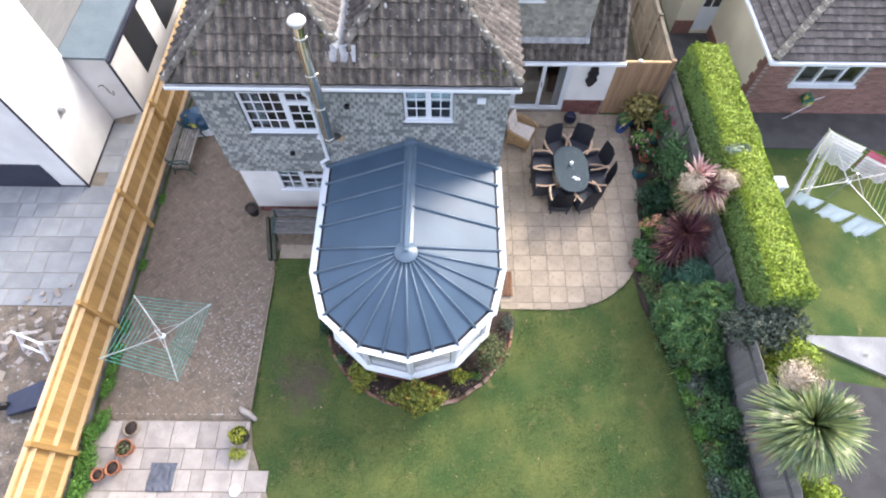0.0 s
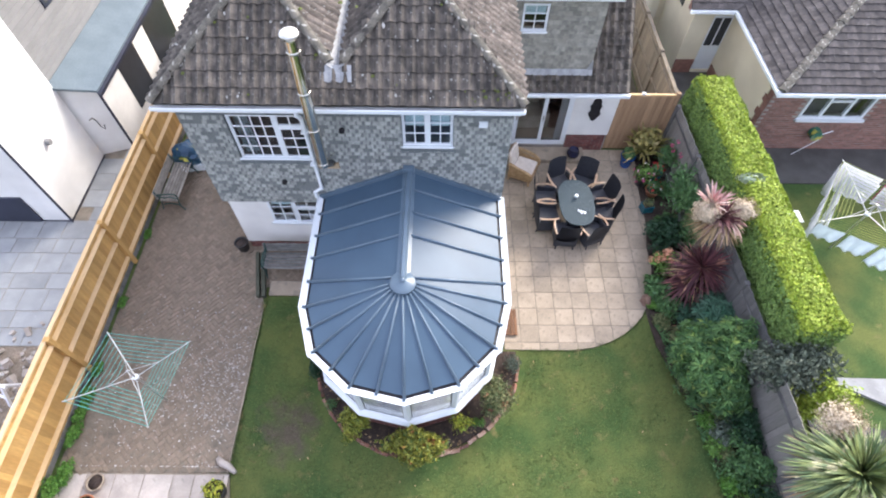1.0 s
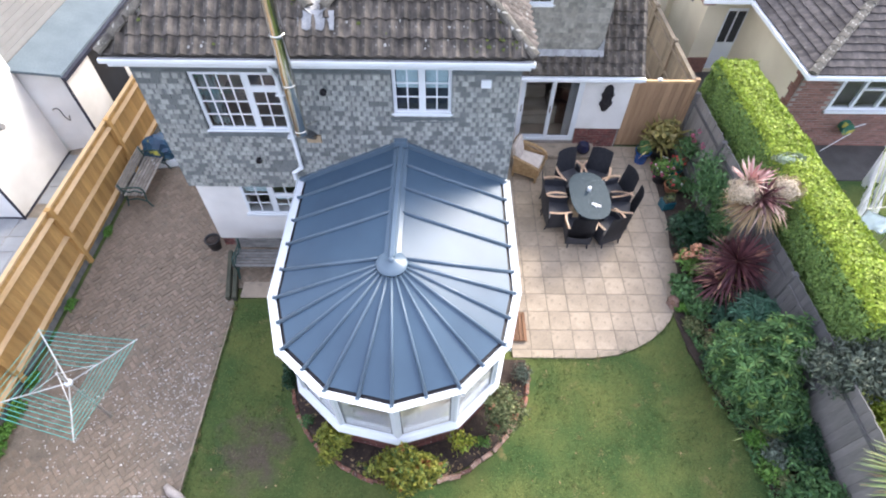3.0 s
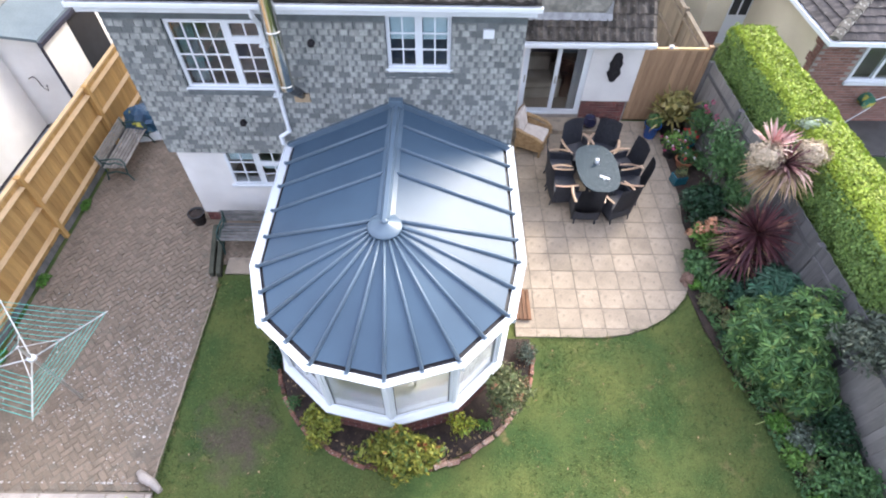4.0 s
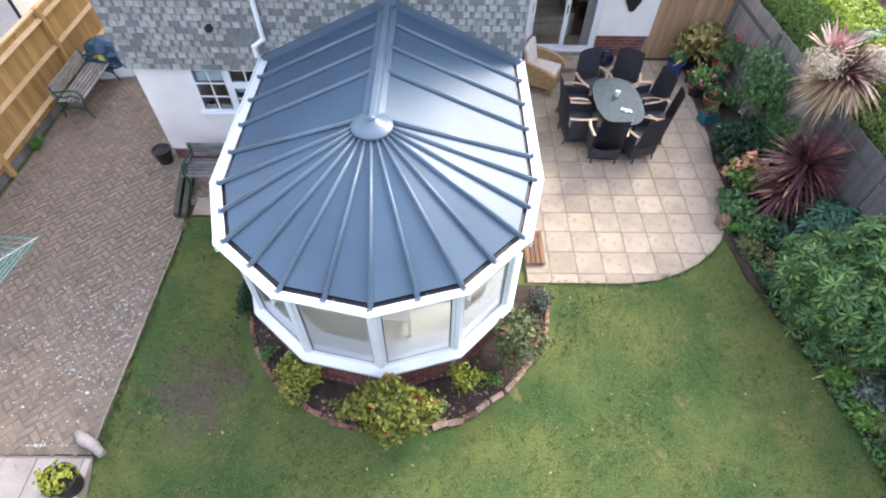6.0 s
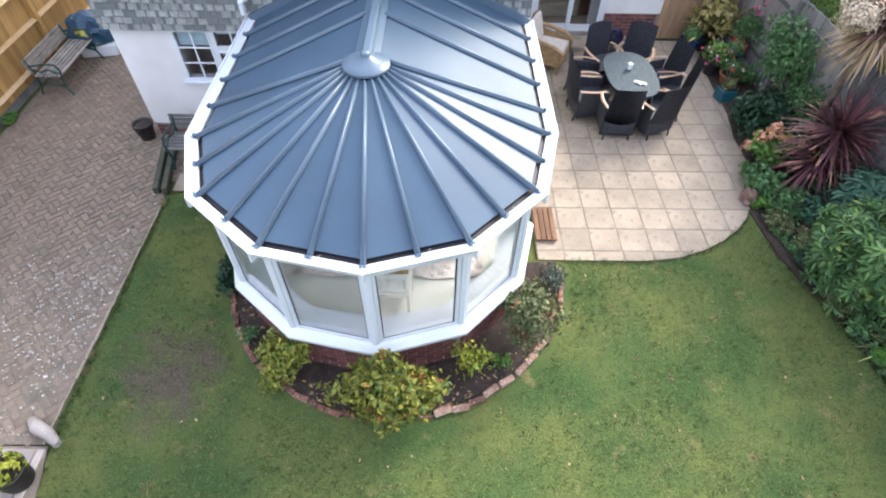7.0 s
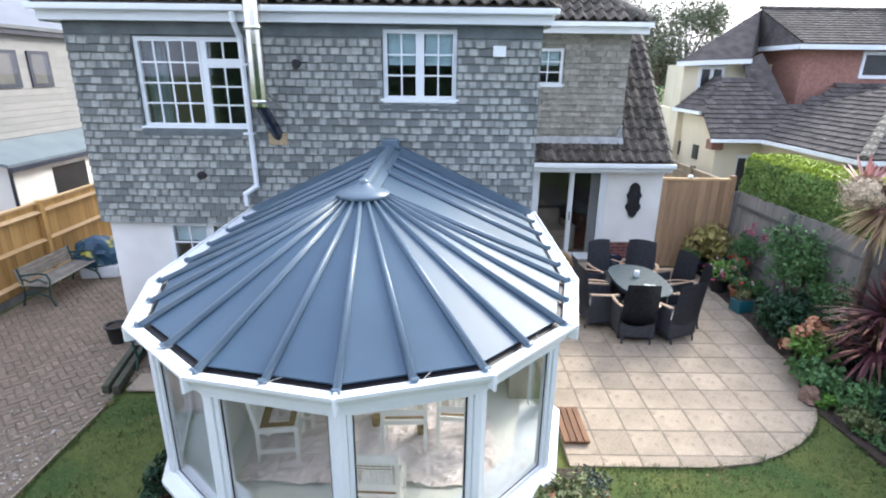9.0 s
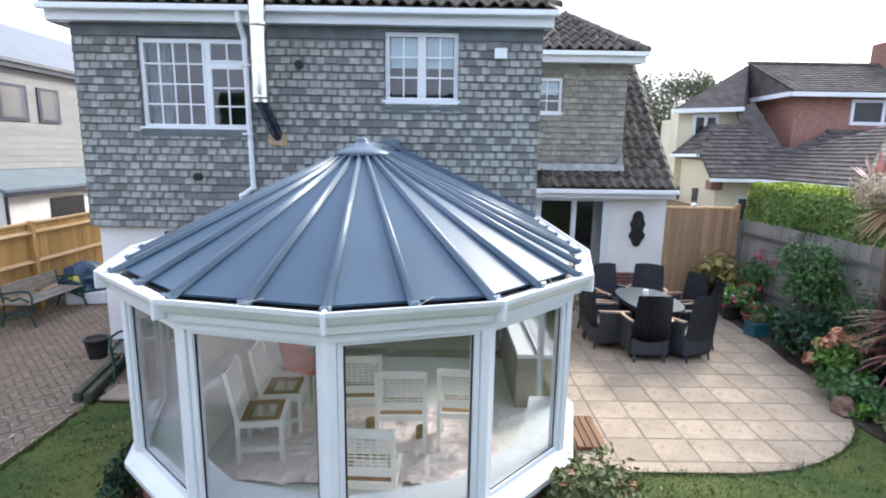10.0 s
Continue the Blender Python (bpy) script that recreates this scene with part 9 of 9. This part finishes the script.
for v in bm.verts:
    v.co.z = 0.008 + 0.06 * max(0, noise.noise(v.co * 4)) + 0.05 * abs(noise.noise(v.co * 9))
    v.co.x += 0.06 * noise.noise(v.co * 2)
    v.co.y += 0.06 * noise.noise(v.co * 2 + Vector((3, 0, 0)))
bmesh.ops.solidify(bm, geom=bm.faces[:], thickness=0.004)
part("sheet", bm, material("pinkish_dust_sheet", (0.82, 0.75, 0.75), (0.72, 0.64, 0.64), rough=0.9, scale=4, fine=30, mottle=0.1, bump=0.2), ds, local=True)
for x, y, a in ((0.55, -2.3, 0.2), (0.0, -2.15, 0.1)):
    bx_ = thing("paint_tin", (x, y, 0.115), "small paint-stained tin on the dust sheet", "tin", "paint tins")
    bm = bmesh.new()
    lathe(bm, (0, 0, 0), [(0.06, 0), (0.062, 0.005), (0.062, 0.13), (0.056, 0.135)], 16)
    part("tin", bm, M_CANE, bx_, local=True)
ku = thing("kitchen_unit", (0.9, 4.6, 0.09), "white kitchen cupboard at the back of the room", "cupboard")
bm = bmesh.new()
box(bm, -0.9, 0.8, -0.3, 0.35, 0, 0.86)
soften(bm, 0.006, 1)
part("body", bm, M_PAINT, ku, local=True)
bm = bmesh.new()
box(bm, -0.92, 0.82, -0.33, 0.36, 0.865, 0.9)
part("worktop", bm, M_GRANITE, ku, local=True)

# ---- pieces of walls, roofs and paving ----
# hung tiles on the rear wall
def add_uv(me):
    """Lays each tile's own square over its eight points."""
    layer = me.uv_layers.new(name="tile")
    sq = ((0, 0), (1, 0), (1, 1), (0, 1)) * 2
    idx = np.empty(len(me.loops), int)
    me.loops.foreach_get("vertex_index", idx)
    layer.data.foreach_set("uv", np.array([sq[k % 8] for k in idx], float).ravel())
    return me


def hung_tiles(parent, x0, x1, z0, z1, y, mat, holes, w=0.155, g=0.102, seed=1, near=None):
    r = random.Random(seed)
    verts, faces, count = [], [], 0
    rows = int(round((z1 - z0) / g))
    g = (z1 - z0) / rows
    cache = {}
    def tile(width):
        key = round(width, 3)
        if key not in cache:
            h = key / 2
            vs = [(-h, -0.034, -0.004), (h, -0.034, -0.004), (h, -0.004, g + 0.02), (-h, -0.004, g + 0.02), (-h, 0.016, -0.004), (h, 0.016, -0.004), (h, 0.016, g + 0.02), (-h, 0.016, g + 0.02)]
            fs = [(0, 1, 2, 3), (4, 5, 1, 0), (1, 5, 6, 2), (0, 3, 7, 4)]
            cache[key] = (add_uv(raw_mesh("hung_tile", vs, fs, mat)), vs, fs)
        return cache[key]
    for j in range(rows):
        z = z0 + j * g
        x = x0 - (w / 2 if j % 2 else 0)
        while x < x1:
            a, b = max(x, x0), min(x + w - 0.004, x1)
            for h in holes:
                if z + g > h[2] - 0.01 and z < h[3] + 0.005:
                    if a < h[0] < b:
                        b = h[0] - 0.003
                    elif a < h[1] < b:
                        a = h[1] + 0.003
                    elif a >= h[0] and b <= h[1]:
                        b = a
            if b - a > 0.03:
                me, vs, fs = tile(b - a)
                m = Matrix.Translation(((a + b) / 2, y + r.uniform(-0.002, 0.002), z + r.uniform(-0.007, 0.005))) @ Matrix.Rotation(r.uniform(-0.028, 0.028), 4, "Y")
                if near is None or (near[0] < (a + b) / 2 < near[1] and near[2] < z < near[3] and count < 300):
                    piece("hung_tile", me, parent, m)
                    count += 1
                else:
                    k = len(verts)
                    verts += [tuple(m @ Vector(v)) for v in vs]
                    faces += [tuple(k + i for i in f) for f in fs]
            x += w
    if verts:
        ob = new("hung_tiles", add_uv(raw_mesh("hung_tiles", verts, faces, mat)))
        ob.parent = parent
        tagged(ob, kind="stuff")


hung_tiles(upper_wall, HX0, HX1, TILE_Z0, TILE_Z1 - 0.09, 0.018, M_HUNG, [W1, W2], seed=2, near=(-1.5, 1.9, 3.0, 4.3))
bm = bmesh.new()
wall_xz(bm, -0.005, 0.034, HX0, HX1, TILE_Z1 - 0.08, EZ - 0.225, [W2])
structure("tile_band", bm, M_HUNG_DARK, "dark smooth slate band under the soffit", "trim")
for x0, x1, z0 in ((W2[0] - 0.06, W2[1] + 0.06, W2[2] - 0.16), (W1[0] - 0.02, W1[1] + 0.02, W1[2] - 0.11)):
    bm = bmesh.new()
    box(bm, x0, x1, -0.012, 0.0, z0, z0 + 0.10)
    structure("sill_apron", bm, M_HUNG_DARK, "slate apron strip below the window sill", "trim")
hung_tiles(dormer_wall, HX1 + 0.01, DX1, 2.74, DZ1 - 0.02, DY + 0.01, M_HUNG_BROWN, [W4], w=0.2, g=0.115, seed=3, near=(2.0, 4.5, 2.7, 4.4))

# pantiles on the roofs
front = slope_frame((XL, EY, EZ), (1, 0), (0, 1), TAN)
tile_slope(roof, front, [(XL, EY), (XR, EY), (RR, YAR), (XV, YV), (RL, YAL)], M_ROOFTILE)
tile_slope(roof, slope_frame((XL, YB, EZ), (0, -1), (1, 0), TAN), [(XL, EY), (RL, YAL), (RL, 5.5), (XL, 5.5)], M_ROOFTILE, as_pieces=False)
# side slopes facing +x take the paler tile, those facing -x the brown one
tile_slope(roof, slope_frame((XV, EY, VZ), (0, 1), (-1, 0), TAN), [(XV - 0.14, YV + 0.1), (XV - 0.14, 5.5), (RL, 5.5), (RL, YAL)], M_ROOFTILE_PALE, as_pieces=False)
tile_slope(roof, slope_frame((XV, YB, VZ), (0, -1), (1, 0), TAN), [(XV + 0.14, YV + 0.1), (RR, YAR), (RR, 5.5), (XV + 0.14, 5.5)], M_ROOFTILE, as_pieces=False)
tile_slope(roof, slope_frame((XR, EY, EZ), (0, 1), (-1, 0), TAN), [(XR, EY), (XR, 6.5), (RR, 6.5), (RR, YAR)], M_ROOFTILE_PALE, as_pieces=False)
cap_tiles(roof, (XL, EY, EZ + 0.05), (RL, YAL, RZL + 0.05), M_RIDGE)
cap_tiles(roof, (XR, EY, EZ + 0.05), (RR, YAR, RZR + 0.05), M_RIDGE)
cap_tiles(roof, (XV - 0.12, YV + 0.05, VZ + 0.13), (RL, YAL, RZL + 0.05), M_RIDGE)
cap_tiles(roof, (XV + 0.12, YV + 0.05, VZ + 0.13), (RR, YAR, RZR + 0.05), M_RIDGE)
cap_tiles(roof, (RL, YAL, RZL + 0.05), (RL, YB - 2, RZL + 0.05), M_RIDGE)
cap_tiles(roof, (RR, YAR, RZR + 0.05), (RR, YB - 2, RZR + 0.05), M_RIDGE)
tile_slope(wing_roof, slope_frame((HX1, WEY, WEZ), (1, 0), (0, 1), WTAN), [(HX1 + 0.02, WEY), (WX1 + 0.03, WEY), (WX1 + 0.03, WRY), (DX1 + 0.03, WRY), (DX1 + 0.03, DY), (HX1 + 0.02, DY)], M_ROOFTILE, w=0.2, g=0.29)
tile_slope(dormer_roof, slope_frame((HX1, DEY, DEZ), (1, 0), (0, 1), 0.7), [(HX1 + 0.2, DEY), (DXE, DEY), (3.3, DEY + 1.36), (HX1 + 0.2, DEY + 1.36)], M_ROOFTILE, as_pieces=True)
cap_tiles(dormer_roof, (DXE, DEY, DEZ + 0.01), (3.3, DEY + 1.36, DEZ + 0.96), M_RIDGE, r=0.13)
# moss cushions near the right hand eave
M_MOSS = material("roof_moss", (0.13, 0.15, 0.035), (0.07, 0.09, 0.025), rough=0.95, scale=14, fine=70, mottle=0.4, bump=0.8)
V, F = [], []
for _ in range(150):
    if R.random() < 0.55:
        x, y = R.gauss(1.75, 0.22), R.gauss(-0.12, 0.16)
    else:
        x, y = R.uniform(XL + 0.2, XR - 0.2), R.uniform(EY, 1.3)
    if y < EY + 0.02 or x > XR - (y - EY) - 0.1 or x < XL + (y - EY) + 0.1:
        continue
    s = R.uniform(0.018, 0.05)
    c = Vector((x, y, EZ + TAN * (y - EY) + 0.05))
    i = len(V)
    V += [tuple(c + Vector((s * math.cos(k * 1.047), s * math.sin(k * 1.047), -0.01))) for k in range(6)] + [tuple(c + Vector((0, 0, s * 0.6)))]
    F += [(i + k, i + (k + 1) % 6, i + 6) for k in range(6)]
ob = new("moss_cushions", raw_mesh("moss_cushions", V, F, M_MOSS, smooth=True))
tagged(ob, "small green moss cushions on the roof tiles", "moss", kind="stuff")

M_LICHEN = material("pale_lichen", (0.55, 0.54, 0.50), (0.40, 0.40, 0.36), rough=0.95, scale=20, fine=80, mottle=0.3, bump=0.4)
V, F = [], []
for _ in range(190):
    x, y = R.uniform(XL + 0.2, XR - 0.1), R.uniform(EY + 0.05, 2.4)
    if x > XR - (y - EY) - 0.05 or x < XL + (y - EY) + 0.05 or (abs(x - XV) < (y - YV) + 0.1):
        continue
    s = R.uniform(0.01, 0.032) if R.random() < 0.85 else R.uniform(0.035, 0.055)
    c = Vector((x, y, EZ + TAN * (y - EY) + 0.062))
    i = len(V)
    V += [tuple(c + Vector((s * R.uniform(0.6, 1.2) * math.cos(k * 0.785), s * R.uniform(0.6, 1.2) * math.sin(k * 0.785), 0.0)) + Vector((0, 0, TAN * s * math.sin(k * 0.785) * 0.9 - 0.012))) for k in range(8)] + [tuple(c + Vector((0, 0, 0.008)))]
    F += [(i + k, i + (k + 1) % 8, i + 8) for k in range(8)]
ob = new("lichen_spots", raw_mesh("lichen_spots", V, F, M_LICHEN))
tagged(ob, "pale lichen spots on the roof tiles", "lichen", kind="stuff")

# plinth bricks
brick_face(plinth, (HX0 + 0.08, 0.125), (-2.1, 0.125), 0.0, 3)
brick_face(wing_plinth, (4.29, WY + 0.02), (WX1 - 0.02, WY + 0.02), 0.0, 8)

# patio slabs
def slab_mesh(name, poly, h, mat, bevel=0.008):
    bm = bmesh.new()
    prism(bm, poly, 0.0, h)
    bmesh.ops.bevel(bm, geom=[e for e in bm.edges if all(v.co.z > h * 0.5 for v in e.verts)], offset=bevel, segments=1, affect="EDGES")
    return mesh_of(name, bm, mat)


r = random.Random(9)
PX, PY, PITCH, ROWS, JOINT = 2.585, -2.075, 0.436, 0.443, 0.012
full = slab_mesh("slab", [(JOINT / 2, JOINT / 2), (PITCH - JOINT / 2, JOINT / 2), (PITCH - JOINT / 2, ROWS - JOINT / 2), (JOINT / 2, ROWS - JOINT / 2)], 0.022, M_SLAB)
CORNER = [(2.2, -2.70), (3.75, -2.70), (4.26, -2.63), (4.70, -2.47), (5.03, -2.29), (5.32, -2.06), (5.55, -1.82), (5.70, -1.58), (5.85, -1.2), (6.05, -0.5), (6.35, 1.2), (6.35, 3.68), (2.2, 3.68)]
for i in range(-2, 10):
    for j in range(-3, 15):
        x, y = PX + i * PITCH, PY + j * ROWS
        quad = [(x + JOINT / 2, y + JOINT / 2), (x + PITCH - JOINT / 2, y + JOINT / 2), (x + PITCH - JOINT / 2, y + ROWS - JOINT / 2), (x + JOINT / 2, y + ROWS - JOINT / 2)]
        cut = clip_convex(quad, CORNER)
        if len(cut) < 3 or area(cut) < 0.01:
            continue
        z = 0.002 + r.uniform(-0.002, 0.002)
        if area(cut) > 0.99 * (PITCH - JOINT) * (ROWS - JOINT):
            piece("slab", full, patio, Matrix.Translation((x, y, z)) @ Matrix.Rotation(r.uniform(-0.004, 0.004), 4, "X"))
        else:
            piece("slab", slab_mesh("slab", [(a - x, b - y) for a, b in cut], 0.022, M_SLAB), patio, Matrix.Translation((x, y, z)))

# garden terrace slabs, mixed sizes in rows
y = -5.44
while y > -9.5:
    h = r.choice((0.43, 0.43, 0.3, 0.58))
    x = -6.85 + r.uniform(-0.1, 0.1)
    while x < -2.6:
        w = r.choice((0.43, 0.58, 0.58, 0.3))
        right = -3.52 if y > -5.9 else (-3.4 if y > -6.3 else (-2.95 if y > -7 else -2.75))
        b = min(x + w - 0.012, right)
        if b - x > 0.08:
            piece("slab", slab_mesh("slab", [(0, 0), (b - x, 0), (b - x, h - 0.012), (0, h - 0.012)], 0.02, M_SLAB_GREY), terrace, Matrix.Translation((x, y - h, 0.002 + r.uniform(-0.003, 0.003))))
        x += w
    y -= h

# next door's slate-blue slabs
y = -2.72
while y < 8.6:
    h = r.choice((0.6, 0.6, 0.45, 0.75))
    x = -12.6 + r.uniform(-0.2, 0.2)
    while x < -7.25:
        w = r.choice((0.6, 0.9, 0.6, 0.45))
        b = min(x + w - 0.012, -7.24)
        cx, cy = (x + b) / 2, y + h / 2
        if b - x > 0.1 and not (cx < -9.0 and cy > 0.75) and not (cx < -8.3 and cy > 3.0):
            piece("slab", slab_mesh("slab", [(0, 0), (b - x, 0), (b - x, h - 0.012), (0, h - 0.012)], 0.016, M_SLAB_SLATE), nterr, Matrix.Translation((x, y, 0.006 + r.uniform(-0.001, 0.001))))
        x += w
    y += h

# herringbone blocks of the drive
BL, BW = 0.2, 0.1
bm = bmesh.new()
box(bm, 0.006, BL - 0.006, 0.006, BW - 0.006, 0, 0.02)
bmesh.ops.bevel(bm, geom=[e for e in bm.edges if all(v.co.z > 0.01 for v in e.verts)], offset=0.008, segments=1, affect="EDGES")
bv = [tuple(v.co) for v in bm.verts]
bm.verts.index_update()
bf = [tuple(v.index for v in f.verts) for f in bm.faces]
block_me = mesh_of("paving_block", bm, M_BLOCK)
DRIVE = [(-6.98, -5.42), (-3.56, -5.38), (-3.58, -4.0), (-3.63, -1.5), (-3.8, -1.1), (-2.1, -1.05), (-2.1, 0.12), (-4.2, 0.12), (-4.2, 8.5), (-6.98, 8.5)]
rot = Matrix.Rotation(radians(45), 4, "Z")
verts, faces, count = [], [], 0
for i in range(-140, 141):
    for j in range(-70, 71):
        # two blocks of the repeating L
        for k in (0, 1):
            if k == 0:
                ox, oy, a = i * BW, i * BW + j * 2 * BL, 0
            else:
                ox, oy, a = i * BW + BW, i * BW + j * 2 * BL + BW, 90
            m = rot @ Matrix.Translation((ox, oy, 0)) @ Matrix.Rotation(radians(a), 4, "Z")
            c = m @ Vector((BL / 2, BW / 2, 0))
            if not (-7.1 < c.x < -2 and -5.6 < c.y < 8.6) or not inside((c.x, c.y), DRIVE):
                continue
            t = Matrix.Translation((0, 0, 0.002 + r.uniform(-0.003, 0.002) + 0.012 * noise.noise(Vector((c.x * 0.7, c.y * 0.7, 0))))) @ m @ Matrix.Rotation(r.uniform(-0.02, 0.02), 4, "X")
            if count < 300 and -1.8 < c.y < 1.2 and c.x < -4.3:
                piece("paving_block", block_me, drive, t)
                count += 1
            else:
                n0 = len(verts)
                verts += [tuple(t @ Vector(v)) for v in bv]
                faces += [tuple(n0 + q for q in f) for f in bf]
bm = bmesh.new()           # grit washed over the lower end of the drive
nx, ny = 58, 64
rows_ = []
for j in range(ny + 1):
    y = -5.4 + 4.6 * j / ny
    x1 = -3.57 - 0.02 * max(0.0, y + 4.0)
    row_ = []
    for i in range(nx + 1):
        x = -6.96 + (x1 + 6.96) * i / nx
        f = min(1.0, max(0.0, (-1.3 - y + 0.5 * noise.noise(Vector((x * 0.8, y * 0.8, 2)))) / 2.6))
        f = f * f * (3 - 2 * f)
        row_.append(bm.verts.new((x, y, 0.001 + 0.0155 * f + 0.007 * noise.noise(Vector((x * 2.2, y * 2.2, 5))) + 0.004 * noise.noise(Vector((x * 7, y * 7, 1))))))
    rows_.append(row_)
for j in range(ny):
    for i in range(nx):
        bm.faces.new((rows_[j][i], rows_[j][i + 1], rows_[j + 1][i + 1], rows_[j + 1][i])).smooth = True
part("silt", bm, M_GRAVEL, drive, "brown grit washed over the worn blocks")
ob = new("paving_blocks", raw_mesh("paving_blocks", verts, faces, M_BLOCK))
ob.parent = drive
tagged(ob, kind="stuff")

# brick edging of the round bed
edging = thing("brick_edging", (BED_C[0], BED_C[1], 0), "curved edging of sunken weathered bricks round the bed", "edging")
bm = bmesh.new()
box(bm, -0.10, 0.10, -0.034, 0.034, -0.05, 0.05)
bmesh.ops.bevel(bm, geom=bm.edges[:], offset=0.008, segments=1, affect="EDGES")
eb = mesh_of("brick", bm, M_BRICK_ORANGE)
bm = bmesh.new()
box(bm, -0.105, 0.105, -0.04, 0.04, -0.05, 0.05)
bmesh.ops.bevel(bm, geom=bm.edges[:], offset=0.01, segments=1, affect="EDGES")
eb_pale = mesh_of("brick", bm, material("bleached_edging_brick", (0.40, 0.26, 0.19), (0.26, 0.15, 0.11), rough=0.9, scale=11, fine=80, mottle=0.3, bump=0.5, rand=0.35, third=(0.52, 0.46, 0.40), third_at=0.55))
a = 188.0
while a < 358:
    x, y = BED_C[0] + BED_R * math.cos(radians(a)), BED_C[1] + BED_R * BED_K * math.sin(radians(a))
    piece("brick", eb_pale if 285 < a < 335 and r.random() < 0.7 else eb, edging, Matrix.Translation((x + r.uniform(-0.02, 0.02), y + r.uniform(-0.02, 0.02), (0.004 if a < 285 else 0.03) + r.uniform(-0.025, 0.01))) @ Matrix.Rotation(radians(a + 90) + r.uniform(-0.2, 0.2), 4, "Z") @ Matrix.Rotation(r.uniform(-0.15, 0.25) if a < 285 else r.uniform(0.1, 0.7), 4, "X") @ Matrix.Rotation(r.uniform(-0.14, 0.14), 4, "Y"))
    a += 5.3 + (0.0 if r.random() < 0.75 else r.uniform(0.3, 1.6))
